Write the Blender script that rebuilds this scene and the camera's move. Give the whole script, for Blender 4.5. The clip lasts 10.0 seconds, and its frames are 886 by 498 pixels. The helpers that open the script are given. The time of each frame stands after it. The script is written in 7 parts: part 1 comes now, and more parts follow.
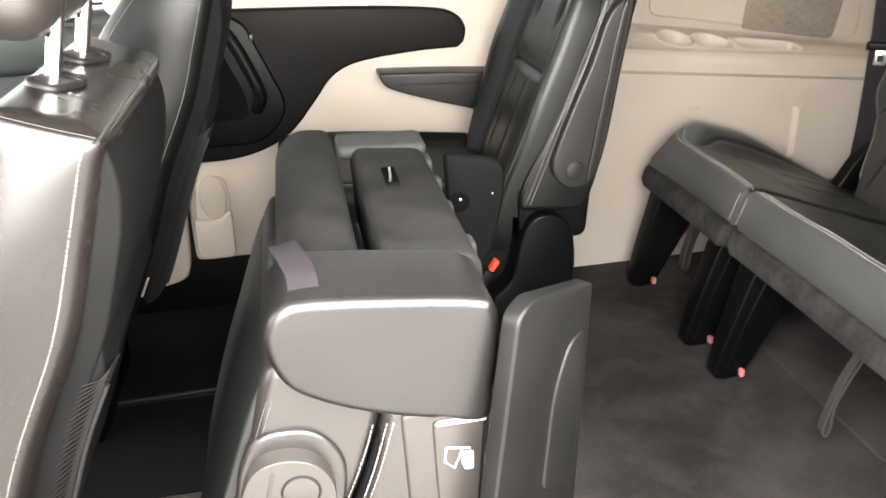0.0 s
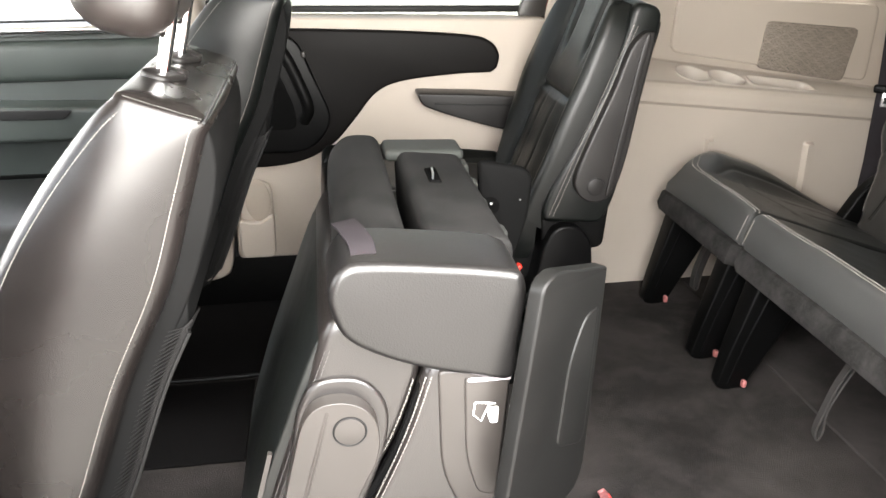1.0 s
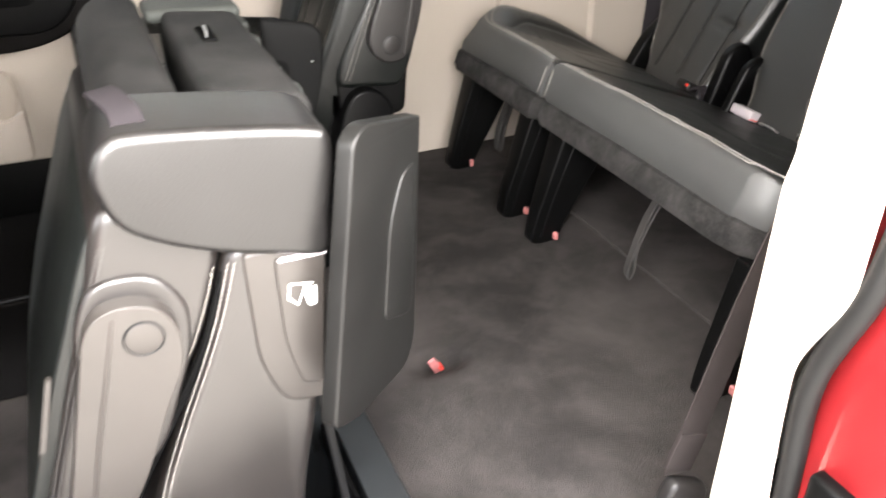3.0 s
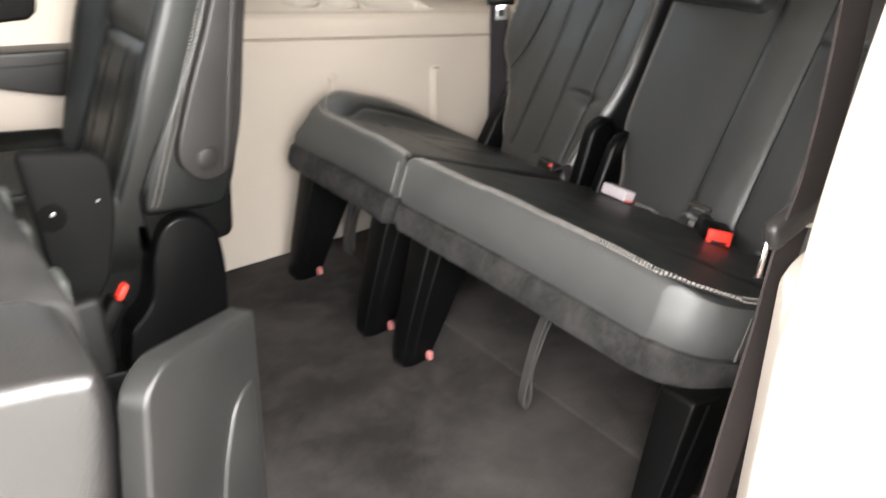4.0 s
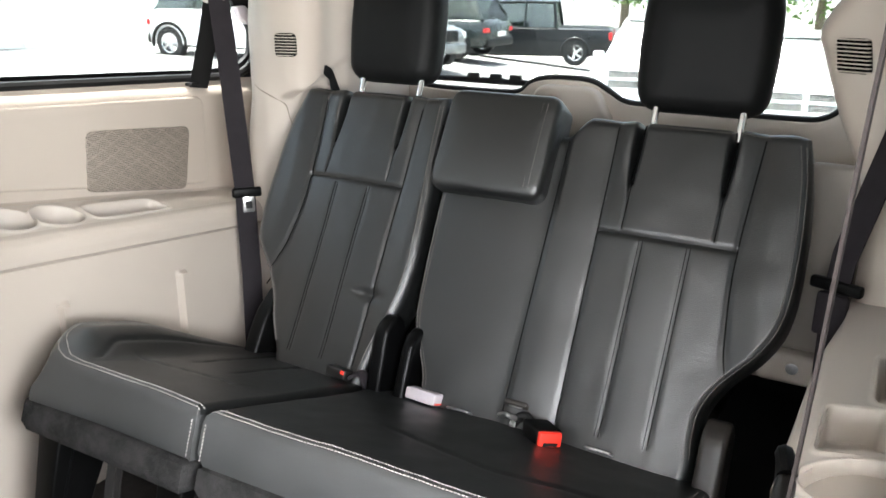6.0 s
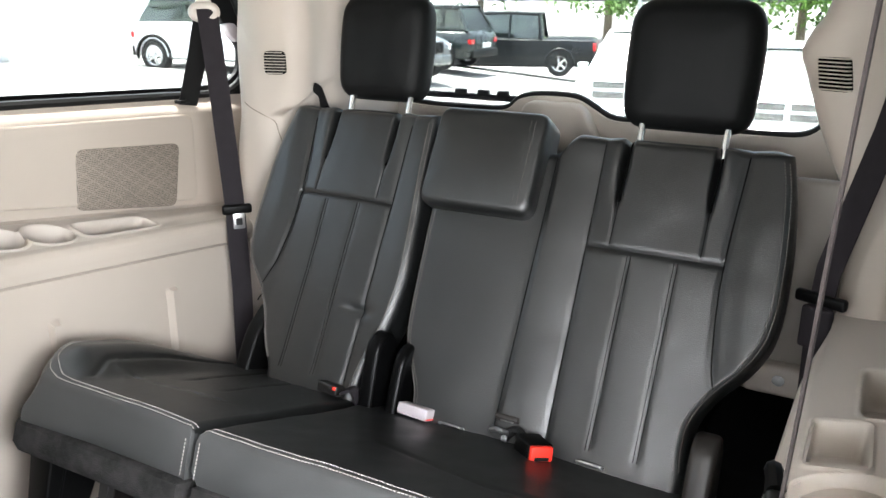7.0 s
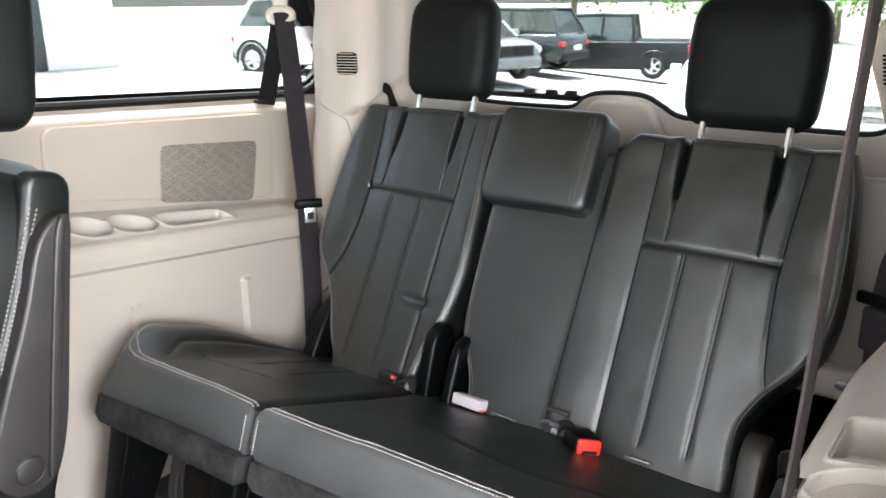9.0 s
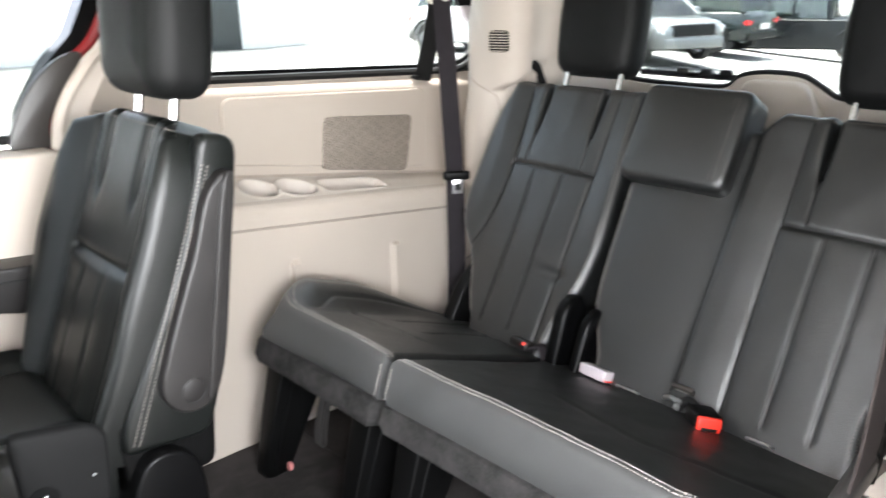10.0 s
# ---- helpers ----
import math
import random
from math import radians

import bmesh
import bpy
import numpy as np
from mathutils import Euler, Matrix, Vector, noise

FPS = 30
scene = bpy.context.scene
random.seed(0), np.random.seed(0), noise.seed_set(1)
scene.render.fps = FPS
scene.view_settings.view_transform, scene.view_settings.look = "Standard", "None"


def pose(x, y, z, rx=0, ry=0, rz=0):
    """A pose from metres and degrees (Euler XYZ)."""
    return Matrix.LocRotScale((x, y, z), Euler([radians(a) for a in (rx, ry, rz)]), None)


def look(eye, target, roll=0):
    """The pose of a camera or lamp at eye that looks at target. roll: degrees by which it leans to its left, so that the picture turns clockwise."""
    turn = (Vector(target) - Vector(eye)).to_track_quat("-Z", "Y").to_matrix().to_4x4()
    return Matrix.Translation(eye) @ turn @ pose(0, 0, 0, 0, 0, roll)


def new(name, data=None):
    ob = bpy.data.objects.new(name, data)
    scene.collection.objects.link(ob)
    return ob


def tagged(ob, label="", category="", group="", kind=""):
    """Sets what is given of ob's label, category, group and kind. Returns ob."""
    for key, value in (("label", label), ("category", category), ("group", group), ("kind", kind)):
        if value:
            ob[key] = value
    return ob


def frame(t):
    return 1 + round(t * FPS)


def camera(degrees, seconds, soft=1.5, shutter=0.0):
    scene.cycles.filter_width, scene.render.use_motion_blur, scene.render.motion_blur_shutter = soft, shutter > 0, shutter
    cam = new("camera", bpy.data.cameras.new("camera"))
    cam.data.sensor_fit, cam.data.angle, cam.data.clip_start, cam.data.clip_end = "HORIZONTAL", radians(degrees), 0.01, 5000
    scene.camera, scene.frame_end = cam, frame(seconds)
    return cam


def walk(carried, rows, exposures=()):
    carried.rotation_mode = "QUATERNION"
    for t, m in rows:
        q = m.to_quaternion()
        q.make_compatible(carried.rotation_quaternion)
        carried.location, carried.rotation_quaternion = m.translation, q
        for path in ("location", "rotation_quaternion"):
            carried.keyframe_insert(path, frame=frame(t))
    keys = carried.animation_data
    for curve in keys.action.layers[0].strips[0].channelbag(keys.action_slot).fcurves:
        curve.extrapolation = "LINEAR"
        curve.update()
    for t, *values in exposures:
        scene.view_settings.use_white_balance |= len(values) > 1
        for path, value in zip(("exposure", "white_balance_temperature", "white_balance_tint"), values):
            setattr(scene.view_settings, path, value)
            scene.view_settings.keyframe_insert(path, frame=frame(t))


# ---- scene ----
cam = camera(57.4, 10.0, shutter=0.5)
PATH = [
    (0, (0.057, -1.198, 1.028), (0.359, 0.593, 0.191), -2.7),
    (0.2, (0.029, -1.247, 1.041), (0.368, 0.546, 0.223), -1.7),
    (0.5, (-0.01, -1.323, 1.036), (0.34, 0.485, 0.257), -0.6),
    (1, (0.003, -1.351, 1.031), (0.273, 0.478, 0.269), -0.4),
    (1.5, (0.012, -1.355, 1.0), (0.274, 0.421, 0.118), -1.8),
    (2, (0.006, -1.354, 0.962), (0.313, 0.318, -0.091), -2.5),
    (2.5, (0.0, -1.33, 0.96), (0.458, 0.297, -0.109), -1.5),
    (2.7, (0.001, -1.311, 0.958), (0.571, 0.296, -0.087), -0.5),
    (3.8, (0.13, -1.023, 0.929), (1.088, 0.47, 0.006), -0.9),
    (4, (0.15, -0.964, 0.929), (1.209, 0.483, 0.042), -0.6),
    (4.5, (0.161, -0.819, 0.959), (1.457, 0.468, 0.143), -0.1),
    (5, (0.152, -0.705, 1.0), (1.637, 0.417, 0.266), 0.2),
    (5.5, (0.154, -0.653, 1.035), (1.751, 0.352, 0.37), 0.4),
    (7, (0.138, -0.646, 1.073), (1.811, 0.272, 0.474), 0.3),
    (7.5, (0.131, -0.648, 1.075), (1.804, 0.27, 0.479), 0.3),
    (8, (0.125, -0.662, 1.069), (1.792, 0.277, 0.487), 0.4),
    (8.5, (0.134, -0.69, 1.073), (1.756, 0.322, 0.485), -0.1),
    (9, (0.134, -0.724, 1.068), (1.693, 0.381, 0.477), -0.5),
    (9.5, (0.129, -0.772, 1.073), (1.585, 0.454, 0.461), -1.0),
    (10, (0.113, -0.824, 1.07), (1.393, 0.577, 0.439), -1.3),
]
walk(cam, [(t, look(eye, target, roll)) for t, eye, target, roll in PATH], [(0, 4.32, 6800, 10), (0.5, 4.18, 6780, 10), (1, 4.05, 6750, 10), (1.5, 4.1, 6750, 10), (2, 4.25, 6850, 12), (2.5, 4.35, 6850, 12), (4, 4.5, 6700, 10), (4.5, 4.78, 6650, 10), (5, 4.72, 6500, 10), (5.5, 4.55, 6350, 9), (7, 4.5, 6200, 9), (8.5, 4.5, 6200, 9), (10, 4.6, 6250, 10)])

# ---- light ----
world = bpy.data.worlds.new("world")
scene.world = world
world.use_nodes = True
_nt = world.node_tree
_sky = _nt.nodes.new("ShaderNodeTexSky")
_sky.sky_type = "NISHITA"
_sky.sun_disc = False
_sky.sun_elevation = radians(83)
_sky.sun_rotation = radians(-10)
_sky.dust_density = 4.0
_haze = _nt.nodes.new("ShaderNodeHueSaturation")
_haze.inputs["Saturation"].default_value = 0.45
_nt.links.new(_sky.outputs[0], _haze.inputs["Color"])
_nt.links.new(_haze.outputs[0], _nt.nodes["Background"].inputs[0])
_nt.nodes["Background"].inputs[1].default_value = 0.15
sun = new("sun", bpy.data.lights.new("sun", "SUN"))
sun.data.energy = 3.5
sun.data.angle = radians(14)
sun.data.color = (1.0, 0.95, 0.87)
sun.matrix_basis = look((0, 0, 0), (0.02, -0.12, -0.99))


# the sky's light through the open sliding door
door_sky = new("door_sky", bpy.data.lights.new("door_sky", "AREA"))
door_sky.data.shape = "RECTANGLE"
door_sky.data.size, door_sky.data.size_y = 1.10, 0.50
door_sky.data.energy = 3.9
door_sky.data.color = (1.0, 0.985, 0.96)
door_sky.matrix_basis = look((0.17, -0.86, 0.88), (0.22, -0.2, 0.36))

# the sky's light through the windscreen
screen_sky = new("screen_sky", bpy.data.lights.new("screen_sky", "AREA"))
screen_sky.data.shape = "RECTANGLE"
screen_sky.data.size, screen_sky.data.size_y = 1.30, 0.45
screen_sky.data.energy = 2.6
screen_sky.data.color = (1.0, 0.99, 0.96)
screen_sky.matrix_basis = look((-1.42, 0.06, 1.02), (1.0, 0.0, 0.45))


# ---- materials ----
def material(name, color, rough=0.5, metal=0.0, vary=0.15, vscale=6.0, grain=900.0, bump=0.15, depth=0.0004,
             spec=0.5, kind="noise", tint=None, rvary=0.08, coat=0.0):
    m = bpy.data.materials.new(name)
    m.use_nodes = True
    nt = m.node_tree
    b = nt.nodes["Principled BSDF"]
    b.inputs["Metallic"].default_value = metal
    b.inputs["Specular IOR Level"].default_value = spec
    b.inputs["Coat Weight"].default_value = coat
    b.inputs["Coat Roughness"].default_value = 0.08
    co = nt.nodes.new("ShaderNodeTexCoord")
    n1 = nt.nodes.new("ShaderNodeTexNoise")
    n1.inputs["Scale"].default_value = vscale
    n1.inputs["Detail"].default_value = 5
    nt.links.new(co.outputs["Object"], n1.inputs["Vector"])
    mix = nt.nodes.new("ShaderNodeMix")
    mix.data_type = "RGBA"
    c2 = tint if tint else tuple(c * (1 + vary) for c in color)
    mix.inputs[6].default_value = (*[c * (1 - vary) for c in color], 1)
    mix.inputs[7].default_value = (*c2, 1)
    ramp = nt.nodes.new("ShaderNodeMapRange")
    ramp.inputs[1].default_value, ramp.inputs[2].default_value = 0.32, 0.68
    nt.links.new(n1.outputs["Fac"], ramp.inputs[0])
    nt.links.new(ramp.outputs[0], mix.inputs[0])
    nt.links.new(mix.outputs[2], b.inputs["Base Color"])
    rr = nt.nodes.new("ShaderNodeMapRange")
    rr.inputs[3].default_value, rr.inputs[4].default_value = max(rough - rvary, 0.02), min(rough + rvary, 1)
    nt.links.new(n1.outputs["Fac"], rr.inputs[0])
    nt.links.new(rr.outputs[0], b.inputs["Roughness"])
    if bump > 0:
        if kind == "cell":
            g = nt.nodes.new("ShaderNodeTexVoronoi")
            out = "Distance"
        else:
            g = nt.nodes.new("ShaderNodeTexNoise")
            g.inputs["Detail"].default_value = 3
            out = "Fac"
        g.inputs["Scale"].default_value = grain
        nt.links.new(co.outputs["Object"], g.inputs["Vector"])
        bp = nt.nodes.new("ShaderNodeBump")
        bp.inputs["Strength"].default_value = bump
        bp.inputs["Distance"].default_value = depth
        nt.links.new(g.outputs[out], bp.inputs["Height"])
        nt.links.new(bp.outputs[0], b.inputs["Normal"])
    return m


def glass_material(name, tint, gloss):
    m = bpy.data.materials.new(name)
    m.use_nodes = True
    nt = m.node_tree
    nt.nodes.remove(nt.nodes["Principled BSDF"])
    tr = nt.nodes.new("ShaderNodeBsdfTransparent")
    tr.inputs[0].default_value = (*tint, 1)
    gl = nt.nodes.new("ShaderNodeBsdfGlossy")
    gl.inputs["Roughness"].default_value = 0.02
    mx = nt.nodes.new("ShaderNodeMixShader")
    mx.inputs[0].default_value = gloss
    nt.links.new(tr.outputs[0], mx.inputs[1])
    nt.links.new(gl.outputs[0], mx.inputs[2])
    nt.links.new(mx.outputs[0], nt.nodes["Material Output"].inputs[0])
    return m


def dotted(name, color, dark, pitch):
    """Perforated plastic: rows of small dark holes, staggered."""
    m = material(name, color, 0.6, grain=700, bump=0.1)
    nt = m.node_tree
    b = nt.nodes["Principled BSDF"]
    co = nt.nodes.new("ShaderNodeTexCoord")
    sp = nt.nodes.new("ShaderNodeSeparateXYZ")
    nt.links.new(co.outputs["Object"], sp.inputs[0])

    def op(kind, a, c=None):
        n = nt.nodes.new("ShaderNodeMath")
        n.operation = kind
        for i, v in enumerate((a, c)):
            if isinstance(v, (int, float)):
                n.inputs[i].default_value = v
            elif v is not None:
                nt.links.new(v, n.inputs[i])
        return n.outputs[0]

    u = op("SINE", op("MULTIPLY", op("ADD", sp.outputs[0], sp.outputs[2]), math.pi * 2 / pitch))
    v = op("SINE", op("MULTIPLY", op("SUBTRACT", sp.outputs[0], sp.outputs[2]), math.pi * 2 / pitch))
    hole = op("GREATER_THAN", op("MULTIPLY", u, v), 0.20)
    # two sets of slanting ribs stand clear of the holes
    ra = op("ABSOLUTE", op("SINE", op("MULTIPLY", op("ADD", op("MULTIPLY", sp.outputs[2], 1.3), sp.outputs[0]), math.pi / 0.040)))
    rb = op("ABSOLUTE", op("SINE", op("MULTIPLY", op("SUBTRACT", sp.outputs[2], op("MULTIPLY", sp.outputs[0], 0.42)), math.pi / 0.026)))
    hole = op("MULTIPLY", hole, op("GREATER_THAN", op("MINIMUM", ra, rb), 0.13))
    old = b.inputs["Base Color"].links[0].from_socket
    mx = nt.nodes.new("ShaderNodeMix")
    mx.data_type = "RGBA"
    nt.links.new(hole, mx.inputs[0])
    nt.links.new(old, mx.inputs[6])
    mx.inputs[7].default_value = (*dark, 1)
    nt.links.new(mx.outputs[2], b.inputs["Base Color"])
    return m


def dusty(name, dark, pale, scale=3.2):
    """Worn carpet: trodden patches of pale dust at two sizes, and a speckle of single fibres."""
    m = material(name, dark, 0.95, vary=0.2, vscale=scale, grain=420, bump=0.9, depth=0.003, spec=0.1)
    nt = m.node_tree
    b = nt.nodes["Principled BSDF"]
    co = nt.nodes.new("ShaderNodeTexCoord")
    old = b.inputs["Base Color"].links[0].from_socket
    for size, lo, hi, amount in ((scale, 0.42, 0.72, 0.55), (scale * 4.3, 0.45, 0.75, 0.35), (380.0, 0.52, 0.80, 0.55)):
        n = nt.nodes.new("ShaderNodeTexNoise")
        n.inputs["Scale"].default_value = size
        n.inputs["Detail"].default_value = 6
        n.inputs["Roughness"].default_value = 0.62
        n.inputs["Distortion"].default_value = 0.4
        nt.links.new(co.outputs["Object"], n.inputs["Vector"])
        r = nt.nodes.new("ShaderNodeMapRange")
        r.inputs[1].default_value, r.inputs[2].default_value, r.inputs[4].default_value = lo, hi, amount
        nt.links.new(n.outputs["Fac"], r.inputs[0])
        mx = nt.nodes.new("ShaderNodeMix")
        mx.data_type = "RGBA"
        nt.links.new(r.outputs[0], mx.inputs[0])
        nt.links.new(old, mx.inputs[6])
        mx.inputs[7].default_value = (*pale, 1)
        old = mx.outputs[2]
    nt.links.new(old, b.inputs["Base Color"])
    return m


LEATHER = material("black_leather", (0.0030, 0.0034, 0.0033), 0.40, spec=0.88, vary=0.2, vscale=9, grain=520, bump=0.5, depth=0.0006, kind="cell", rvary=0.07)
# Paler copy of the seats' leather: light from the door put in its colour.
LEATHER_LIT = material("lit_black_leather", (0.0105, 0.0090, 0.0084), 0.30, spec=0.6, vary=0.15, vscale=7, grain=620, bump=0.28, depth=0.0005, kind="cell", rvary=0.06)
# Darker copy of the folded seat's leather: shade put in its colour.
LEATHER_DRIVER_SHADED = material("shaded_brown_black_leather", (0.0058, 0.0048, 0.0045), 0.27, spec=0.40, vary=0.2, vscale=6, grain=640, bump=0.25, depth=0.0005, kind="cell", rvary=0.06)
VINYL = material("black_vinyl", (0.0055, 0.0064, 0.0060), 0.38, spec=0.35, vary=0.2, vscale=12, grain=650, bump=0.25, depth=0.0004, kind="cell")
# The folded seat's leather again, darkened for its box: painted shade.
LEATHER_BOX_SHADED = material("shaded_grained_leather", (0.0062, 0.0058, 0.0057), 0.34, spec=0.42, vary=0.15, vscale=8, grain=420, bump=0.3, depth=0.0005, kind="cell", rvary=0.06)
# Bench leather in a paler copy: light on the cushion front put in colour.
PANEL_LIT = material("lit_panel_leather", (0.034, 0.0345, 0.034), 0.58, spec=0.8, vary=0.15, vscale=9, grain=600, bump=0.3, depth=0.0005, kind="cell")
HEADREST = material("matte_black_vinyl", (0.0032, 0.0034, 0.0034), 0.55, spec=0.15, vary=0.2, vscale=12, grain=620, bump=0.3, depth=0.0005, kind="cell")
PLASTIC = material("black_plastic", (0.0020, 0.0020, 0.0020), 0.42, spec=0.10, vary=0.2, grain=900, bump=0.2, depth=0.0003)
GLOSSBLACK = material("smooth_black_plastic", (0.0018, 0.0018, 0.0019), 0.33, spec=0.11, vary=0.2, bump=0.0)
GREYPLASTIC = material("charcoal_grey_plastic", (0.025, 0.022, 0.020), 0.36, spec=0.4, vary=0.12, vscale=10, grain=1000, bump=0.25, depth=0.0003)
CARPET = dusty("dusty_grey_carpet", (0.017, 0.0152, 0.0146), (0.062, 0.055, 0.052))
CARPET_DARK = dusty("dark_grey_felt", (0.015, 0.0144, 0.0142), (0.055, 0.052, 0.051), 16.0)
SUEDE = material("charcoal_suede", (0.0048, 0.0048, 0.0046), 0.9, vary=0.3, vscale=18, grain=700, bump=0.5, depth=0.001, spec=0.2, tint=(0.0125, 0.0120, 0.0116))
MAT_AND_SHADE = material("dark_mat_and_floor_shade", (0.0034, 0.0031, 0.0031), 0.95, vary=0.2, grain=500, bump=0.5, depth=0.001, spec=0.08)
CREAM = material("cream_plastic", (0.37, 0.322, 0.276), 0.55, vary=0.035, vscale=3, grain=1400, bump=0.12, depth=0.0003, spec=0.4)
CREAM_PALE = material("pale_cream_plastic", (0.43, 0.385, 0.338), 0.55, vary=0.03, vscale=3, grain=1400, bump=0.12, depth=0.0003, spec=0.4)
# Cream trim darkened: the shade of the rear corner put in its colour.
CREAM_REAR_SHADED = material("shaded_rear_cream_plastic", (0.20, 0.178, 0.155), 0.6, vary=0.06, vscale=4, grain=1400, bump=0.12, depth=0.0003, spec=0.35)
HEADLINER = material("grey_headliner_cloth", (0.44, 0.42, 0.39), 0.95, vary=0.05, grain=900, bump=0.3, depth=0.001, spec=0.1)
GRILLE = dotted("perforated_tan_grille", (0.235, 0.20, 0.165), (0.045, 0.037, 0.031), 0.0085)
STRAP = material("grey_webbing", (0.030, 0.028, 0.027), 0.8, spec=0.2, vary=0.15, vscale=40, grain=800, bump=0.5, depth=0.0008)
BELT = material("charcoal_webbing", (0.016, 0.0135, 0.0155), 0.8, spec=0.15, vary=0.12, vscale=40, grain=800, bump=0.5, depth=0.0008)
BELT_BROWN = material("brown_grey_webbing", (0.015, 0.012, 0.0115), 0.8, spec=0.12, vary=0.12, vscale=40, grain=800, bump=0.5, depth=0.0008)
CHROME = material("chrome", (0.85, 0.85, 0.85), 0.12, metal=1.0, vary=0.03, bump=0.0, rvary=0.03)
STEEL = material("worn_steel", (0.5, 0.5, 0.5), 0.35, metal=1.0, vary=0.2, vscale=60, bump=0.1)
RED = material("red_plastic", (0.75, 0.035, 0.02), 0.4, vary=0.1, bump=0.0)
PINK = material("faded_pink_plastic", (0.36, 0.125, 0.12), 0.6, vary=0.15, vscale=90, bump=0.0)
# Lighter, more uneven grey than the seal rubber.
WIPER = material("dark_grey_rubber", (0.05, 0.05, 0.052), 0.6, vary=0.3, vscale=30, bump=0.0)
WHITE = material("white_label_print", (0.62, 0.62, 0.60), 0.5, vary=0.05, bump=0.0)
SEAMTAN = material("dark_tan_joint", (0.17, 0.14, 0.11), 0.8, vary=0.1, bump=0.0)
PALEBUCKLE = material("pale_grey_plastic", (0.42, 0.38, 0.40), 0.45, vary=0.1, bump=0.0)
FOAM = material("grey_green_foam", (0.013, 0.015, 0.0128), 0.8, vary=0.2, grain=300, bump=0.5, depth=0.002)
SEAM_GREY = material("dull_grey_thread", (0.05, 0.047, 0.045), 0.8, vary=0.1, bump=0.0)
THREAD_DIM = material("tan_grey_thread", (0.085, 0.076, 0.068), 0.8, vary=0.1, bump=0.0)
THREAD = material("pale_grey_thread", (0.125, 0.116, 0.106), 0.8, vary=0.1, bump=0.0)
THREAD_PALE = material("worn_pale_thread", (0.24, 0.225, 0.21), 0.8, vary=0.25, vscale=60, bump=0.0)
SEAL = material("black_rubber_seal", (0.0045, 0.0045, 0.0045), 0.55, spec=0.25, vary=0.2, grain=300, bump=0.2)
REDPAINT = material("dark_red_car_paint", (0.15, 0.0075, 0.009), 0.3, vary=0.08, bump=0.0, coat=1.0)
GLASS = glass_material("clear_window_glass", (0.97, 0.98, 0.97), 0.05)
PRIVACY = glass_material("tinted_window_glass", (0.46, 0.48, 0.47), 0.04)
CARGLASS = glass_material("tinted_car_glass", (0.25, 0.29, 0.275), 0.10)
ASPHALT = material("sunlit_asphalt", (0.23, 0.226, 0.217), 0.9, vary=0.12, vscale=0.35, grain=60, bump=0.4, depth=0.01, spec=0.2)
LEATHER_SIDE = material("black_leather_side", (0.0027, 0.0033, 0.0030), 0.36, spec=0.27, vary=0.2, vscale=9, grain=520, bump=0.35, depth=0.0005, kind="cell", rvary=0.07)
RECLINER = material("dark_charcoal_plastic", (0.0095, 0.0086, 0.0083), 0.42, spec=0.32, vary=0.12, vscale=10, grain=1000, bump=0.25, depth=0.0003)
BINRIM = material("blue_black_plastic", (0.0115, 0.013, 0.014), 0.42, spec=0.35, vary=0.12, vscale=10, grain=1000, bump=0.2, depth=0.0003)
# Black vinyl made paler: light from the front windows put in its colour.
DOORVINYL_LIT = material("lit_grey_green_vinyl", (0.027, 0.033, 0.030), 0.42, spec=0.4, vary=0.15, vscale=6, grain=700, bump=0.2, depth=0.0003)
MATTE = material("matte_black_cloth", (0.003, 0.003, 0.003), 0.75, spec=0.08, vary=0.2, vscale=20, grain=700, bump=0.3)
# Near-black colour that paints the shade inside holes, slits, wells and gaps.
HOLE_SHADE = material("hole_shade", (0.004, 0.004, 0.004), 0.9, vary=0.1, bump=0.0, spec=0.0)
LINE = material("white_road_paint", (0.75, 0.75, 0.72), 0.8, vary=0.1, vscale=8, bump=0.0)
WHITEPAINT = material("white_car_paint", (0.78, 0.78, 0.78), 0.3, vary=0.03, bump=0.0, coat=0.8)
DARKPAINT = material("black_green_car_paint", (0.012, 0.018, 0.017), 0.28, vary=0.1, bump=0.0, coat=0.3)
BLACKPAINT = material("black_car_paint", (0.008, 0.009, 0.010), 0.3, vary=0.1, bump=0.0, coat=0.2, spec=0.3)
SILVERPAINT = material("silver_car_paint", (0.16, 0.168, 0.17), 0.32, metal=0.5, vary=0.06, bump=0.0, coat=0.6)
TYRE = material("tyre_rubber", (0.02, 0.02, 0.02), 0.85, vary=0.2, grain=80, bump=0.2)
ALLOY = material("alloy_wheel", (0.62, 0.62, 0.62), 0.3, metal=0.8, vary=0.08, bump=0.0)
LENSRED = material("red_lamp_lens", (0.5, 0.02, 0.02), 0.2, vary=0.1, bump=0.0)
LENS = material("clear_lamp_lens", (0.7, 0.72, 0.74), 0.12, metal=0.4, vary=0.1, bump=0.0)
STUCCO = material("white_stucco_wall", (0.78, 0.77, 0.74), 0.9, vary=0.05, vscale=1.2, grain=40, bump=0.4, depth=0.01)
DARKDOOR = material("dark_steel_door", (0.04, 0.045, 0.045), 0.5, vary=0.1, bump=0.1)
BARK = material("grey_brown_bark", (0.14, 0.11, 0.08), 0.9, vary=0.3, vscale=5, grain=25, bump=0.8, depth=0.03)
LEAF = material("bright_green_leaves", (0.10, 0.19, 0.03), 0.6, vary=0.5, vscale=1.2, bump=0.0)


# ---- building helpers ----
BASE = {}


def thing(name, label, category, loc=(0, 0, 0), group="", kind=""):
    ob = new(name)
    ob.empty_display_size = 0.05
    ob.location = loc
    BASE[ob.name] = Matrix.Translation(loc).inverted()
    return tagged(ob, label, category, group, kind)


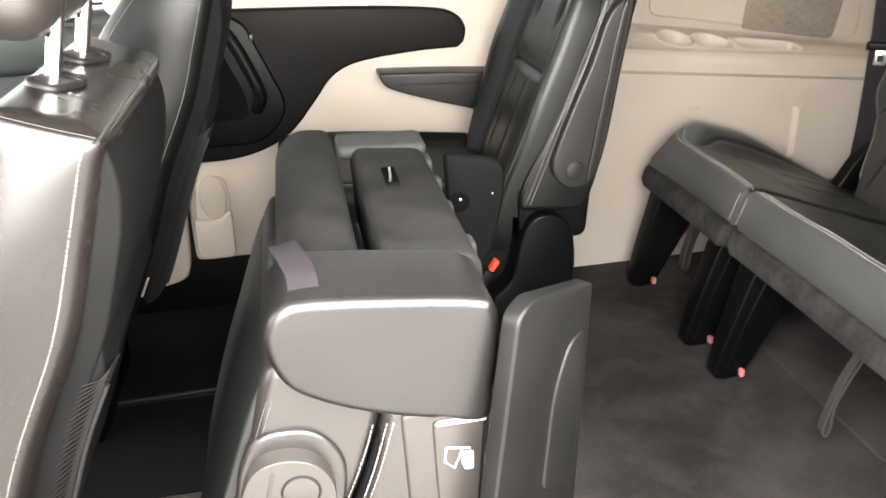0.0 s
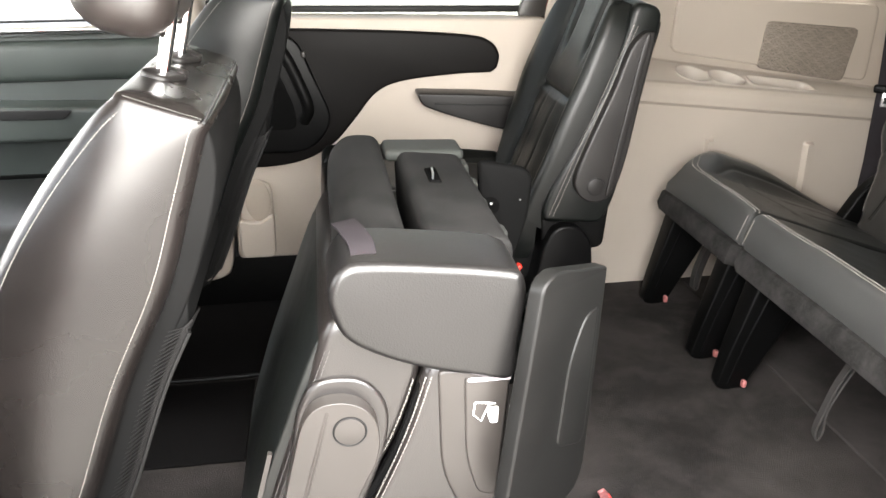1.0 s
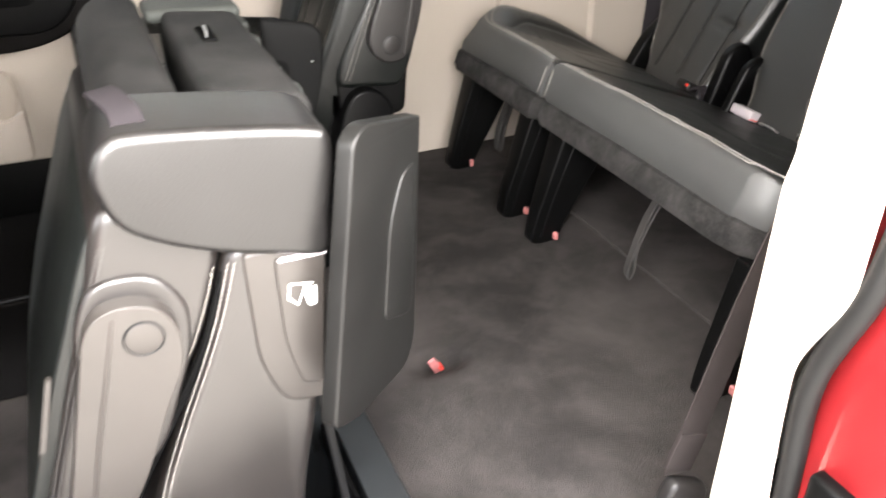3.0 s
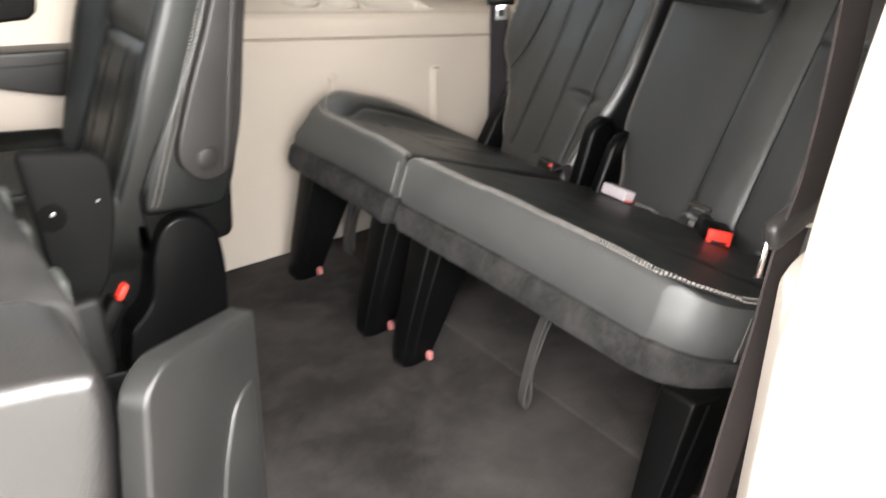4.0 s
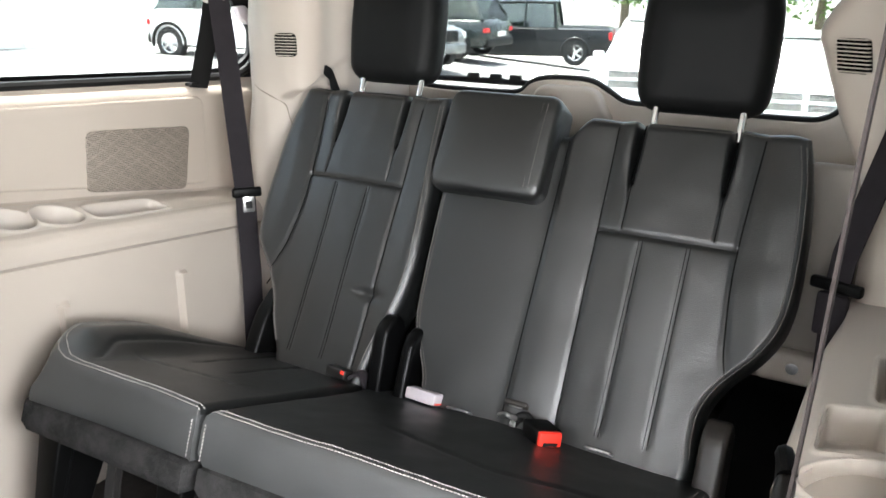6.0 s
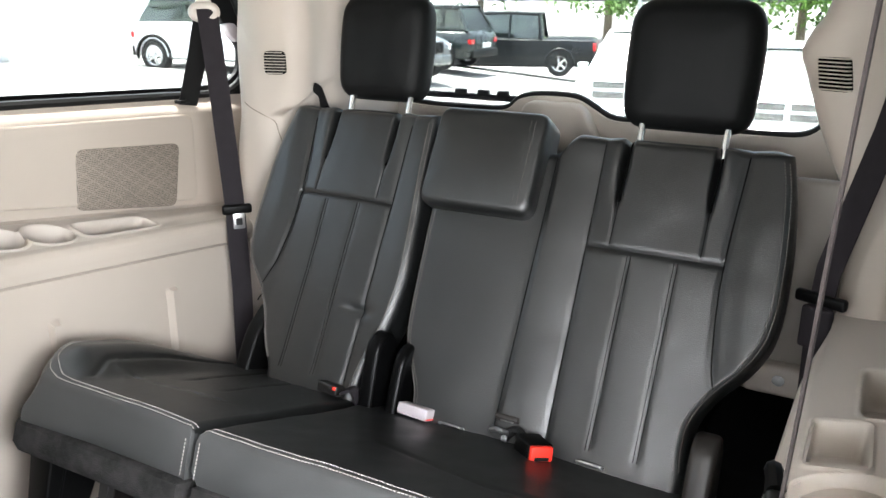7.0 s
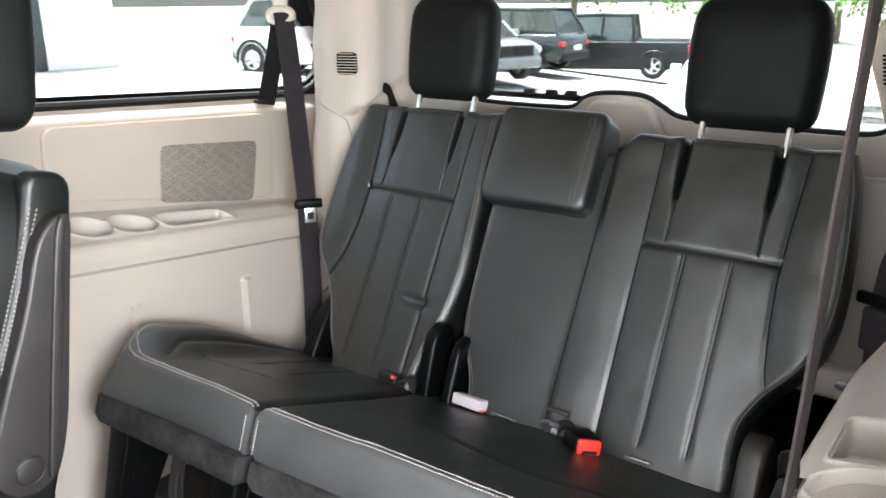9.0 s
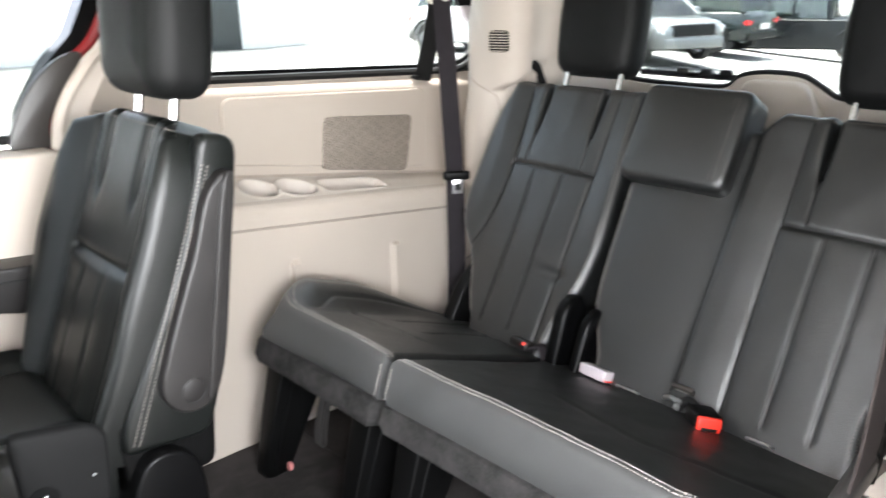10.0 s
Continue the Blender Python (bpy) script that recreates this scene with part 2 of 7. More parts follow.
def mesh_of(name, bm, mat, sharp=38):
    me = bpy.data.meshes.new(name)
    bm.to_mesh(me)
    bm.free()
    me.materials.append(mat)
    me.polygons.foreach_set("use_smooth", [True] * len(me.polygons))
    me.set_sharp_from_angle(angle=radians(sharp))
    return me


def part(name, bm, mat, parent=None, label="", sharp=38, kind="", local=False):
    ob = new(name, mesh_of(name, bm, mat, sharp))
    if parent is not None:
        ob.parent = parent
        if not local:
            ob.matrix_parent_inverse = BASE.get(parent.name, Matrix())
    return tagged(ob, label, kind=kind)


def structure(name, bm, mat, label="", category="", sharp=38):
    return tagged(new(name, mesh_of(name, bm, mat, sharp)), label, category, kind="structure")


def solid(name, bm, mat, label, category, group="", sharp=38):
    return tagged(new(name, mesh_of(name, bm, mat, sharp)), label, category, group)


def rbox(x0, x1, y0, y1, z0, z1, r=0.005, seg=3, m=None, bm=None):
    out = bm if bm is not None else bmesh.new()
    t = bmesh.new()
    bmesh.ops.create_cube(t, size=1)
    bmesh.ops.scale(t, vec=(x1 - x0, y1 - y0, z1 - z0), verts=t.verts)
    if r > 0:
        bmesh.ops.bevel(t, geom=t.edges[:], offset=min(r, 0.49 * min(x1 - x0, y1 - y0, z1 - z0)), segments=seg, profile=0.5, affect="EDGES")
    bmesh.ops.translate(t, vec=((x0 + x1) / 2, (y0 + y1) / 2, (z0 + z1) / 2), verts=t.verts)
    if m is not None:
        bmesh.ops.transform(t, matrix=m, verts=t.verts)
    return merge(out, t)


def merge(out, t):
    me = bpy.data.meshes.new("tmp")
    t.to_mesh(me)
    t.free()
    out.from_mesh(me)
    bpy.data.meshes.remove(me)
    return out


def spline(pts, n=6, closed=True):
    """A smooth curve through a few points."""
    pts = [Vector(p) for p in pts]
    k, out = len(pts), []
    for i in range(k if closed else k - 1):
        if closed:
            a, b, c, d = pts[i - 1], pts[i], pts[(i + 1) % k], pts[(i + 2) % k]
        else:
            a, b, c, d = pts[max(i - 1, 0)], pts[i], pts[i + 1], pts[min(i + 2, k - 1)]
        for j in range(n):
            t = j / n
            out.append(0.5 * (2 * b + (c - a) * t + (2 * a - 5 * b + 4 * c - d) * t * t + (3 * b - 3 * c + d - a) * t ** 3))
    if not closed:
        out.append(pts[-1])
    return out


def slab(outline, axis, d0, d1, r=0.004, seg=3, m=None, bm=None):
    """A flat outline (two coordinates) drawn out along an axis from d0 to d1, its rims rounded."""
    out = bm if bm is not None else bmesh.new()
    t = bmesh.new()
    place = {"x": lambda a, b, d: (d, a, b), "y": lambda a, b, d: (a, d, b), "z": lambda a, b, d: (a, b, d)}[axis]
    lo = [t.verts.new(place(p[0], p[1], d0)) for p in outline]
    hi = [t.verts.new(place(p[0], p[1], d1)) for p in outline]
    caps = [t.faces.new(lo), t.faces.new(hi)]
    k = len(lo)
    for i in range(k):
        t.faces.new((lo[i], lo[(i + 1) % k], hi[(i + 1) % k], hi[i]))
    bmesh.ops.recalc_face_normals(t, faces=t.faces[:])
    if r > 0:
        rims = list({e for f in caps for e in f.edges})
        bmesh.ops.bevel(t, geom=rims, offset=r, segments=seg, profile=0.5, affect="EDGES", clamp_overlap=True)
    if m is not None:
        bmesh.ops.transform(t, matrix=m, verts=t.verts)
    return merge(out, t)


def puff(outline, y0, y1, r, bulge, spine, bm=None):
    """A padded side piece: the outline in x and z drawn out along y, its face at y0 rounded at the rim and swelling to its spine."""
    p = [Vector((a[0], a[1])) for a in outline]
    sp = [Vector(a) for a in spine]
    mid = []
    for v in p:
        best = None
        for a, b in zip(sp, sp[1:]):
            t = min(max((v - a).dot(b - a) / (b - a).length_squared, 0.0), 1.0)
            q = a + (b - a) * t
            if best is None or (q - v).length < (best - v).length:
                best = q
        mid.append(best)

    def ring(inset, f, y):
        out = []
        for v, m in zip(p, mid):
            d = m - v
            w = min(inset / d.length, 0.9)
            w += (0.9 - w) * f
            out.append((v.x + d.x * w, y, v.y + d.y * w))
        return out
    rings = [ring(r * 0.6, 0, y1), ring(0.0, 0, y1 - r * 0.6), ring(0.0, 0, y0 + r)]
    for j in range(1, 6):
        a = math.pi / 2 * j / 5
        rings.append(ring(r * (1 - math.cos(a)), 0, y0 + r * (1 - math.sin(a))))
    for j in range(1, 8):
        t = j / 7
        rings.append(ring(r, t, y0 - bulge * (1 - (1 - t) ** 2)))
    return loft(rings, bm=bm)


def loft(rings, caps=True, closed=True, bm=None):
    out = bm if bm is not None else bmesh.new()
    vs = [[out.verts.new(p) for p in ring] for ring in rings]
    k = len(vs[0])
    new_faces = []
    for a, b in zip(vs, vs[1:]):
        for i in range(k if closed else k - 1):
            new_faces.append(out.faces.new((a[i], a[(i + 1) % k], b[(i + 1) % k], b[i])))
    if caps:
        new_faces += [out.faces.new(vs[0]), out.faces.new(vs[-1])]
    bmesh.ops.recalc_face_normals(out, faces=new_faces)
    return out


def tube(points, r, n=8, bm=None, closed=False):
    pts = [Vector(p) for p in points]
    rings = []
    up = None
    for i, p in enumerate(pts):
        d = (pts[min(i + 1, len(pts) - 1)] - pts[max(i - 1, 0)]).normalized()
        if up is None:
            up = d.orthogonal().normalized()
        side = d.cross(up).normalized()
        up = side.cross(d).normalized()
        rr = r[i] if isinstance(r, (list, tuple)) else r
        rings.append([p + rr * (math.cos(2 * math.pi * j / n) * side + math.sin(2 * math.pi * j / n) * up) for j in range(n)])
    return loft(rings, bm=bm)


def ribbon(points, side, w, t=0.0015, bm=None):
    """A flat strap along the points; side: the way across it, one for all or one for each point."""
    pts = [Vector(p) for p in points]
    rings = []
    for i, p in enumerate(pts):
        d = (pts[min(i + 1, len(pts) - 1)] - pts[max(i - 1, 0)]).normalized()
        s = Vector(side[i] if isinstance(side, list) else side)
        s = (s - d * s.dot(d)).normalized()
        nrm = s.cross(d).normalized()
        ww = w[i] if isinstance(w, list) else w
        rings.append([p + s * ww / 2 + nrm * t, p - s * ww / 2 + nrm * t, p - s * ww / 2 - nrm * t, p + s * ww / 2 - nrm * t])
    return loft(rings, bm=bm)


def disc(c, axis, r, h, n=24, bevel=0.002, bm=None):
    """A round button or plate: its centre, the way it faces, radius and height."""
    q = Vector(axis).to_track_quat("Z", "Y").to_matrix().to_4x4()
    pts = [(r * math.cos(2 * math.pi * i / n), r * math.sin(2 * math.pi * i / n)) for i in range(n)]
    return slab(pts, "z", 0, h, bevel, 2, Matrix.Translation(c) @ q, bm)


def sheet(f, nu, nv, bm=None):
    """An open surface: f(u, v), both from 0 to 1."""
    out = bm if bm is not None else bmesh.new()
    vs = [[out.verts.new(f(i / nu, j / nv)) for j in range(nv + 1)] for i in range(nu + 1)]
    for i in range(nu):
        for j in range(nv):
            out.faces.new((vs[i][j], vs[i + 1][j], vs[i + 1][j + 1], vs[i][j + 1]))
    return out


def smooth(a, b, x):
    t = min(max((x - a) / (b - a), 0.0), 1.0)
    return t * t * (3 - 2 * t)


def groove(d, w):
    return math.exp(-(d / w) ** 2)


def stitches(name, points, normals, parent, pitch=0.0062, size=0.0040, mat=None, w=1.0):
    """A row of thread stitches along a line on a surface."""
    verts, faces = [], []
    left = 0.0
    for (p, q, n) in zip(points, points[1:], normals):
        d = q - p
        length = d.length
        if length < 1e-6:
            continue
        d.normalize()
        s = n.cross(d).normalized()
        x = left
        while x + size < length + pitch * 0.5:
            a, b, k = p + d * x, p + d * (x + size), len(verts)
            for c in (a, b):
                verts += [c + s * 0.0006 * w - n * 0.001, c + s * 0.0004 * w + n * 0.0006, c - s * 0.0004 * w + n * 0.0006, c - s * 0.0006 * w - n * 0.001]
            faces += [(k, k + 1, k + 5, k + 4), (k + 1, k + 2, k + 6, k + 5), (k + 2, k + 3, k + 7, k + 6), (k, k + 3, k + 2, k + 1), (k + 4, k + 5, k + 6, k + 7)]
            x += pitch
        left = max(0.0, x - length)
    me = bpy.data.meshes.new(name)
    me.from_pydata(verts, [], faces)
    me.materials.append(mat or THREAD)
    ob = new(name, me)
    ob.parent = parent
    ob.matrix_parent_inverse = BASE.get(parent.name, Matrix())
    return tagged(ob, "pale grey thread stitching")


class Pad:
    """An upholstered slab: its face is a grid over y (from lo(s) to hi(s)) and the way up s, raised by relief(y, s)."""

    def __init__(self, origin, up, out, length, lo, hi, relief, thick, r=0.025, top=None, across=(0, 1, 0), spread=None):
        self.o, self.v, self.n, self.u = Vector(origin), Vector(up).normalized(), Vector(out).normalized(), Vector(across)
        self.length, self.lo, self.hi, self.relief, self.thick, self.r = length, lo, hi, relief, thick, r
        self.spread = spread
        self.top = top or (lambda y: length)

    def at(self, y, s, lift=0.0):
        lo, hi = self.lo(s), self.hi(s)
        h = self.relief(y, s) + lift
        d = min(y - lo, hi - y, s, self.top(y) - s)
        if d < self.r:
            e = self.r - max(d, 0.0)
            h -= self.r - math.sqrt(max(self.r ** 2 - e ** 2, 0.0))
        return self.o + self.u * y + self.v * s + self.n * h

    def mesh(self, nu=110, nv=110):
        def warp(t):
            return t - 0.09 * math.sin(2 * math.pi * t)
        bm = bmesh.new()
        grid = []
        for j in range(nv + 1):
            row = []
            for i in range(nu + 1):
                u = warp(i / nu)
                s = warp(j / nv) * self.length
                y = self.lo(s) + (self.hi(s) - self.lo(s)) * u
                s = warp(j / nv) * self.top(y)
                y = self.lo(s) + (self.hi(s) - self.lo(s)) * u
                row.append((y, s))
            grid.append(row)
        front = [[bm.verts.new(self.at(y, s)) for y, s in row] for row in grid]
        for j in range(nv):
            for i in range(nu):
                bm.faces.new((front[j][i], front[j][i + 1], front[j + 1][i + 1], front[j + 1][i]))
        rim = [(0, i) for i in range(nu)] + [(j, nu) for j in range(nv)] + [(nv, i) for i in range(nu, 0, -1)] + [(j, 0) for j in range(nv, 0, -1)]
        edge = [front[j][i] for j, i in rim]
        prev = edge
        for k in range(1, 4):
            ring = []
            inset = 0.012 if k == 3 else 0.0
            for (j, i) in rim:
                y, s = grid[j][i]
                p = self.o + self.u * y + self.v * s - self.n * (self.r + (self.thick - self.r) * k / 3)
                c = self.o + self.u * (self.lo(s) + self.hi(s)) / 2 + self.v * self.length / 2 - self.n * self.thick
                if self.spread:
                    f = k / 3 * smooth(0.55, 1.0, (y - self.lo(s)) / (self.hi(s) - self.lo(s))) * smooth(0.26, 0.02, s)
                    p = p + self.u * self.spread[0] * f - self.v * self.spread[1] * f
                ring.append(bm.verts.new(p + (c - p).normalized() * inset))
            for a in range(len(rim)):
                b = (a + 1) % len(rim)
                bm.faces.new((prev[a], prev[b], ring[b], ring[a]))
            prev = ring
        bm.faces.new(prev)
        bmesh.ops.recalc_face_normals(bm, faces=bm.faces[:])
        return bm

    def seam(self, name, path, parent, lift=0.0008, mat=None, w=1.0):
        """Stitches along a path of (y, s)."""
        line = [self.at(p[0], p[1], lift) for p in path]
        self_n = []
        for p in path:
            a, b, c = self.at(*p), self.at(p[0] + 0.004, p[1]), self.at(p[0], p[1] + 0.004)
            nn = (b - a).cross(c - a)
            nn = nn if nn.dot(self.n) > 0 else -nn
            self_n.append(nn.normalized())
        return stitches(name, line, self_n, parent, mat=mat, w=w)


def fn(*pairs):
    """A smooth function through (s, value) pairs."""
    xs, ys = [p[0] for p in pairs], [p[1] for p in pairs]

    def f(x):
        if x <= xs[0]:
            return ys[0]
        if x >= xs[-1]:
            return ys[-1]
        i = max(k for k in range(len(xs)) if xs[k] <= x)
        t = (x - xs[i]) / (xs[i + 1] - xs[i])
        m0 = (ys[i + 1] - ys[i - 1]) / (xs[i + 1] - xs[i - 1]) if i > 0 else (ys[i + 1] - ys[i]) / (xs[i + 1] - xs[i])
        m1 = (ys[i + 2] - ys[i]) / (xs[i + 2] - xs[i]) if i + 2 < len(xs) else (ys[i + 1] - ys[i]) / (xs[i + 1] - xs[i])
        h = xs[i + 1] - xs[i]
        return (2 * t ** 3 - 3 * t * t + 1) * ys[i] + (t ** 3 - 2 * t * t + t) * h * m0 + (3 * t * t - 2 * t ** 3) * ys[i + 1] + (t ** 3 - t * t) * h * m1

    return f


def roundpoly(pts, r, n=5):
    """A polygon with rounded corners; r: one radius, or one for each corner."""
    out, k = [], len(pts)
    for i in range(k):
        p, a, b = Vector(pts[i]), Vector(pts[i - 1]), Vector(pts[(i + 1) % k])
        rr = r[i] if isinstance(r, (list, tuple)) else r
        da, db = (a - p), (b - p)
        ra = min(rr, 0.48 * da.length, 0.48 * db.length)
        s, e = p + da.normalized() * ra, p + db.normalized() * ra
        for j in range(n + 1):
            t = j / n
            out.append((1 - t) ** 2 * s + 2 * t * (1 - t) * p + t * t * e)
    return out


# ---- the van: floor ----
BIN = (0.138, 0.264, -0.525, -0.21)


def floor_height(x, y):
    z = 0.0025 * noise.noise((x * 4, y * 4, 0.3)) + 0.0012 * noise.noise((x * 17, y * 17, 1.7))
    for cx, cy in ((0.50, -0.147), (0.497, -0.544)):
        z -= 0.022 * math.exp(-(((x - cx) / 0.055) ** 2 + ((y - cy) / 0.03) ** 2) ** 2)
    return z


def build_floor():
    bm = bmesh.new()
    nx, ny = 150, 106
    vs = [[None] * (ny + 1) for _ in range(nx + 1)]
    for i in range(nx + 1):
        for j in range(ny + 1):
            x, y = -0.62 + 2.0 * i / nx, -0.70 + 1.55 * j / ny
            vs[i][j] = bm.verts.new((x, y, floor_height(x, y)))
    for i in range(nx):
        for j in range(ny):
            c = (vs[i][j].co + vs[i + 1][j + 1].co) / 2
            if not (BIN[0] - 0.005 < c.x < BIN[1] + 0.005 and BIN[2] - 0.005 < c.y < BIN[3] + 0.005):
                bm.faces.new((vs[i][j], vs[i + 1][j], vs[i + 1][j + 1], vs[i][j + 1]))
    for x0, x1 in ((-1.9, -0.62), (1.38, 2.15)):
        rbox(x0, x1, -0.70, 0.85, -0.02, 0.0, 0, bm=bm)
    structure("floor", bm, CARPET, "dusty dark grey carpeted van floor", "floor")
    structure("floor_pan", rbox(-1.9, 2.15, -0.72, 0.97, -0.30, -0.24, 0), SEAL, "black steel floor pan under the carpet", "floor")
    structure("carpet_rear", rbox(1.045, 1.9, -0.44, 0.74, -0.015, 0.006, 0.004), CARPET, "dark grey carpet flap under the rear bench", "carpet")
    structure("sill_near", rbox(-0.42, 0.84, -0.80, -0.70, -0.24, 0.004, 0.012), GREYPLASTIC, "charcoal plastic step sill of the open door", "sill")
    structure("sill_far", rbox(-0.45, 0.66, 0.80, 0.90, -0.10, 0.155, 0.01), PLASTIC, "black plastic door sill", "sill")
    structure("sill_near_front", rbox(-1.9, -0.42, -0.80, -0.70, -0.24, 0.12, 0.012), PLASTIC, "black plastic front sill", "sill")
    structure("sill_far_front", rbox(-1.9, -0.45, 0.80, 0.90, -0.10, 0.155, 0.01), PLASTIC, "black plastic front door sill", "sill")
    mat = solid("floor_mat", rbox(-0.56, 0.20, 0.39, 0.80, -0.001, 0.009, 0.004), MAT_AND_SHADE, "black floor mat with a bound edge before the far seat", "mat")
    part("binding", tube([(-0.56, 0.39, 0.006), (-0.2, 0.391, 0.008), (0.2, 0.39, 0.006)], 0.005), SEAL, mat)
    # No mat lies here: a black sheet paints the shade on the carpet.
    shade_sheet = solid("floor_mat", rbox(-0.62, -0.20, 0.06, 0.375, -0.001, 0.006, 0.004), MAT_AND_SHADE, "black sheet painting the shade on the carpet behind the front seat", "mat")


def build_bin():
    x0, x1, y0, y1 = BIN
    b = thing("floor_bin", "open black storage bin in the floor under the folded seat", "storage bin", (0.22, -0.35, 0))
    rim = bmesh.new()
    outer = roundpoly([(x0 - 0.015, y0 - 0.052), (x1 + 0.059, y0 - 0.052), (x1 + 0.059, y1 + 0.05), (x0 - 0.015, y1 + 0.05)], 0.03)
    inner = roundpoly([(x0, y0), (x1, y0), (x1, y1), (x0, y1)], 0.012)
    rings = [[(p[0], p[1], -0.004) for p in outer], [(p[0], p[1], 0.014) for p in outer],
             [(p[0] * 0.97 + 0.22 * 0.03, p[1] * 0.985 - 0.355 * 0.015, 0.02) for p in outer],
             [(p[0], p[1], 0.018) for p in inner], [(p[0], p[1], -0.2) for p in inner]]
    loft(rings, caps=False, bm=rim)
    part("rim", rim, BINRIM, b, "charcoal plastic rim with rounded corners", sharp=50)
    part("bottom", rbox(x0, x1, y0, y1, -0.21, -0.2, 0), SEAL, b)
    part("rail", rbox(x1 - 0.018, x1 - 0.008, y0 + 0.02, y1 - 0.02, -0.05, 0.008, 0.002), GLOSSBLACK, b)
    part("round_plug", disc((x1 - 0.036, y0 - 0.026, 0.0185), (0, 0, 1), 0.017, 0.003), BINRIM, b)
    for k in range(5):
        part("latch_lever", rbox(x0 + 0.01 + 0.021 * k, x0 + 0.02 + 0.021 * k, y0 + 0.02, y0 + 0.10, -0.08, -0.012 - 0.006 * (k % 2), 0.002, m=None), SEAL if k % 2 else PLASTIC, b)
    part("spring_clip", tube(spline([(0.242, -0.49, -0.03), (0.248, -0.47, 0.005), (0.242, -0.45, 0.008), (0.236, -0.465, -0.01), (0.246, -0.44, -0.02)], 6, False), 0.004), CHROME, b, "bright steel spring clip")
    part("tab", rbox(0.205, 0.218, -0.512, -0.498, -0.05, -0.012, 0.002), PINK, b, "small red tab")


# ---- the van: far side ----
def groove_z(x):
    return 0.532 - 0.11 * (x - 1.0)


def back_z(x):
    return 0.618 - 0.15 * (x - 1.1)


def sill_z(x):
    return 0.850 - 0.055 * (x - 1.0)


def lower_wall(y_of, x0, x1, n, sgn, ribs):
    """The trim under the shelf: a moulded skin with raised ribs and a lip above a groove."""
    bm = bmesh.new()

    def f(u, v):
        x = x0 + (x1 - x0) * u
        z = v * (groove_z(x) - 0.004)
        y = 0.0
        for rx, top, bot in ribs:
            y += 0.014 * smooth(0.013, 0.010, abs(x - rx)) * smooth(top + 0.004, top - 0.004, z) * smooth(bot - 0.004, bot + 0.004, z)
        y += -0.03 * smooth(0.72, 0.60, x) + 0.012 * smooth(0.12, 0.0, z)
        return (x, y_of(x) - sgn * y, z)

    sheet(f, n, 90, bm)

    def lip(u, v):
        x = x0 + (x1 - x0) * u
        prof = [(-0.007, -0.014), (0.002, -0.001), (0.010, 0.006), (0.012, 0.030), (0.008, 0.048), (-0.002, 0.058), (-0.022, 0.062)]
        k = min(int(v * 6), 5)
        t = v * 6 - k
        a, b = prof[k], prof[k + 1]
        return (x, y_of(x) - sgn * (a[0] + (b[0] - a[0]) * t), groove_z(x) + a[1] + (b[1] - a[1]) * t)

    sheet(lip, n // 2, 18, bm)
    return bm


def shelf_top(y0, y1, x0, x1, pits, n, m, bm=None):
    """A ledge with sunken cup holders and trays. Pits: centre x, centre y, half x, half y, depth, squareness."""
    def f(u, v):
        x, y = x0 + (x1 - x0) * u, y0 + (y1 - y0) * v
        za = groove_z(x) + 0.061
        z = za + (back_z(x) - za) * v ** 1.2
        for cx, cy, hx, hy, dep, sq in pits:
            d = (abs((x - cx) / hx) ** sq + abs((y - cy) / hy) ** sq) ** (1 / sq)
            z -= dep * smooth(1.06, 0.92, d)
            z += 0.0035 * groove(d - 1.12, 0.06)
        return (x, y, z)
    return sheet(f, n, m, bm)


def build_far_quarter():
    t = thing("quarter_trim_far", "cream moulded plastic side trim beside the rear bench", "trim", (1.2, 0.79, 0), kind="structure")
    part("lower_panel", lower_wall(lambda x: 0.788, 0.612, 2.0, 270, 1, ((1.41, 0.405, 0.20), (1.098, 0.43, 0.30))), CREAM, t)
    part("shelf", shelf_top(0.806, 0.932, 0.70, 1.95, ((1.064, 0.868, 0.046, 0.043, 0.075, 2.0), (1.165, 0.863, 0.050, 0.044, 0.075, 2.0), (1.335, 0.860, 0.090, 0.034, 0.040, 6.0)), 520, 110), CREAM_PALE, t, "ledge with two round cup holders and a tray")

    def upper(u, v):
        x = 0.66 + 1.29 * u
        z = back_z(x) - 0.002 + (sill_z(x) - back_z(x) + 0.002) * v
        y = 0.934 + 0.028 * smooth(0.88, 1.0, v) - 0.01 * smooth(0.03, 0.0, v) - 0.03 * smooth(0.80, 0.66, x)
        return (x, y, z + 0.004 * smooth(0.9, 1.0, v))
    part("upper_panel", sheet(upper, 100, 40), CREAM, t)
    inset = roundpoly([(1.012, back_z(1.012) + 0.028), (1.655, back_z(1.655) + 0.016), (1.66, sill_z(1.66) - 0.035), (1.022, sill_z(1.022) - 0.03)], 0.03)
    part("inset_panel", slab(inset, "y", 0.9245, 0.938, 0.006), CREAM, t)
    gr = roundpoly([(1.288, 0.604), (1.575, 0.553), (1.603, 0.711), (1.302, 0.741)], 0.022)
    part("speaker_grille", slab(gr, "y", 0.9215, 0.9345, 0.003), GRILLE, t, "perforated tan speaker grille")
    part("belt_slot", rbox(1.625, 1.69, 0.93, 0.952, 0.806, 0.815, 0.003), SEAL, t)
    return t


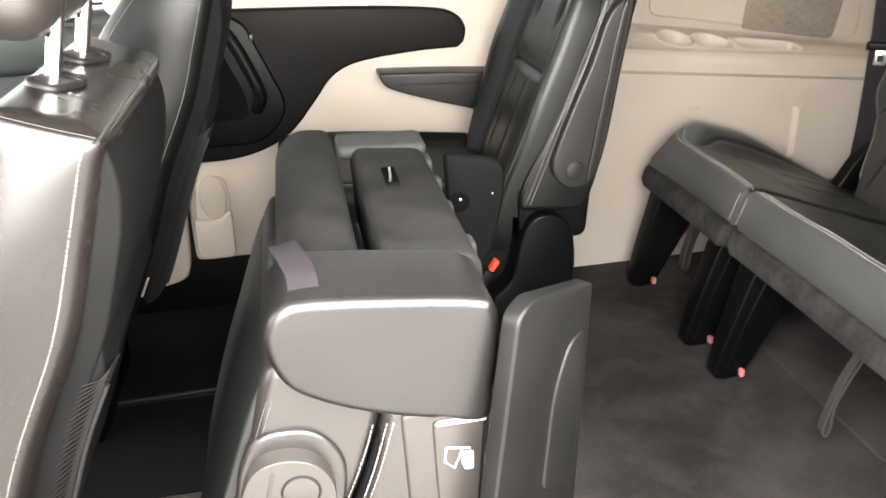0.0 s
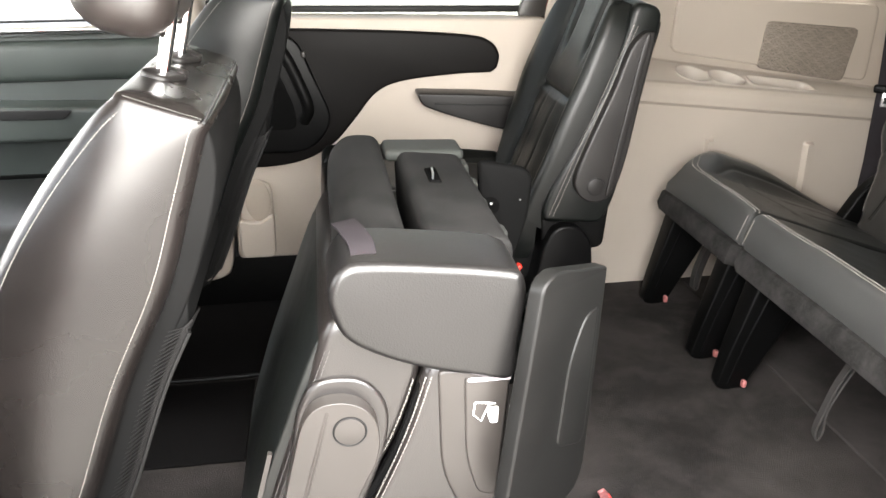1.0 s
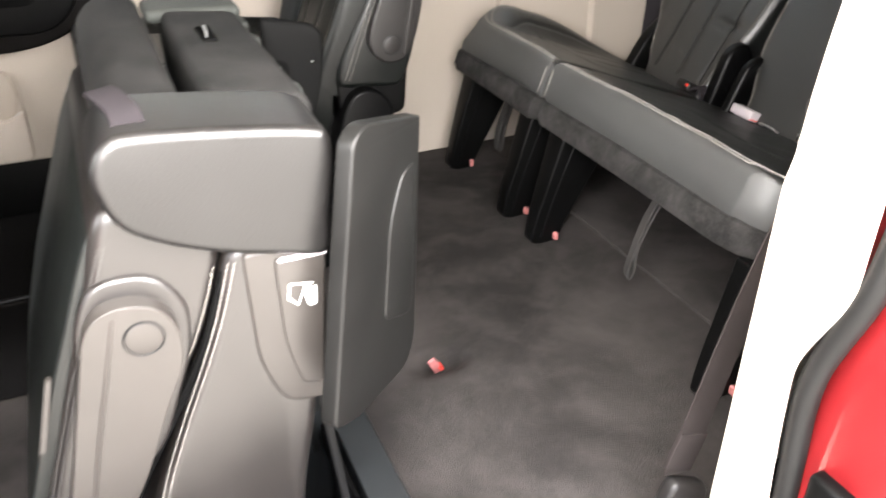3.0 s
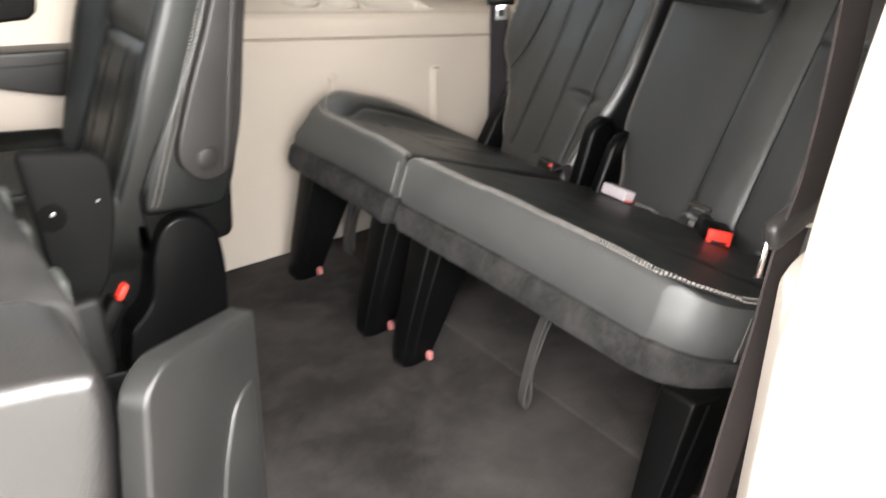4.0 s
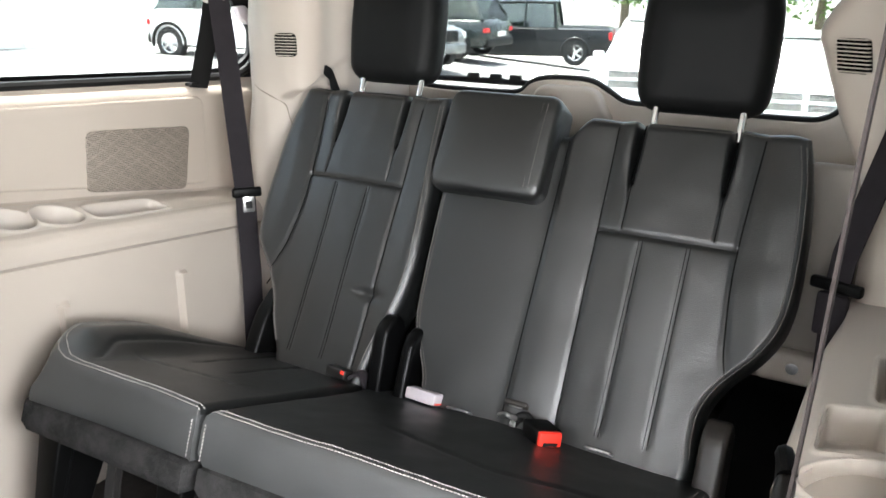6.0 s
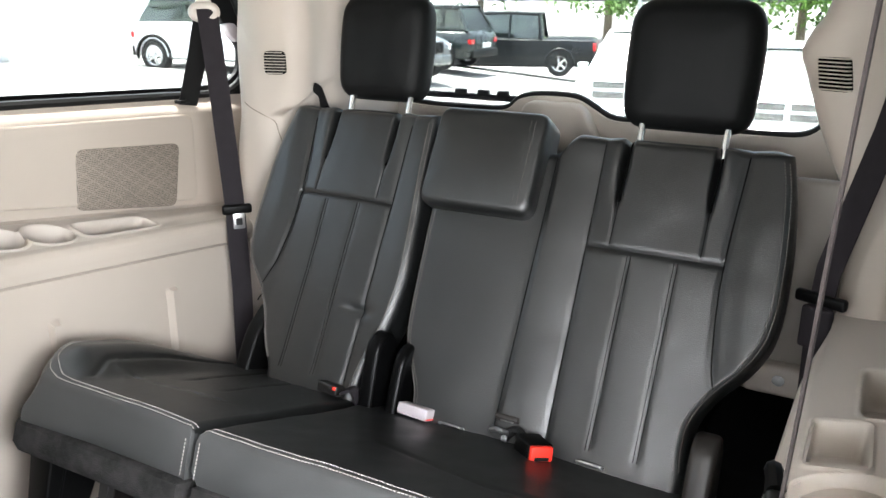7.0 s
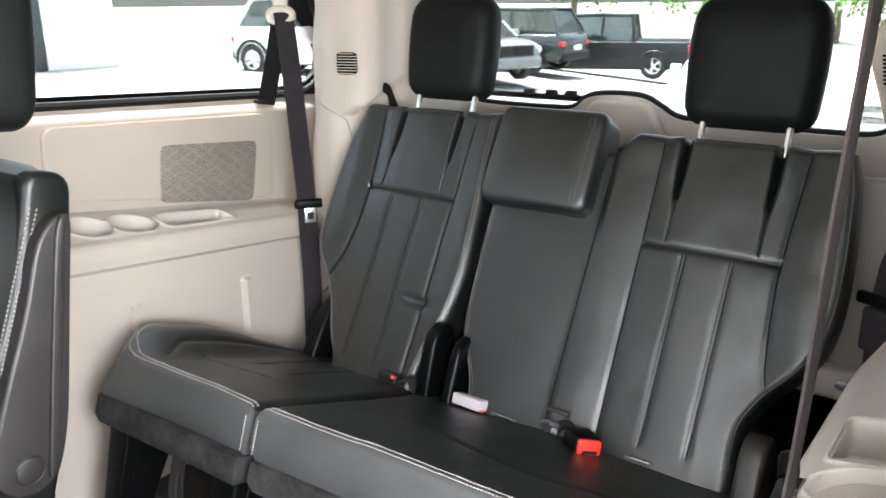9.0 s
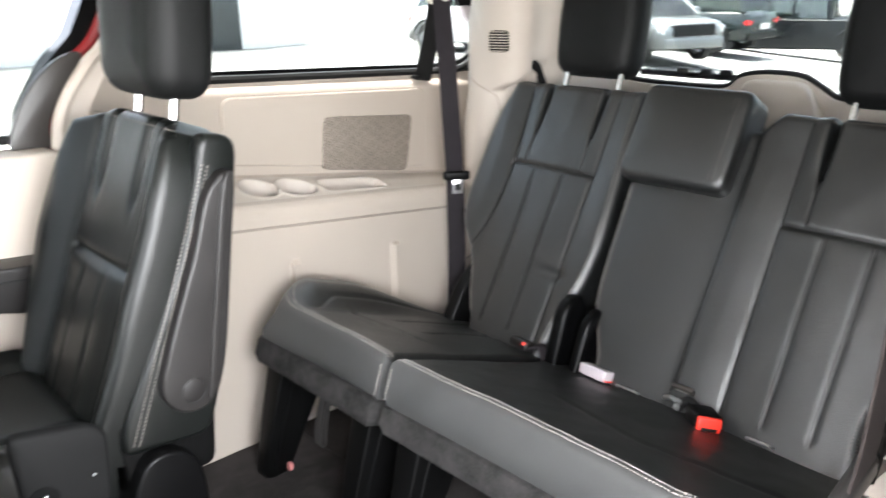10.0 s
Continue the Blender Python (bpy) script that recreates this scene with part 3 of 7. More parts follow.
def pillar_far():
    """The thick rear corner trim, with its vent."""
    t = thing("corner_trim_far", "cream rear corner pillar trim with a slatted vent", "pillar", (1.8, 0.75, 0.5), kind="structure")
    column = fn((0.40, 0.03), (0.80, 0.008), (0.92, -0.004), (0.98, -0.012), (1.07, 0.0), (1.22, 0.03))

    def f(u, v):
        """A flat lower trim; a rounded column stands out of it above a curved lower edge."""
        z = 0.40 + 0.84 * v
        zb = 0.790 + 0.60 * max(0.0, 0.60 - u) + 0.5 * max(0.0, u - 0.66)
        b = smooth(zb - 0.012, zb + 0.020, z) * (0.35 + 0.65 * smooth(0.80, 0.69, u))
        d = 0.055 * (1 - b) + b * column(z)
        path = [(1.93, 0.968), (1.84, 0.912), (1.735, 0.80 + d * 0.5), (1.705, 0.715 + d), (1.735, 0.635 + d), (1.88, 0.585 + d * 0.5), (2.14, 0.56)]
        k = min(int(u * 6), 5)
        tt = u * 6 - k
        a, b = Vector(path[k]), Vector(path[k + 1])
        pa, nb = Vector(path[max(k - 1, 0)]), Vector(path[min(k + 2, 6)])
        q = 0.5 * (2 * a + (b - pa) * tt + (2 * pa - 5 * a + 4 * b - nb) * tt * tt + (3 * a - 3 * b + nb - pa) * tt ** 3)
        return (q.x - 0.03 * smooth(0.80, 0.66, z) * (1 - u), q.y, z)
    part("cover", sheet(f, 96, 150), CREAM, t)
    way = [f(u, (z - 0.40) / 0.84) for u, z in ((0.44, 0.812), (0.50, 0.800), (0.57, 0.786), (0.633, 0.768), (0.650, 0.740), (0.667, 0.705), (0.675, 0.64))]
    part("seam_line", tube(spline(way, 6, False), 0.0013, 6), SEAMTAN, t)
    m = Matrix.Translation((1.7075, 0.6815, 0.914)) @ Matrix.Rotation(radians(107), 4, "Z")
    part("vent_recess", slab(roundpoly([(-0.0265, -0.0275), (0.0265, -0.0275), (0.0265, 0.0275), (-0.0265, 0.0275)], 0.012), "y", -0.02, 0.011, 0.001, m=m), HOLE_SHADE, t)
    for k in range(8):
        z = -0.0245 + 0.007 * k
        hw = 0.0275 if 0 < k < 7 else 0.021
        part("slat", rbox(-hw, hw, 0.004, 0.0125, z - 0.0012, z + 0.0012, 0.0006, 1, m=m), CREAM, t)
    return t


def build_far_door():
    d = thing("door_1", "closed cream and black sliding door seen from inside", "door", (0.18, 0.80, 0.16), kind="structure")
    rim = roundpoly([(-0.258, 0.145), (0.60, 0.14), (0.615, 0.775), (-0.24, 0.800)], [0.02, 0.03, 0.02, 0.02])
    part("panel", slab(rim, "y", 0.795, 0.90, 0.008), CREAM, d)
    sw = spline([(-0.247, 0.414, 0), (-0.145, 0.412, 0), (-0.055, 0.427, 0), (0.023, 0.467, 0), (0.086, 0.534, 0), (0.141, 0.598, 0), (0.209, 0.627, 0), (0.345, 0.641, 0), (0.450, 0.643, 0)], 6, False)
    sw += spline([(0.466, 0.655, 0), (0.472, 0.688, 0), (0.451, 0.722, 0), (0.390, 0.742, 0), (0.198, 0.758, 0), (-0.115, 0.772, 0), (-0.243, 0.776, 0)], 6, False)
    part("black_insert", slab([(p.x, p.y) for p in sw], "y", 0.777, 0.80, 0.008, 4), GREYPLASTIC_DARK, d, "soft black vinyl insert, broad at the handle")
    cup = roundpoly([(-0.235, 0.453), (-0.04, 0.448), (0.032, 0.53), (-0.010, 0.63), (-0.058, 0.758), (-0.235, 0.765)], [0.01, 0.06, 0.06, 0.06, 0.05, 0.01])
    part("handle_bezel", slab(cup, "y", 0.768, 0.79, 0.01, 4), GLOSSBLACK, d, "glossy black handle surround")
    well = roundpoly([(-0.20, 0.515), (-0.068, 0.515), (-0.072, 0.575), (-0.128, 0.715), (-0.20, 0.715)], 0.025)
    # Flat near-black slab on the bezel: the well's shade, painted.
    part("handle_well_shade", slab(well, "y", 0.7645, 0.772, 0.001), HOLE_SHADE, d)
    part("pull_handle", tube(spline([(-0.125, 0.772, 0.742), (-0.090, 0.748, 0.715), (-0.058, 0.745, 0.645), (-0.036, 0.748, 0.575), (-0.050, 0.772, 0.535)], 8, False), 0.015, 12), PLASTIC, d, "black grab handle")
    part("lock_tab", rbox(-0.045, -0.035, 0.758, 0.772, 0.70, 0.715, 0.002), GREYPLASTIC, d)
    arm = roundpoly([(0.243, 0.606), (0.40, 0.598), (0.56, 0.585), (0.56, 0.498), (0.489, 0.497), (0.404, 0.521), (0.306, 0.553), (0.258, 0.573)], [0.014, 0.05, 0.01, 0.01, 0.02, 0.05, 0.05, 0.02])
    part("armrest", slab(arm, "y", 0.722, 0.80, 0.014, 4), RECLINER, d, "charcoal padded armrest")
    part("armrest_groove", rbox(0.258, 0.558, 0.7195, 0.726, 0.590, 0.594, 0.001, m=Matrix.Rotation(0.055, 4, "Y")), SEAL, d)
    pocket = roundpoly([(-0.240, 0.165), (-0.157, 0.163), (-0.148, 0.29), (-0.152, 0.372), (-0.220, 0.374), (-0.240, 0.29)], [0.02, 0.02, 0.03, 0.03, 0.03, 0.03])
    part("pocket_pad", slab(pocket, "y", 0.785, 0.80, 0.007, 4), CREAM, d)
    cup2 = roundpoly([(-0.242, 0.160), (-0.152, 0.158), (-0.148, 0.282), (-0.192, 0.255), (-0.242, 0.27)], [0.02, 0.02, 0.015, 0.05, 0.015])
    part("bottle_holder", slab(cup2, "y", 0.762, 0.80, 0.014, 4), CREAM, d)
    oval = [(-0.189 + 0.034 * math.cos(a), 0.318 + 0.060 * math.sin(a)) for a in np.linspace(0, 2 * math.pi, 28, endpoint=False)]
    # A thin raised oval; its darker cream paints the shade of a hollow.
    part("oval_recess", slab(oval, "y", 0.782, 0.789, 0.004), CREAM_SHADE, d)
    part("belt_seal", rbox(-0.30, 0.66, 0.885, 0.905, 0.797, 0.813, 0.004, m=Matrix.Rotation(0.02, 4, "Y")), SEAL, d)
    part("edge_seal", rbox(-0.272, -0.254, 0.80, 0.83, 0.15, 0.84, 0.005), SEAL, d)
    part("outer_skin", rbox(-0.30, 0.66, 0.965, 0.985, -0.25, 0.755, 0.004), REDPAINT, d, "dark red painted steel skin")
    w = part("pane", rbox(-0.28, 0.66, 0.925, 0.93, 0.775, 1.16, 0), PRIVACY, d)
    w.visible_shadow = False
    part("rear_frame", loft([[(x, y, z) for x, y in ((0.565 + s, 0.89), (0.615 + s, 0.89), (0.615 + s, 0.95), (0.565 + s, 0.95))] for z, s in ((0.78, 0.0), (0.84, 0.012), (0.926, 0.070), (0.985, 0.128), (1.18, 0.23))]), PLASTIC, d)
    part("quarter_blind", slab(spline([(0.545, 0.775, 0), (0.610, 0.765, 0), (0.622, 0.82, 0), (0.655, 0.88, 0), (0.700, 0.938, 0), (0.685, 0.952, 0), (0.64, 0.932, 0), (0.593, 0.888, 0), (0.558, 0.83, 0)], 5), "y", 0.865, 0.885, 0.004), GREYPLASTIC, d, "dark window corner cover")
    return d


def build_far_front_door():
    d = thing("door_2", "closed black front passenger door with a bright trim strip", "door", (-0.8, 0.82, 0.16), kind="structure")
    part("panel", rbox(-1.55, -0.30, 0.80, 0.90, 0.16, 0.788, 0.02), DOORVINYL_LIT, d)
    part("trim_strip", rbox(-1.5, -0.40, 0.778, 0.80, 0.765, 0.79, 0.008), CHROME, d, "bright chrome and woodgrain strip")
    part("upper_pad", rbox(-1.5, -0.34, 0.775, 0.82, 0.655, 0.755, 0.025, 4), DOORVINYL_LIT, d)
    part("armrest", slab(roundpoly([(-1.4, 0.63), (-0.42, 0.60), (-0.46, 0.52), (-1.4, 0.53)], 0.03), "y", 0.71, 0.82, 0.02, 4), DOORVINYL_LIT, d)
    part("pull_cup", slab(roundpoly([(-0.78, 0.605), (-0.60, 0.60), (-0.62, 0.578), (-0.77, 0.58)], 0.01), "y", 0.704, 0.712, 0.002), SEAL, d)
    part("map_pocket", rbox(-1.4, -0.5, 0.755, 0.82, 0.2, 0.42, 0.03, 4), PLASTIC, d)
    part("outer_skin", rbox(-1.55, -0.31, 0.965, 0.985, -0.25, 0.765, 0.004), REDPAINT, d, "dark red painted steel skin")
    w = part("pane", rbox(-1.5, -0.36, 0.925, 0.93, 0.775, 1.14, 0), GLASS, d)
    w.visible_shadow = False
    part("belt_seal", rbox(-1.5, -0.31, 0.895, 0.925, 0.775, 0.792, 0.004), SEAL, d)
    structure("pillar_far", rbox(-0.36, -0.28, 0.80, 0.95, 0.10, 1.22, 0.02), CREAM, "cream door pillar trim", "pillar")
    structure("pillar_far_foot", slab(spline([(-0.42, 0.075, 0), (-0.365, 0.088, 0), (-0.30, 0.102, 0), (-0.274, 0.135, 0), (-0.262, 0.25, 0), (-0.258, 0.40, 0), (-0.33, 0.42, 0), (-0.38, 0.20, 0)], 5), "y", 0.772, 0.81, 0.012), CREAM, "cream foot of the door pillar trim", "pillar")


def build_rear():
    # tailgate trim, its raised middle, glass and gasket
    g = thing("tailgate", "closed tailgate with cream inner trim and a large window", "tailgate", (2.1, 0.06, 0.0), kind="structure")
    top = spline([(0.62, 0.80, 0), (0.50, 0.785, 0), (0.30, 0.783, 0), (0.235, 0.79, 0), (0.20, 0.817, 0), (0.14, 0.829, 0), (0.05, 0.827, 0), (0.0, 0.805, 0), (-0.045, 0.782, 0), (-0.12, 0.778, 0), (-0.40, 0.772, 0), (-0.50, 0.782, 0), (-0.55, 0.84, 0)], 6, False)
    face = [(p.x, p.y) for p in top] + [(-0.62, 0.15), (0.74, 0.15)]
    part("inner_panel", slab(face, "x", 2.085, 2.14, 0.018, 4), CREAM_PALE, g)
    hump = roundpoly([(0.205, 0.70), (0.175, 0.818), (0.02, 0.818), (-0.045, 0.70)], 0.03)
    part("wiper_motor_cover", slab(hump, "x", 2.05, 2.10, 0.02, 4), CREAM_PALE, g)
    part("gasket", tube([(2.10, p.x, p.y + 0.003) for p in top], 0.009, 8), SEAL, g, "black rubber window gasket")
    pane = part("pane", slab([(0.66, 0.74), (-0.58, 0.74), (-0.52, 1.20), (0.60, 1.20)], "x", 2.145, 2.15, 0, m=Matrix.Translation((2.145, 0, 0.74)) @ Matrix.Rotation(-0.22, 4, "Y") @ Matrix.Translation((-2.145, 0, -0.74))), PRIVACY, g)
    pane.visible_shadow = False
    part("outer_skin", rbox(2.15, 2.19, -0.78, 0.93, -0.25, 0.76, 0.02), REDPAINT, g, "dark red painted steel skin")
    arm = part("wiper", tube([(2.19, 0.12, 0.79), (2.19, 0.25, 0.80), (2.185, 0.46, 0.806)], 0.007), WIPER, g, "black rear wiper")
    part("wiper_blade", rbox(2.175, 2.19, 0.20, 0.56, 0.795, 0.812, 0.004), WIPER, arm)
    for y in (0.27, 0.33, 0.40):
        part("wiper_clip", rbox(2.17, 2.185, y, y + 0.035, 0.808, 0.824, 0.004), WIPER, arm)
    # quarter window on the far side
    w = thing("window_1", "large rear side window with a black gasket", "window", (1.3, 0.965, 0.85), kind="structure")
    pane = part("pane", rbox(0.74, 1.97, 0.985, 0.99, 0.78, 1.16, 0), PRIVACY, w)
    pane.visible_shadow = False
    edge = [(0.965, 0.975, 1.18), (0.955, 0.97, 1.0), (0.952, 0.967, 0.90), (0.962, 0.966, 0.864)]
    edge += [(x, 0.966, sill_z(x) + 0.008) for x in (1.05, 1.25, 1.45, 1.65, 1.76)]
    edge += [(1.840, 0.960, 0.822), (1.893, 0.958, 0.862), (1.910, 0.957, 0.93), (1.906, 0.957, 0.99), (1.875, 0.957, 1.06), (1.84, 0.957, 1.18)]
    part("gasket", tube(spline(edge, 5, False), 0.011, 8), SEAL, w, "black rubber gasket")
    low = [(x, 0.985, sill_z(x) + 0.016) for x in (0.96, 1.2, 1.45, 1.78)]
    part("window_frame", ribbon(low, (0, 0, 1), 0.022, 0.004), GLOSSBLACK, w)
    part("corner_band", slab(roundpoly([(1.74, 0.800), (1.96, 0.800), (1.965, 1.18), (1.78, 1.18), (1.80, 1.05), (1.852, 0.985), (1.896, 0.930), (1.886, 0.866), (1.842, 0.840), (1.74, 0.838)], [0.01, 0.01, 0.01, 0.01, 0.02, 0.02, 0.02, 0.02, 0.02, 0.002]), "y", 0.972, 0.984, 0), SEAL, w, "black printed glass band")
    part("window_latch", slab(roundpoly([(1.828, 0.995), (1.862, 0.998), (1.884, 0.975), (1.872, 0.945), (1.845, 0.965)], 0.008), "y", 0.950, 0.973, 0.005), PALEBUCKLE, w, "small grey window latch")
    structure("pillar_far_rear", loft([[(x + s * (0.93 - x) / 0.285, y, z) for x, y in ((0.645, 0.86), (0.69, 0.845), (0.80, 0.90), (0.93, 0.945), (0.93, 0.985), (0.645, 0.985))] for z, s in ((0.5, -0.022), (0.73, -0.022), (0.84, 0.002), (0.926, 0.064), (0.985, 0.120), (1.2, 0.22))]), CREAM, "cream trim of the pillar behind the sliding door", "pillar")
    part_seal = tube(spline([(0.622, 0.86, 0.16), (0.622, 0.86, 0.60), (0.622, 0.858, 0.73), (0.643, 0.856, 0.839), (0.706, 0.858, 0.926), (0.764, 0.862, 0.985), (0.88, 0.87, 1.2)], 6, False), 0.014)
    structure("body_edge_far", tube(spline([(0.606, 0.885, 0.60), (0.607, 0.885, 0.73), (0.626, 0.884, 0.839), (0.688, 0.885, 0.932), (0.746, 0.888, 0.992), (0.86, 0.89, 1.2)], 6, False), 0.011), REDPAINT, "dark red painted door edge", "body")
    structure("trim_seal_far", part_seal, CREAM, "cream rubber door seal", "seal")


def build_near_side():
    q = thing("quarter_trim_near", "cream moulded side trim with pockets by the open door", "trim", (1.2, -0.62, 0), kind="structure")
    part("lower_panel", lower_wall(lambda x: -0.600 - 0.02 * smooth(1.3, 1.7, x), 0.93, 1.70, 60, -1, ()), CREAM_PALE, q)
    pits = ((1.058, -0.651, 0.068, 0.030, 0.045, 9.0), (1.258, -0.722, 0.100, 0.050, 0.06, 9.0), (0.915, -0.668, 0.052, 0.052, 0.05, 2.0))
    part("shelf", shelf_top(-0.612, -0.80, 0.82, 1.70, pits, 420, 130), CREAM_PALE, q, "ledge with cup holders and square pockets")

    def upper(u, v):
        x = 0.74 + 1.05 * u
        z = back_z(x) - 0.005 + (sill_z(x) - back_z(x) + 0.005) * v
        return (x, -0.80 - 0.03 * smooth(0.88, 1.0, v) + 0.012 * smooth(0.05, 0.0, v), z)
    part("upper_panel", sheet(upper, 60, 30), CREAM, q)
    inset = roundpoly([(1.05, back_z(1.05) + 0.03), (1.62, back_z(1.62) + 0.02), (1.62, sill_z(1.62) - 0.03), (1.05, sill_z(1.05) - 0.03)], 0.03)
    part("inset_panel", slab(inset, "y", -0.804, -0.7955, 0.002), CREAM, q)

    low = [(1.02, -0.602), (0.90, -0.599), (0.80, -0.614), (0.735, -0.652), (0.685, -0.684), (0.650, -0.704), (0.662, -0.726), (0.695, -0.742)]
    high = [(1.02, -0.800), (0.92, -0.790), (0.83, -0.765), (0.755, -0.712), (0.700, -0.687), (0.655, -0.706), (0.662, -0.726), (0.695, -0.742)]

    def round_jamb(path, u):
        k = min(int(u * 7), 6)
        tt = u * 7 - k
        a, b = Vector(path[k]), Vector(path[k + 1])
        pa, nb = Vector(path[max(k - 1, 0)]), Vector(path[min(k + 2, 7)])
        return 0.5 * (2 * a + (b - pa) * tt + (2 * pa - 5 * a + 4 * b - nb) * tt * tt + (3 * a - 3 * b + nb - pa) * tt ** 3)

    def jamb(u, v):
        z = -0.02 + 1.20 * v
        z = z if z < 0.54 or z > 0.66 else (0.54 + 0.5 * (z - 0.54) if z < 0.60 else 0.57 + (z - 0.60) * 1.5)
        k = smooth(0.574, 0.622, z)
        p = round_jamb(low, u).lerp(round_jamb(high, u), k)
        return (p.x + 0.02 * smooth(0.6, 1.2, z) + (0.034 * smooth(0.6, 1.0, u) - 0.004) * smooth(0.38, -0.05, z), p.y - 0.044 * smooth(0.6, 1.2, z) - 0.048 * smooth(0.68, 1.0, u) * smooth(0.34, 0.50, z), z)
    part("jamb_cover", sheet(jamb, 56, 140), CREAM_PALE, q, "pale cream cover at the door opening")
    part("seam_line", tube(spline([(0.93, -0.597, 0.432), (0.90, -0.597, 0.445), (0.85, -0.604, 0.472), (0.82, -0.608, 0.488)], 6, False), 0.0022, 6), CREAM_SHADE, q)
    structure("trim_seal_near", tube(spline([(0.742, -0.752, -0.02), (0.728, -0.752, 0.16), (0.712, -0.756, 0.34), (0.708, -0.800, 0.50), (0.712, -0.812, 0.65), (0.735, -0.83, 0.85), (0.775, -0.85, 1.18)], 8, False), 0.016, 10), SEAL, "black rubber door seal", "seal")
    s = structure("body_side_near", rbox(0.733, 0.82, -0.93, -0.745, -0.25, 1.18, 0.012), REDPAINT, "dark red painted door jamb", "body")
    part("striker_cover", rbox(0.713, 0.74, -0.845, -0.785, 0.10, 0.22, 0.008), PLASTIC, s, "black plastic striker cover")
    part("striker", tube([(0.717, -0.80, 0.17), (0.702, -0.80, 0.17), (0.702, -0.83, 0.17), (0.717, -0.83, 0.17)], 0.004), STEEL, s)
    part("quarter_skin", rbox(0.82, 2.19, -0.94, -0.915, -0.25, 0.83, 0.01), REDPAINT, s, "dark red painted quarter panel")
    t = thing("corner_trim_near", "cream rear corner pillar trim with a slatted vent", "pillar", (1.8, -0.65, 0.5), kind="structure")
    inner = fn((0.25, 0.09), (0.60, 0.10), (0.74, 0.079), (0.784, 0.059), (0.852, 0.027), (0.949, -0.008), (0.982, -0.019), (1.021, -0.004), (1.045, 0.012), (1.22, 0.05))

    def f(u, v):
        z = 0.25 + 0.99 * v
        d = inner(z)
        path = [(1.85, -0.82), (1.79, -0.78), (1.715, -0.66 - d * 0.5), (1.69, -0.575 - d), (1.72, -0.515 - d), (1.86, -0.525 - d), (2.14, -0.54 - d)]
        k = min(int(u * 6), 5)
        tt = u * 6 - k
        a, b = Vector(path[k]), Vector(path[k + 1])
        pa, nb = Vector(path[max(k - 1, 0)]), Vector(path[min(k + 2, 6)])
        p = 0.5 * (2 * a + (b - pa) * tt + (2 * pa - 5 * a + 4 * b - nb) * tt * tt + (3 * a - 3 * b + nb - pa) * tt ** 3)
        return (p.x, p.y, z)
    part("cover", sheet(f, 48, 70), CREAM, t)
    m = Matrix.Translation((1.695, -0.556, 0.948)) @ Matrix.Rotation(radians(68), 4, "Z")
    part("vent_recess", slab(roundpoly([(-0.0305, -0.0285), (0.0205, -0.0285), (0.0305, 0.0275), (-0.0205, 0.0275)], 0.006), "y", -0.006, 0.013, 0.001, m=m), HOLE_SHADE, t)
    for k in range(9):
        z = -0.026 + 0.0065 * k
        part("slat", rbox(-0.029 + z * 0.19, 0.029 + z * 0.19, 0.004, 0.0145, z - 0.0012, z + 0.0012, 0.0006, 1, m=m), CREAM, t)
    plate = structure("trim_rear_near", rbox(1.80, 1.83, -0.70, -0.40, 0.30, 0.74, 0.01), CREAM_REAR_SHADED, "cream plastic plate behind the bench, darkened with painted shade", "trim")
    part("ledge", rbox(1.765, 1.81, -0.66, -0.46, 0.295, 0.36, 0.012), CREAM, plate)
    part("bolt", disc((1.765, -0.528, 0.332), (-1, 0, 0), 0.012, 0.004), STEEL, plate)
    # Added near-black box: paints the shade of the open gap here.
    structure("cargo_gap_shade_near", rbox(1.50, 1.85, -0.66, -0.42, -0.01, 0.26, 0.01), HOLE_SHADE, "black box added to paint the shaded gap behind the bench", "trim")
    # window frames and the closed front half of the near side
    w = thing("window_2", "rear side window on the door side", "window", (1.3, -0.86, 0.85), kind="structure")
    pane = part("pane", rbox(0.90, 1.88, -0.862, -0.857, 0.79, 1.16, 0), PRIVACY, w)
    part("gasket", tube(spline([(0.95, -0.84, 1.17), (0.94, -0.84, 0.88), (1.3, -0.84, 0.845), (1.74, -0.84, 0.82), (1.80, -0.83, 0.87), (1.82, -0.83, 1.17)], 6, False), 0.011), SEAL, w)
    o = thing("sliding_door", "dark red sliding door slid open along the outside of the van", "door", (1.45, -1.0, -0.2), kind="structure")
    part("lower_panel", rbox(0.86, 2.02, -1.06, -0.985, -0.28, 0.80, 0.02), REDPAINT, o)
    part("window_frame", rbox(0.86, 0.95, -1.05, -0.985, 0.79, 1.22, 0.01), REDPAINT, o)
    part("window_frame", rbox(1.92, 2.02, -1.05, -0.985, 0.79, 1.22, 0.01), REDPAINT, o)
    part("window_frame", rbox(0.94, 1.93, -1.05, -0.985, 1.16, 1.22, 0.01), REDPAINT, o)
    part("pane", rbox(0.94, 1.93, -1.02, -1.015, 0.79, 1.17, 0), PRIVACY, o)
    structure("liner_rear", rbox(2.1415, 2.1475, -0.78, 0.93, -0.24, 0.73, 0.001), SEAL, "black inner lining of the tailgate", "lining")
    structure("liner_near", rbox(0.84, 2.14, -0.905, -0.893, -0.24, 0.77, 0.002), SEAL, "black inner lining of the body side", "lining")
    d = thing("door_3", "closed front driver door", "door", (-0.9, -0.82, 0.1), kind="structure")
    part("panel", rbox(-1.55, -0.44, -0.80, -0.70, 0.12, 0.80, 0.02), VINYL, d)
    part("outer_skin", rbox(-1.55, -0.44, -0.93, -0.90, -0.25, 0.82, 0.01), REDPAINT, d)
    pane = part("pane", rbox(-1.5, -0.46, -0.86, -0.855, 0.81, 1.14, 0), GLASS, d)
    pane.visible_shadow = False
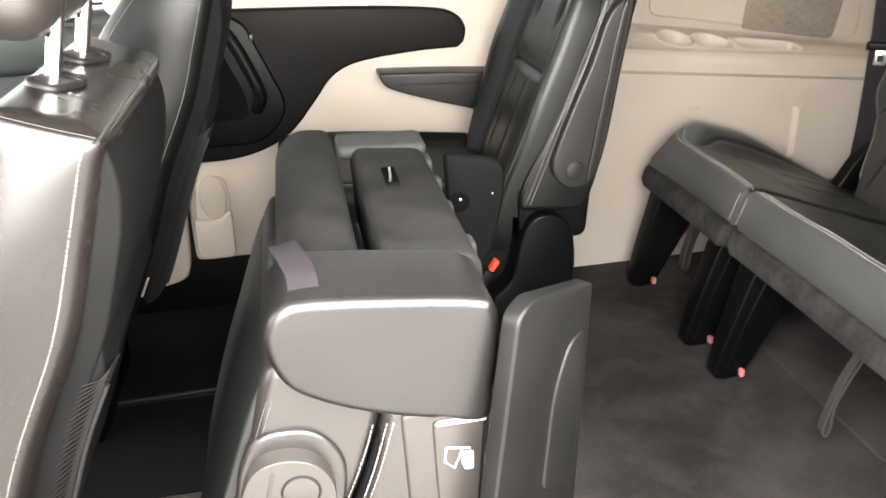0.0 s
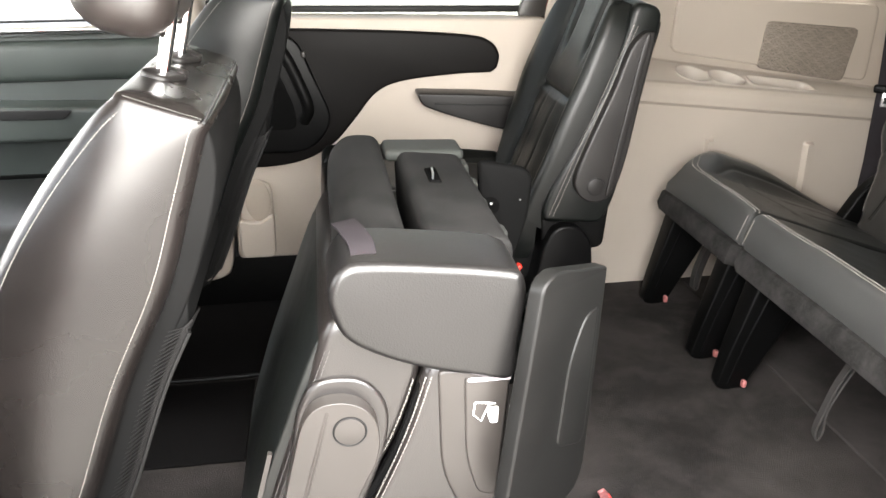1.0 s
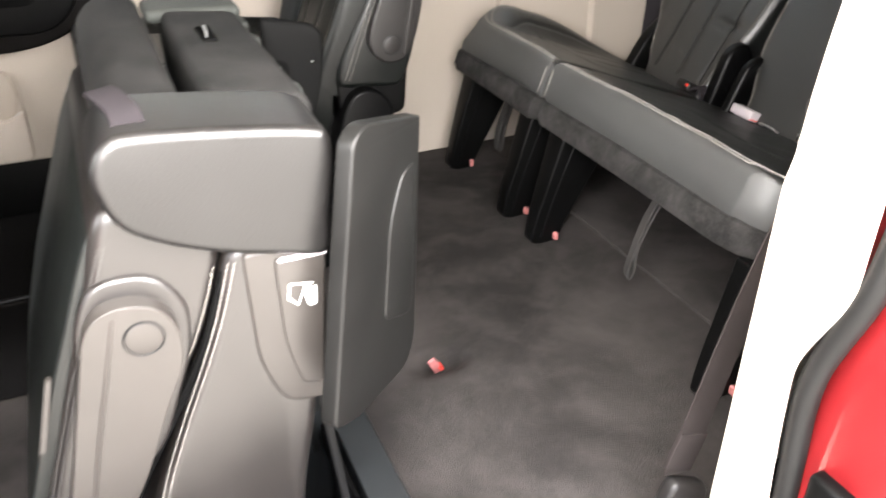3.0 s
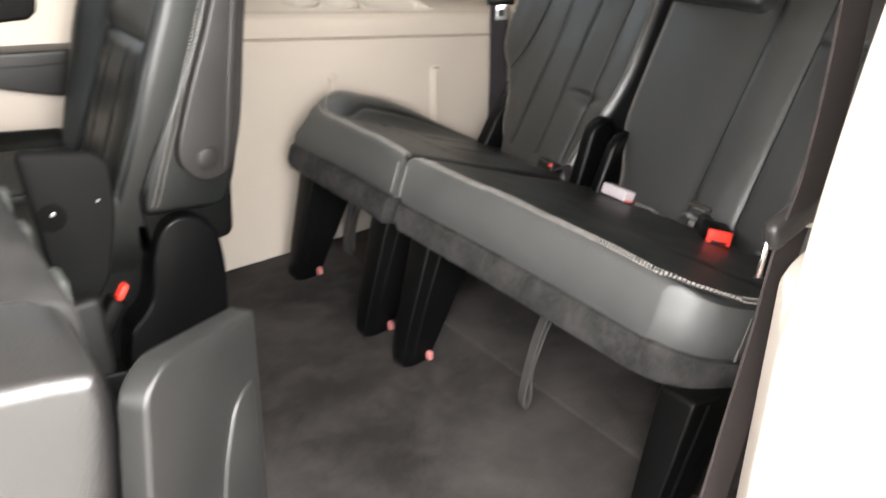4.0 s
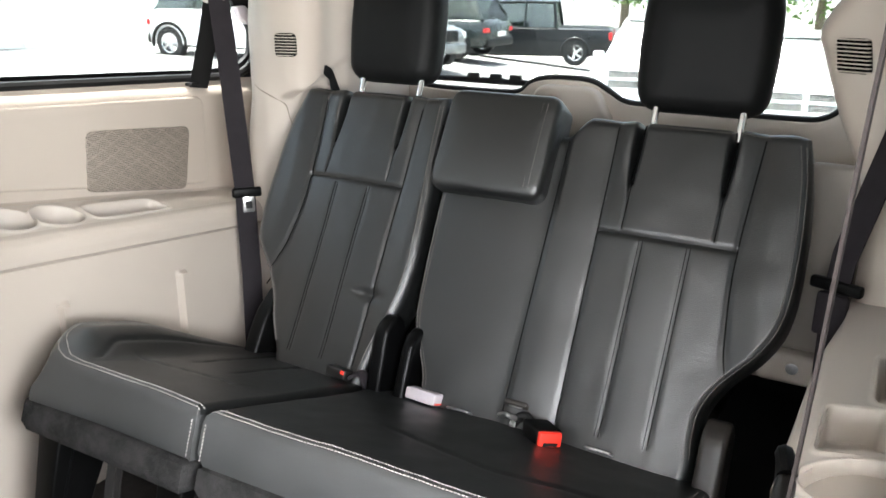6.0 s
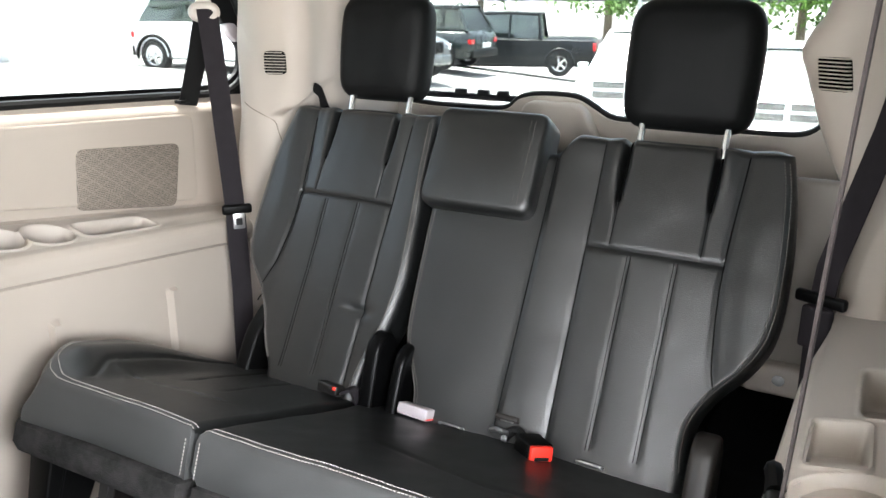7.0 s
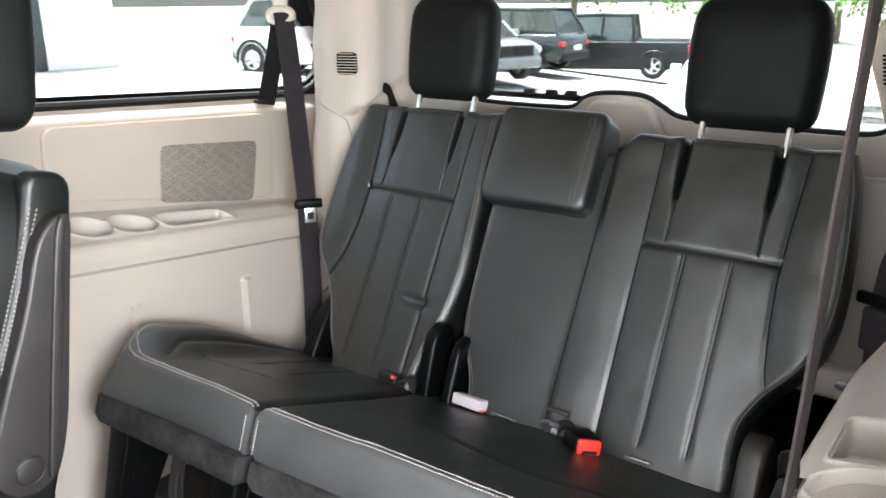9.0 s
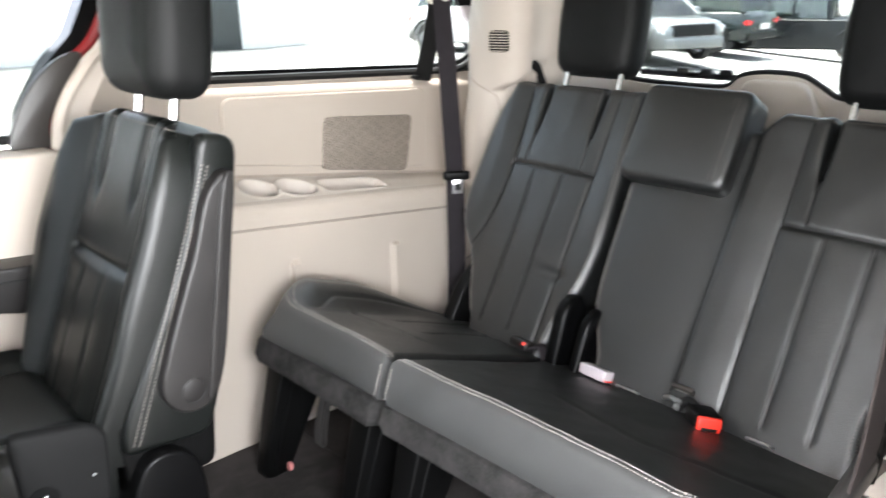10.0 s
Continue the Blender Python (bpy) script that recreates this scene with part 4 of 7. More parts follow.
    structure("pillar_near", rbox(-0.50, -0.42, -0.92, -0.80, -0.2, 1.20, 0.015), REDPAINT, "dark red door pillar", "pillar")


def build_shell():
    def roof(u, v):
        y = -0.80 + 1.76 * v
        k = abs(y - 0.08) / 0.88
        return (-1.2 + 3.4 * u, y, 1.275 - 0.10 * k ** 4 - 0.05 * (u - 0.5) ** 2)
    structure("ceiling", sheet(roof, 20, 24), HEADLINER, "pale grey cloth headliner", "ceiling")

    def skin(u, v):
        x, y, z = roof(u, v)
        return (x, y * 1.06, z + 0.05)
    structure("roof", sheet(skin, 20, 24), REDPAINT, "dark red painted van roof", "roof")
    structure("header_near", rbox(-1.2, 2.1, -0.90, -0.80, 1.15, 1.25, 0.02), REDPAINT, "dark red roof rail over the door opening", "body")
    structure("header_far", rbox(-1.2, 2.1, 0.90, 1.0, 1.14, 1.25, 0.02), CREAM, "cream roof rail trim", "trim")
    structure("header_rear", rbox(2.02, 2.24, -0.70, 0.85, 1.19, 1.28, 0.02), CREAM, "cream roof rail over the tailgate", "trim")
    structure("body_side_far", rbox(0.66, 2.19, 0.995, 1.02, -0.25, 0.80, 0.01), REDPAINT, "dark red painted quarter panel", "body")
    structure("dashboard", rbox(-1.95, -1.45, -0.78, 0.92, 0.10, 0.72, 0.08, 4), VINYL, "black padded dashboard", "dashboard")
    structure("body_front", rbox(-2.9, -1.95, -0.90, 0.98, -0.25, 0.62, 0.12, 4), REDPAINT, "dark red painted bonnet and nose", "body")
    w = thing("windscreen", "raked windscreen", "window", (-1.6, 0.06, 0.75), kind="structure")
    pane = part("pane", slab([(-0.78, 0), (0.92, 0), (0.80, 0.86), (-0.66, 0.86)], "x", 0, 0.006, 0, m=Matrix.Translation((-1.88, 0, 0.68)) @ Matrix.Rotation(0.87, 4, "Y")), GLASS, w)
    pane.visible_shadow = False
    for x in (-2.3, 1.35):
        for y in (-0.82, 0.9):
            wheel(thing("wheel", "black tyre on an alloy wheel under the van", "wheel", (x, y, -0.20), group="wheels of the van"), 0.30, 0.2)


def wheel(parent, r, width, m=None):
    m = m or Matrix()
    prof = [(0.62, 0.5), (0.93, 0.5), (1.0, 0.38), (1.0, -0.38), (0.93, -0.5), (0.62, -0.5)]
    n = 28
    rings = [[m @ Vector((r * a * math.cos(2 * math.pi * i / n), width * b, r * a * math.sin(2 * math.pi * i / n))) for a, b in prof] for i in range(n + 1)]
    tyre = part("tyre", loft(rings, caps=False), TYRE, parent, local=True)
    bm = bmesh.new()
    for s in (1, -1):
        rim = [[m @ Vector((r * a * math.cos(2 * math.pi * i / n), width * b * s, r * a * math.sin(2 * math.pi * i / n))) for a, b in ((0.62, 0.48), (0.56, 0.42), (0.54, 0.1))] for i in range(n + 1)]
        loft(rim, caps=False, bm=bm)
        for k in range(5):
            a = 2 * math.pi * k / 5
            rot = m @ Matrix.Rotation(a, 4, "Y")
            rbox(0.02, 0.57 * r, min(s * width * 0.36, s * width * 0.46), max(s * width * 0.36, s * width * 0.46), -0.09 * r, 0.09 * r, 0.004, 1, m=rot, bm=bm)
        slab([(0.12 * r * math.cos(t), 0.12 * r * math.sin(t)) for t in np.linspace(0, 2 * math.pi, 14, endpoint=False)], "y", min(s * width * 0.3, s * width * 0.49), max(s * width * 0.3, s * width * 0.49), 0.003, 1, m=m, bm=bm)
    part("rim", bm, ALLOY, tyre, local=True)
    return tyre


GREYPLASTIC_DARK = material("soft_black_vinyl_panel", (0.0034, 0.0028, 0.0026), 0.5, spec=0.09, vary=0.15, vscale=8, grain=900, bump=0.25, depth=0.0004)
# Cream with painted shade, for the oval hollow and a seam.
CREAM_SHADE = material("shaded_cream_plastic", (0.31, 0.265, 0.222), 0.6, vary=0.04, grain=1200, bump=0.15)

build_floor()
build_bin()
build_far_quarter()
pillar_far()
build_far_door()
build_far_front_door()
build_rear()
build_near_side()
build_shell()


# ---- rear bench ----
BV, BN = Vector((0.502, 0, 0.865)), Vector((-0.865, 0, 0.502))
BO = Vector((1.374, 0, 0.20))
CV, CN = Vector((0.940, 0, -0.341)), Vector((0.341, 0, 0.940))
CO = Vector((0.957, 0, 0.408))


def crease(y, s, y0, s0, s1, w, d):
    return -d * groove(y - y0, w) * smooth(s0 - 0.012, s0 + 0.012, s) * smooth(s1 + 0.012, s1 - 0.012, s)


def outboard_relief(y, s, yi, yo, side, sh, top, outer_seam):
    """A seat back's outer place: bolsters, pinched slits by the headrest, a cross seam and two double seams."""
    h = 0.0
    c = (yi + yo) / 2
    half = abs(yo - yi) / 2
    seam_o = outer_seam(s)
    u = (y - yi) * side
    o = (y - seam_o) * side
    h += 0.011 * smooth(-0.004, 0.06, o) + 0.006 * smooth(0.004, -0.06, u)
    h += 0.006 * max(0.0, 1 - ((y - c) / half) ** 2) * (1 if abs(y - c) < half else 0)
    h -= 0.0036 * groove(o, 0.007) + 0.0022 * groove(u, 0.007)
    inside = smooth(-0.004, 0.004, half - abs(y - c))
    below = smooth(sh + 0.004, sh - 0.03, s)
    h += inside * (-0.0060 * groove(s - sh, 0.0045) + 0.0010 * below * smooth(sh - 0.16, sh - 0.02, s))
    for k in (-0.35, 0.33):
        h += crease(y, s, c + k * half, 0.09, sh - 0.015, 0.0075, 0.0022)
    for k in (-1, 1):
        ys = c + k * 0.66 * half
        deep = smooth(top - 0.16, top - 0.05, s)
        h -= 0.044 * deep * groove(y - ys, 0.0048 + 0.001 * deep)
        h += crease(y, s, ys, sh + 0.01, top - 0.08, 0.003, 0.003)
        h += 0.005 * groove(y - ys - k * 0.02, 0.014) * smooth(top - 0.16, top - 0.04, s)
    h += 0.0022 * noise.noise((y * 9, s * 9, 2.0)) + 0.0008 * noise.noise((y * 30, s * 22, 5.0))
    return h


def headrest(parent, origin, lean, w, length, mat=None, thick=0.09, soft=0.042):
    """A pillow: a rounded outline drawn back through its depth, with a softly rolled rim."""
    up = Vector((math.sin(lean), 0, math.cos(lean)))
    out = Vector((-math.cos(lean), 0, math.sin(lean)))
    o = Vector(origin)

    def ring(inset, d):
        h, b = w / 2 - inset, inset
        r = max(0.062 - inset, 0.012)
        pts = roundpoly([(-h * 0.93, b), (h * 0.93, b), (h, length * 0.55), (h * 0.94, length - b), (-h * 0.94, length - b), (-h, length * 0.55)], [r * 0.8, r * 0.8, 0.05, r, r, 0.05], 6)
        return [o + Vector((0, 1, 0)) * p[0] + up * p[1] + out * d for p in pts]
    rings = [ring(soft + 0.045, 0.0055), ring(soft + 0.028, 0.005), ring(soft + 0.012, 0.003)]
    for j in range(9):
        a = math.pi / 2 * j / 8
        rings.append(ring(soft * (1 - math.sin(a)), -soft * (1 - math.cos(a))))
    back = soft * 0.7
    for j in range(7):
        a = math.pi / 2 * j / 6
        rings.append(ring(back * (1 - math.cos(a)), -(thick - back) - back * math.sin(a)))
    return part("headrest", loft(rings), mat or HEADREST, parent)


def edge_path(f, s0, s1, inset, n=70):
    return [(f(s0 + (s1 - s0) * i / n) + inset, s0 + (s1 - s0) * i / n) for i in range(n + 1)]


def line_seam(pad, line, parent, r=0.0012):
    """A fine dark sewn line sunk in the leather."""
    part("seam", tube([pad.at(y, s, 0.0001) for y, s in line], r, 6), SEAM, parent)


def back_seams(pad, yi, yo, sh, outer, inner, low, parent):
    c, half, n = (yi + yo) / 2, abs(yo - yi) / 2, 60
    for k in (-0.35, 0.33):
        for off in (-0.0035, 0.0035):
            line_seam(pad, [(c + k * half + off, 0.085 + (sh - 0.095) * i / n) for i in range(n + 1)], parent, 0.0009)
    line_seam(pad, [(outer(low + (0.68 - low) * i / n), low + (0.68 - low) * i / n) for i in range(n + 1)], parent, 0.0016)
    line_seam(pad, [(inner(0.09 + 0.59 * i / n), 0.09 + 0.59 * i / n) for i in range(n + 1)], parent, 0.0014)
    for k in (-0.66, 0.66):
        slit = [(c + k * half, pad.length - 0.135 + 0.128 * i / 20) for i in range(21)]
        # Near-black tube laid in the slit to paint its inner shade.
        part("slit_shade", tube([pad.at(y, s, 0.002) for y, s in slit], 0.0042, 6), HOLE_SHADE, parent)
        line_seam(pad, [(c + k * half, sh + 0.008 + (0.60 - sh) * i / n) for i in range(n + 1)], parent, 0.0012)


SEAM = material("dark_seam", (0.004, 0.004, 0.004), 0.8, vary=0.1, bump=0.0, spec=0.1)


def build_bench():
    far = thing("rear_bench_seat", "black leather rear bench seat, narrow part, upright", "car seat", (1.2, 0.46, 0), group="rear bench")
    lo = fn((0, 0.275), (0.10, 0.262), (0.16, 0.248), (0.22, 0.228), (0.28, 0.218), (0.36, 0.214), (0.55, 0.230), (0.72, 0.240))
    hi = fn((0, 0.50), (0.08, 0.515), (0.14, 0.548), (0.21, 0.578), (0.27, 0.615), (0.33, 0.652), (0.42, 0.664), (0.6, 0.657), (0.72, 0.632))
    oseam = fn((0.20, 0.62), (0.27, 0.588), (0.33, 0.566), (0.45, 0.552), (0.72, 0.574))
    dent = lambda y, s: -0.010 * groove(y - 0.315, 0.035) * groove(s - 0.245, 0.012)
    pad = Pad(BO, BV, BN, 0.715, lo, hi, lambda y, s: outboard_relief(y, s, 0.300, 0.556, 1, 0.494, 0.715, oseam) + dent(y, s), 0.10, 0.024,
              lambda y: 0.715 - 0.012 * smooth(0.60, 0.66, y))
    back = part("backrest", pad.mesh(300, 190), LEATHER, far)
    back_seams(pad, 0.300, 0.556, 0.494, oseam, lambda s: 0.300, 0.22, far)
    for inset in (0.009, 0.017):
        pad.seam("stitching", edge_path(hi, 0.10, 0.69, -inset), far, 0.002, THREAD, 1.35)
        pad.seam("stitching", edge_path(lo, 0.08, 0.69, inset), far, 0.002, THREAD, 1.35)
    pad.seam("stitching", [(0.26 + 0.36 * i / 50, 0.703) for i in range(51)], far, 0.002, THREAD_DIM, 1.2)
    cushion(far, 0.262, True)
    headrest(far, (1.735, 0.420, 0.838), 0.16, 0.246, 0.245, None, 0.085)
    for y in (0.333, 0.493):
        part("post", tube([(1.745, y, 0.79), (1.772, y, 0.875)], 0.0075, 10), CHROME, far, "chrome headrest post")
    part("pull_tab", slab(roundpoly([(-0.018, 0.846), (-0.013, 0.869), (0.004, 0.860), (0.028, 0.79), (0.002, 0.79), (-0.004, 0.835)], [0.006, 0.006, 0.008, 0.002, 0.002, 0.006]), "y", -0.005, 0.005, 0.003, m=Matrix.Translation((1.752, 0.586, 0)) @ Matrix.Rotation(radians(-53), 4, "Z")), MATTE, far, "folded black pull tab")
    bench_leg(far, 0.632)
    bench_leg(far, 0.318)
    part("pull_strap", ribbon(spline([(1.03, 0.57, 0.24), (0.99, 0.565, 0.13), (0.985, 0.565, 0.075), (1.0, 0.57, 0.07), (1.01, 0.57, 0.13), (1.05, 0.575, 0.24)], 6, False), (0, 1, 0), 0.022, 0.002), STRAP, far, "grey pull strap loop")
    part("hinge_cover", slab(roundpoly([(1.36, 0.20), (1.44, 0.20), (1.50, 0.36), (1.47, 0.40), (1.42, 0.385)], 0.03), "y", 0.205, 0.240, 0.01, 4), GLOSSBLACK, far, "glossy black hinge cover")
    part("outer_hinge", slab(roundpoly([(1.36, 0.18), (1.50, 0.18), (1.56, 0.36), (1.52, 0.38), (1.45, 0.33)], 0.03), "y", 0.56, 0.60, 0.01, 3), PLASTIC, far)

    near = thing("rear_bench_seat", "black leather rear bench seat, wide part with folded middle headrest", "car seat", (1.2, -0.12, 0), group="rear bench")
    lo = fn((0, -0.418), (0.08, -0.424), (0.13, -0.420), (0.18, -0.424), (0.235, -0.452), (0.29, -0.498), (0.35, -0.526), (0.45, -0.534), (0.6, -0.524), (0.70, -0.505))
    hi = fn((0, 0.128), (0.10, 0.134), (0.15, 0.155), (0.20, 0.180), (0.26, 0.192), (0.5, 0.205), (0.72, 0.21))
    oseam = fn((0.20, -0.470), (0.245, -0.444), (0.30, -0.432), (0.45, -0.422), (0.72, -0.434))

    def relief(y, s):
        h = outboard_relief(y, s, -0.162 + 0.02 * (s - 0.35), -0.424, -1, 0.468, 0.70, oseam) if y < -0.07 else 0.006
        flat = 0.004 * (1 - ((y - 0.07) / 0.13) ** 2) + 0.0015 * noise.noise((y * 8, s * 8, 4.0))
        m = smooth(-0.045, -0.075, y)
        return h * m + flat * (1 - m) - 0.0015 * groove(y + 0.061, 0.008)
    pad2 = Pad(BO, BV, BN, 0.70, lo, hi, relief, 0.10, 0.024, lambda y: 0.70 - 0.045 * smooth(-0.10, -0.05, y) - 0.012 * smooth(-0.47, -0.53, y))
    part("backrest", pad2.mesh(420, 190), LEATHER, near)
    back_seams(pad2, -0.162, -0.424, 0.468, oseam, lambda s: -0.162 + 0.02 * (s - 0.35), 0.245, near)
    line_seam(pad2, [(-0.061, 0.08 + 0.56 * i / 60) for i in range(61)], near, 0.0013)
    for inset in (0.009, 0.018):
        pad2.seam("stitching", edge_path(lo, 0.09, 0.675, inset), near, 0.002, THREAD, 1.5)
        pad2.seam("stitching", edge_path(hi, 0.08, 0.49, -inset), near, 0.002, THREAD, 1.4)
    pad2.seam("stitching", [(-0.49 + 0.38 * i / 50, 0.688) for i in range(51)], near, 0.002, THREAD_DIM, 1.2)
    block = puff(roundpoly([(-0.041, 0.497), (0.216, 0.497), (0.214, 0.722), (-0.041, 0.722)], 0.030, 6), -0.046, 0.05, 0.022, 0.007, [(0.03, 0.61), (0.145, 0.61)])
    bmesh.ops.transform(block, matrix=Matrix(((0, -BN.x, BV.x, BO.x), (1, 0, 0, 0), (0, -BN.z, BV.z, BO.z), (0, 0, 0, 1))), verts=block.verts)
    bmesh.ops.recalc_face_normals(block, faces=block.faces[:])
    part("middle_headrest", block, LEATHER, near, "padded block folded against the backrest")
    for y in (-0.015, -0.005):
        stitches("stitching", [BO + Vector((0, y, 0)) + BV * (0.52 + 0.18 * i / 20) + BN * (0.0482 + 0.0020 * math.sin(math.pi * i / 20)) for i in range(21)], [BN] * 21, near)
    cushion(near, 0.248, False)
    headrest(near, (1.735, -0.293, 0.822), 0.16, 0.266, 0.256, None, 0.085)
    for y in (-0.379, -0.214):
        part("post", tube([(1.742, y, 0.775), (1.772, y, 0.87)], 0.0075, 10), CHROME, near, "chrome headrest post")
    bench_leg(near, 0.176)
    bench_leg(near, -0.43)
    part("pull_strap", ribbon(spline([(0.992, -0.118, 0.24), (0.955, -0.124, 0.18), (0.930, -0.130, 0.115), (0.921, -0.133, 0.085), (0.926, -0.134, 0.070), (0.936, -0.133, 0.085), (0.942, -0.128, 0.13), (0.975, -0.120, 0.19), (1.01, -0.116, 0.24)], 6, False), (0.25, 1, 0), 0.019, 0.002), STRAP, near, "grey pull strap loop")
    part("hinge_cover", slab(roundpoly([(1.36, 0.20), (1.45, 0.20), (1.51, 0.34), (1.48, 0.38), (1.43, 0.365)], 0.03), "y", 0.150, 0.178, 0.01, 4), GLOSSBLACK, near, "glossy black hinge cover")
    part("outer_hinge", slab(roundpoly([(1.33, 0.16), (1.46, 0.14), (1.51, 0.30), (1.475, 0.345), (1.42, 0.34)], 0.03), "y", -0.475, -0.430, 0.010, 4), GREYPLASTIC, near, "charcoal plastic hinge cover")


def cushion(parent, inner, is_far):
    if is_far:
        lo = lambda s: inner
        hi = fn((0, 0.640), (0.03, 0.672), (0.08, 0.700), (0.16, 0.716), (0.30, 0.718), (0.48, 0.66), (0.55, 0.60))

        def relief(y, s):
            b = smooth(0.56, 0.665, y) * smooth(-0.02, 0.10, s) * smooth(0.56, 0.20, s)
            h = 0.050 * b + 0.004 * math.sin(math.pi * min(max((y - 0.262) / 0.42, 0), 1))
            edge = 0.585 + 0.035 * smooth(0.06, 0.14, s)
            h -= 0.004 * groove(y - edge, 0.005) * smooth(0.04, 0.08, s)
            h -= 0.0035 * groove(s - (0.15 + 0.15 * (0.60 - y)), 0.004) * smooth(0.33, 0.36, y) * smooth(0.60, 0.57, y)
            for k in (0.40, 0.50):
                h -= 0.003 * groove(y - k - 0.02, 0.004) * smooth(0.22, 0.26, s)
            return h + 0.003 * noise.noise((y * 7, s * 7, 7.0))
    else:
        hi = lambda s: inner
        lo = fn((0, -0.372), (0.010, -0.398), (0.024, -0.418), (0.05, -0.438), (0.10, -0.452), (0.20, -0.464), (0.40, -0.470), (0.55, -0.46))

        def relief(y, s):
            h = 0.005 * math.sin(math.pi * min(max((y + 0.45) / 0.69, 0), 1))
            h -= 0.003 * groove((s - 0.16) - 0.25 * abs(y + 0.2), 0.008) * smooth(0.08, -0.02, y)
            return h + 0.0045 * noise.noise((y * 5, s * 5, 11.0)) + 0.0012 * noise.noise((y * 22, s * 16, 3.0))
    pad = Pad(CO, CV, CN, 0.55, lo, hi, relief, 0.090, 0.020, spread=(0.035, 0.012) if is_far else None)
    whole = pad.mesh(120, 110)
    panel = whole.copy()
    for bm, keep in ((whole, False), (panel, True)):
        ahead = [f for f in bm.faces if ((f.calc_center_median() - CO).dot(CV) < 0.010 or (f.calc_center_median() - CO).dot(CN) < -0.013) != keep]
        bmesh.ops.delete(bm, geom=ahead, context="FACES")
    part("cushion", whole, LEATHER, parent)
    # Cut from the cushion mesh; its paler colour paints the light it catches.
    part("front_panel", panel, PANEL_LIT, parent, "leather front panel below the stitching, paler with painted light")
    wide = 0.035 if is_far else 0.0
    skirt = Pad(CO - CN * 0.088 + CV * (0.003 - 0.012 * is_far), CV, CN, 0.53, lambda s: lo(s) + 0.004, lambda s: hi(s) - 0.004 + wide * smooth(0.26, 0.02, s), lambda y, s: 0.0, 0.056, 0.006)
    part("skirt", skirt.mesh(24, 30), CARPET_DARK, parent, "dark grey felt skirt under the leather")
    for k, (s0, inset) in enumerate(((0.011, 0.010), (0.022, 0.021))):
        if is_far:
            line = [(lo(0.0) + 0.006 + (hi(0.0) - lo(0.0) - 0.04) * i / 60, s0) for i in range(61)]
            line += [(p.x, p.y) for p in spline([(line[-1][0], s0, 0), (hi(0.025) - inset - 0.012, s0 + 0.012, 0), (hi(0.06) - inset, 0.06, 0), (hi(0.14) - inset, 0.14, 0)], 12, False)][1:]
        else:
            line = [(hi(0.0) - 0.006 - (hi(0.0) + 0.345) * i / 100, s0) for i in range(101)]
            line += [(p.x, p.y) for p in spline([(-0.340, s0, 0), (-0.372 + inset, s0 + 0.006, 0), (-0.410 + inset, 0.034 + s0 * 0.5, 0), (lo(0.09) + inset, 0.09, 0)], 10, False)][1:]
            line += edge_path(lo, 0.095, 0.42, inset, 40)
        pad.seam("stitching", line, parent, 0.0012, THREAD_PALE, 1.7)
    side = inner + 0.008 if is_far else inner - 0.008
    drop = [CO + Vector((0, side, 0)) - CN * (0.02 + 0.062 * i / 20) - CV * 0.0015 for i in range(21)]
    stitches("stitching", drop, [-CV] * 21, parent, mat=THREAD_PALE, w=1.5)
    if not is_far:
        part("side_seam", tube([CO + CV * 0.10 + Vector((0, lo(0.10) + 0.001, 0)) - CN * d for d in (0.022, 0.05, 0.088)], 0.0022, 6), SEAM_GREY, parent)
    return pad


def bench_leg(parent, y):
    prof = roundpoly([(0.868, 0.010), (0.892, 0.0), (0.935, 0.003), (1.055, 0.24), (0.93, 0.265), (0.878, 0.07)], [0.012, 0.01, 0.01, 0.01, 0.01, 0.05])
    bm = slab(prof, "y", y - 0.030, y + 0.030, 0.006, 3)
    for v in bm.verts:
        v.co.y = y + (v.co.y - y) * (0.55 + 0.45 * min(max(v.co.z / 0.22, 0.0), 1.0))
    leg = part("leg", bm, PLASTIC, parent, "tapered black plastic leg")
    part("leg_ridge", tube([(0.895, y - 0.0175, 0.02), (0.920, y - 0.0235, 0.12), (0.962, y - 0.029, 0.25)], 0.0035, 6), GLOSSBLACK, leg)
    part("floor_stud", rbox(0.925, 0.935, y - 0.032, y - 0.018, 0.010, 0.028, 0.003), PINK, leg, "faded pink plastic stud")


build_bench()


# ---- belts and buckles of the bench ----
def on_cushion(x, y, lift=0.0):
    s = (x - CO.x) / CV.x
    return CO + CV * s + Vector((0, y, 0)) + CN * (lift + 0.006)


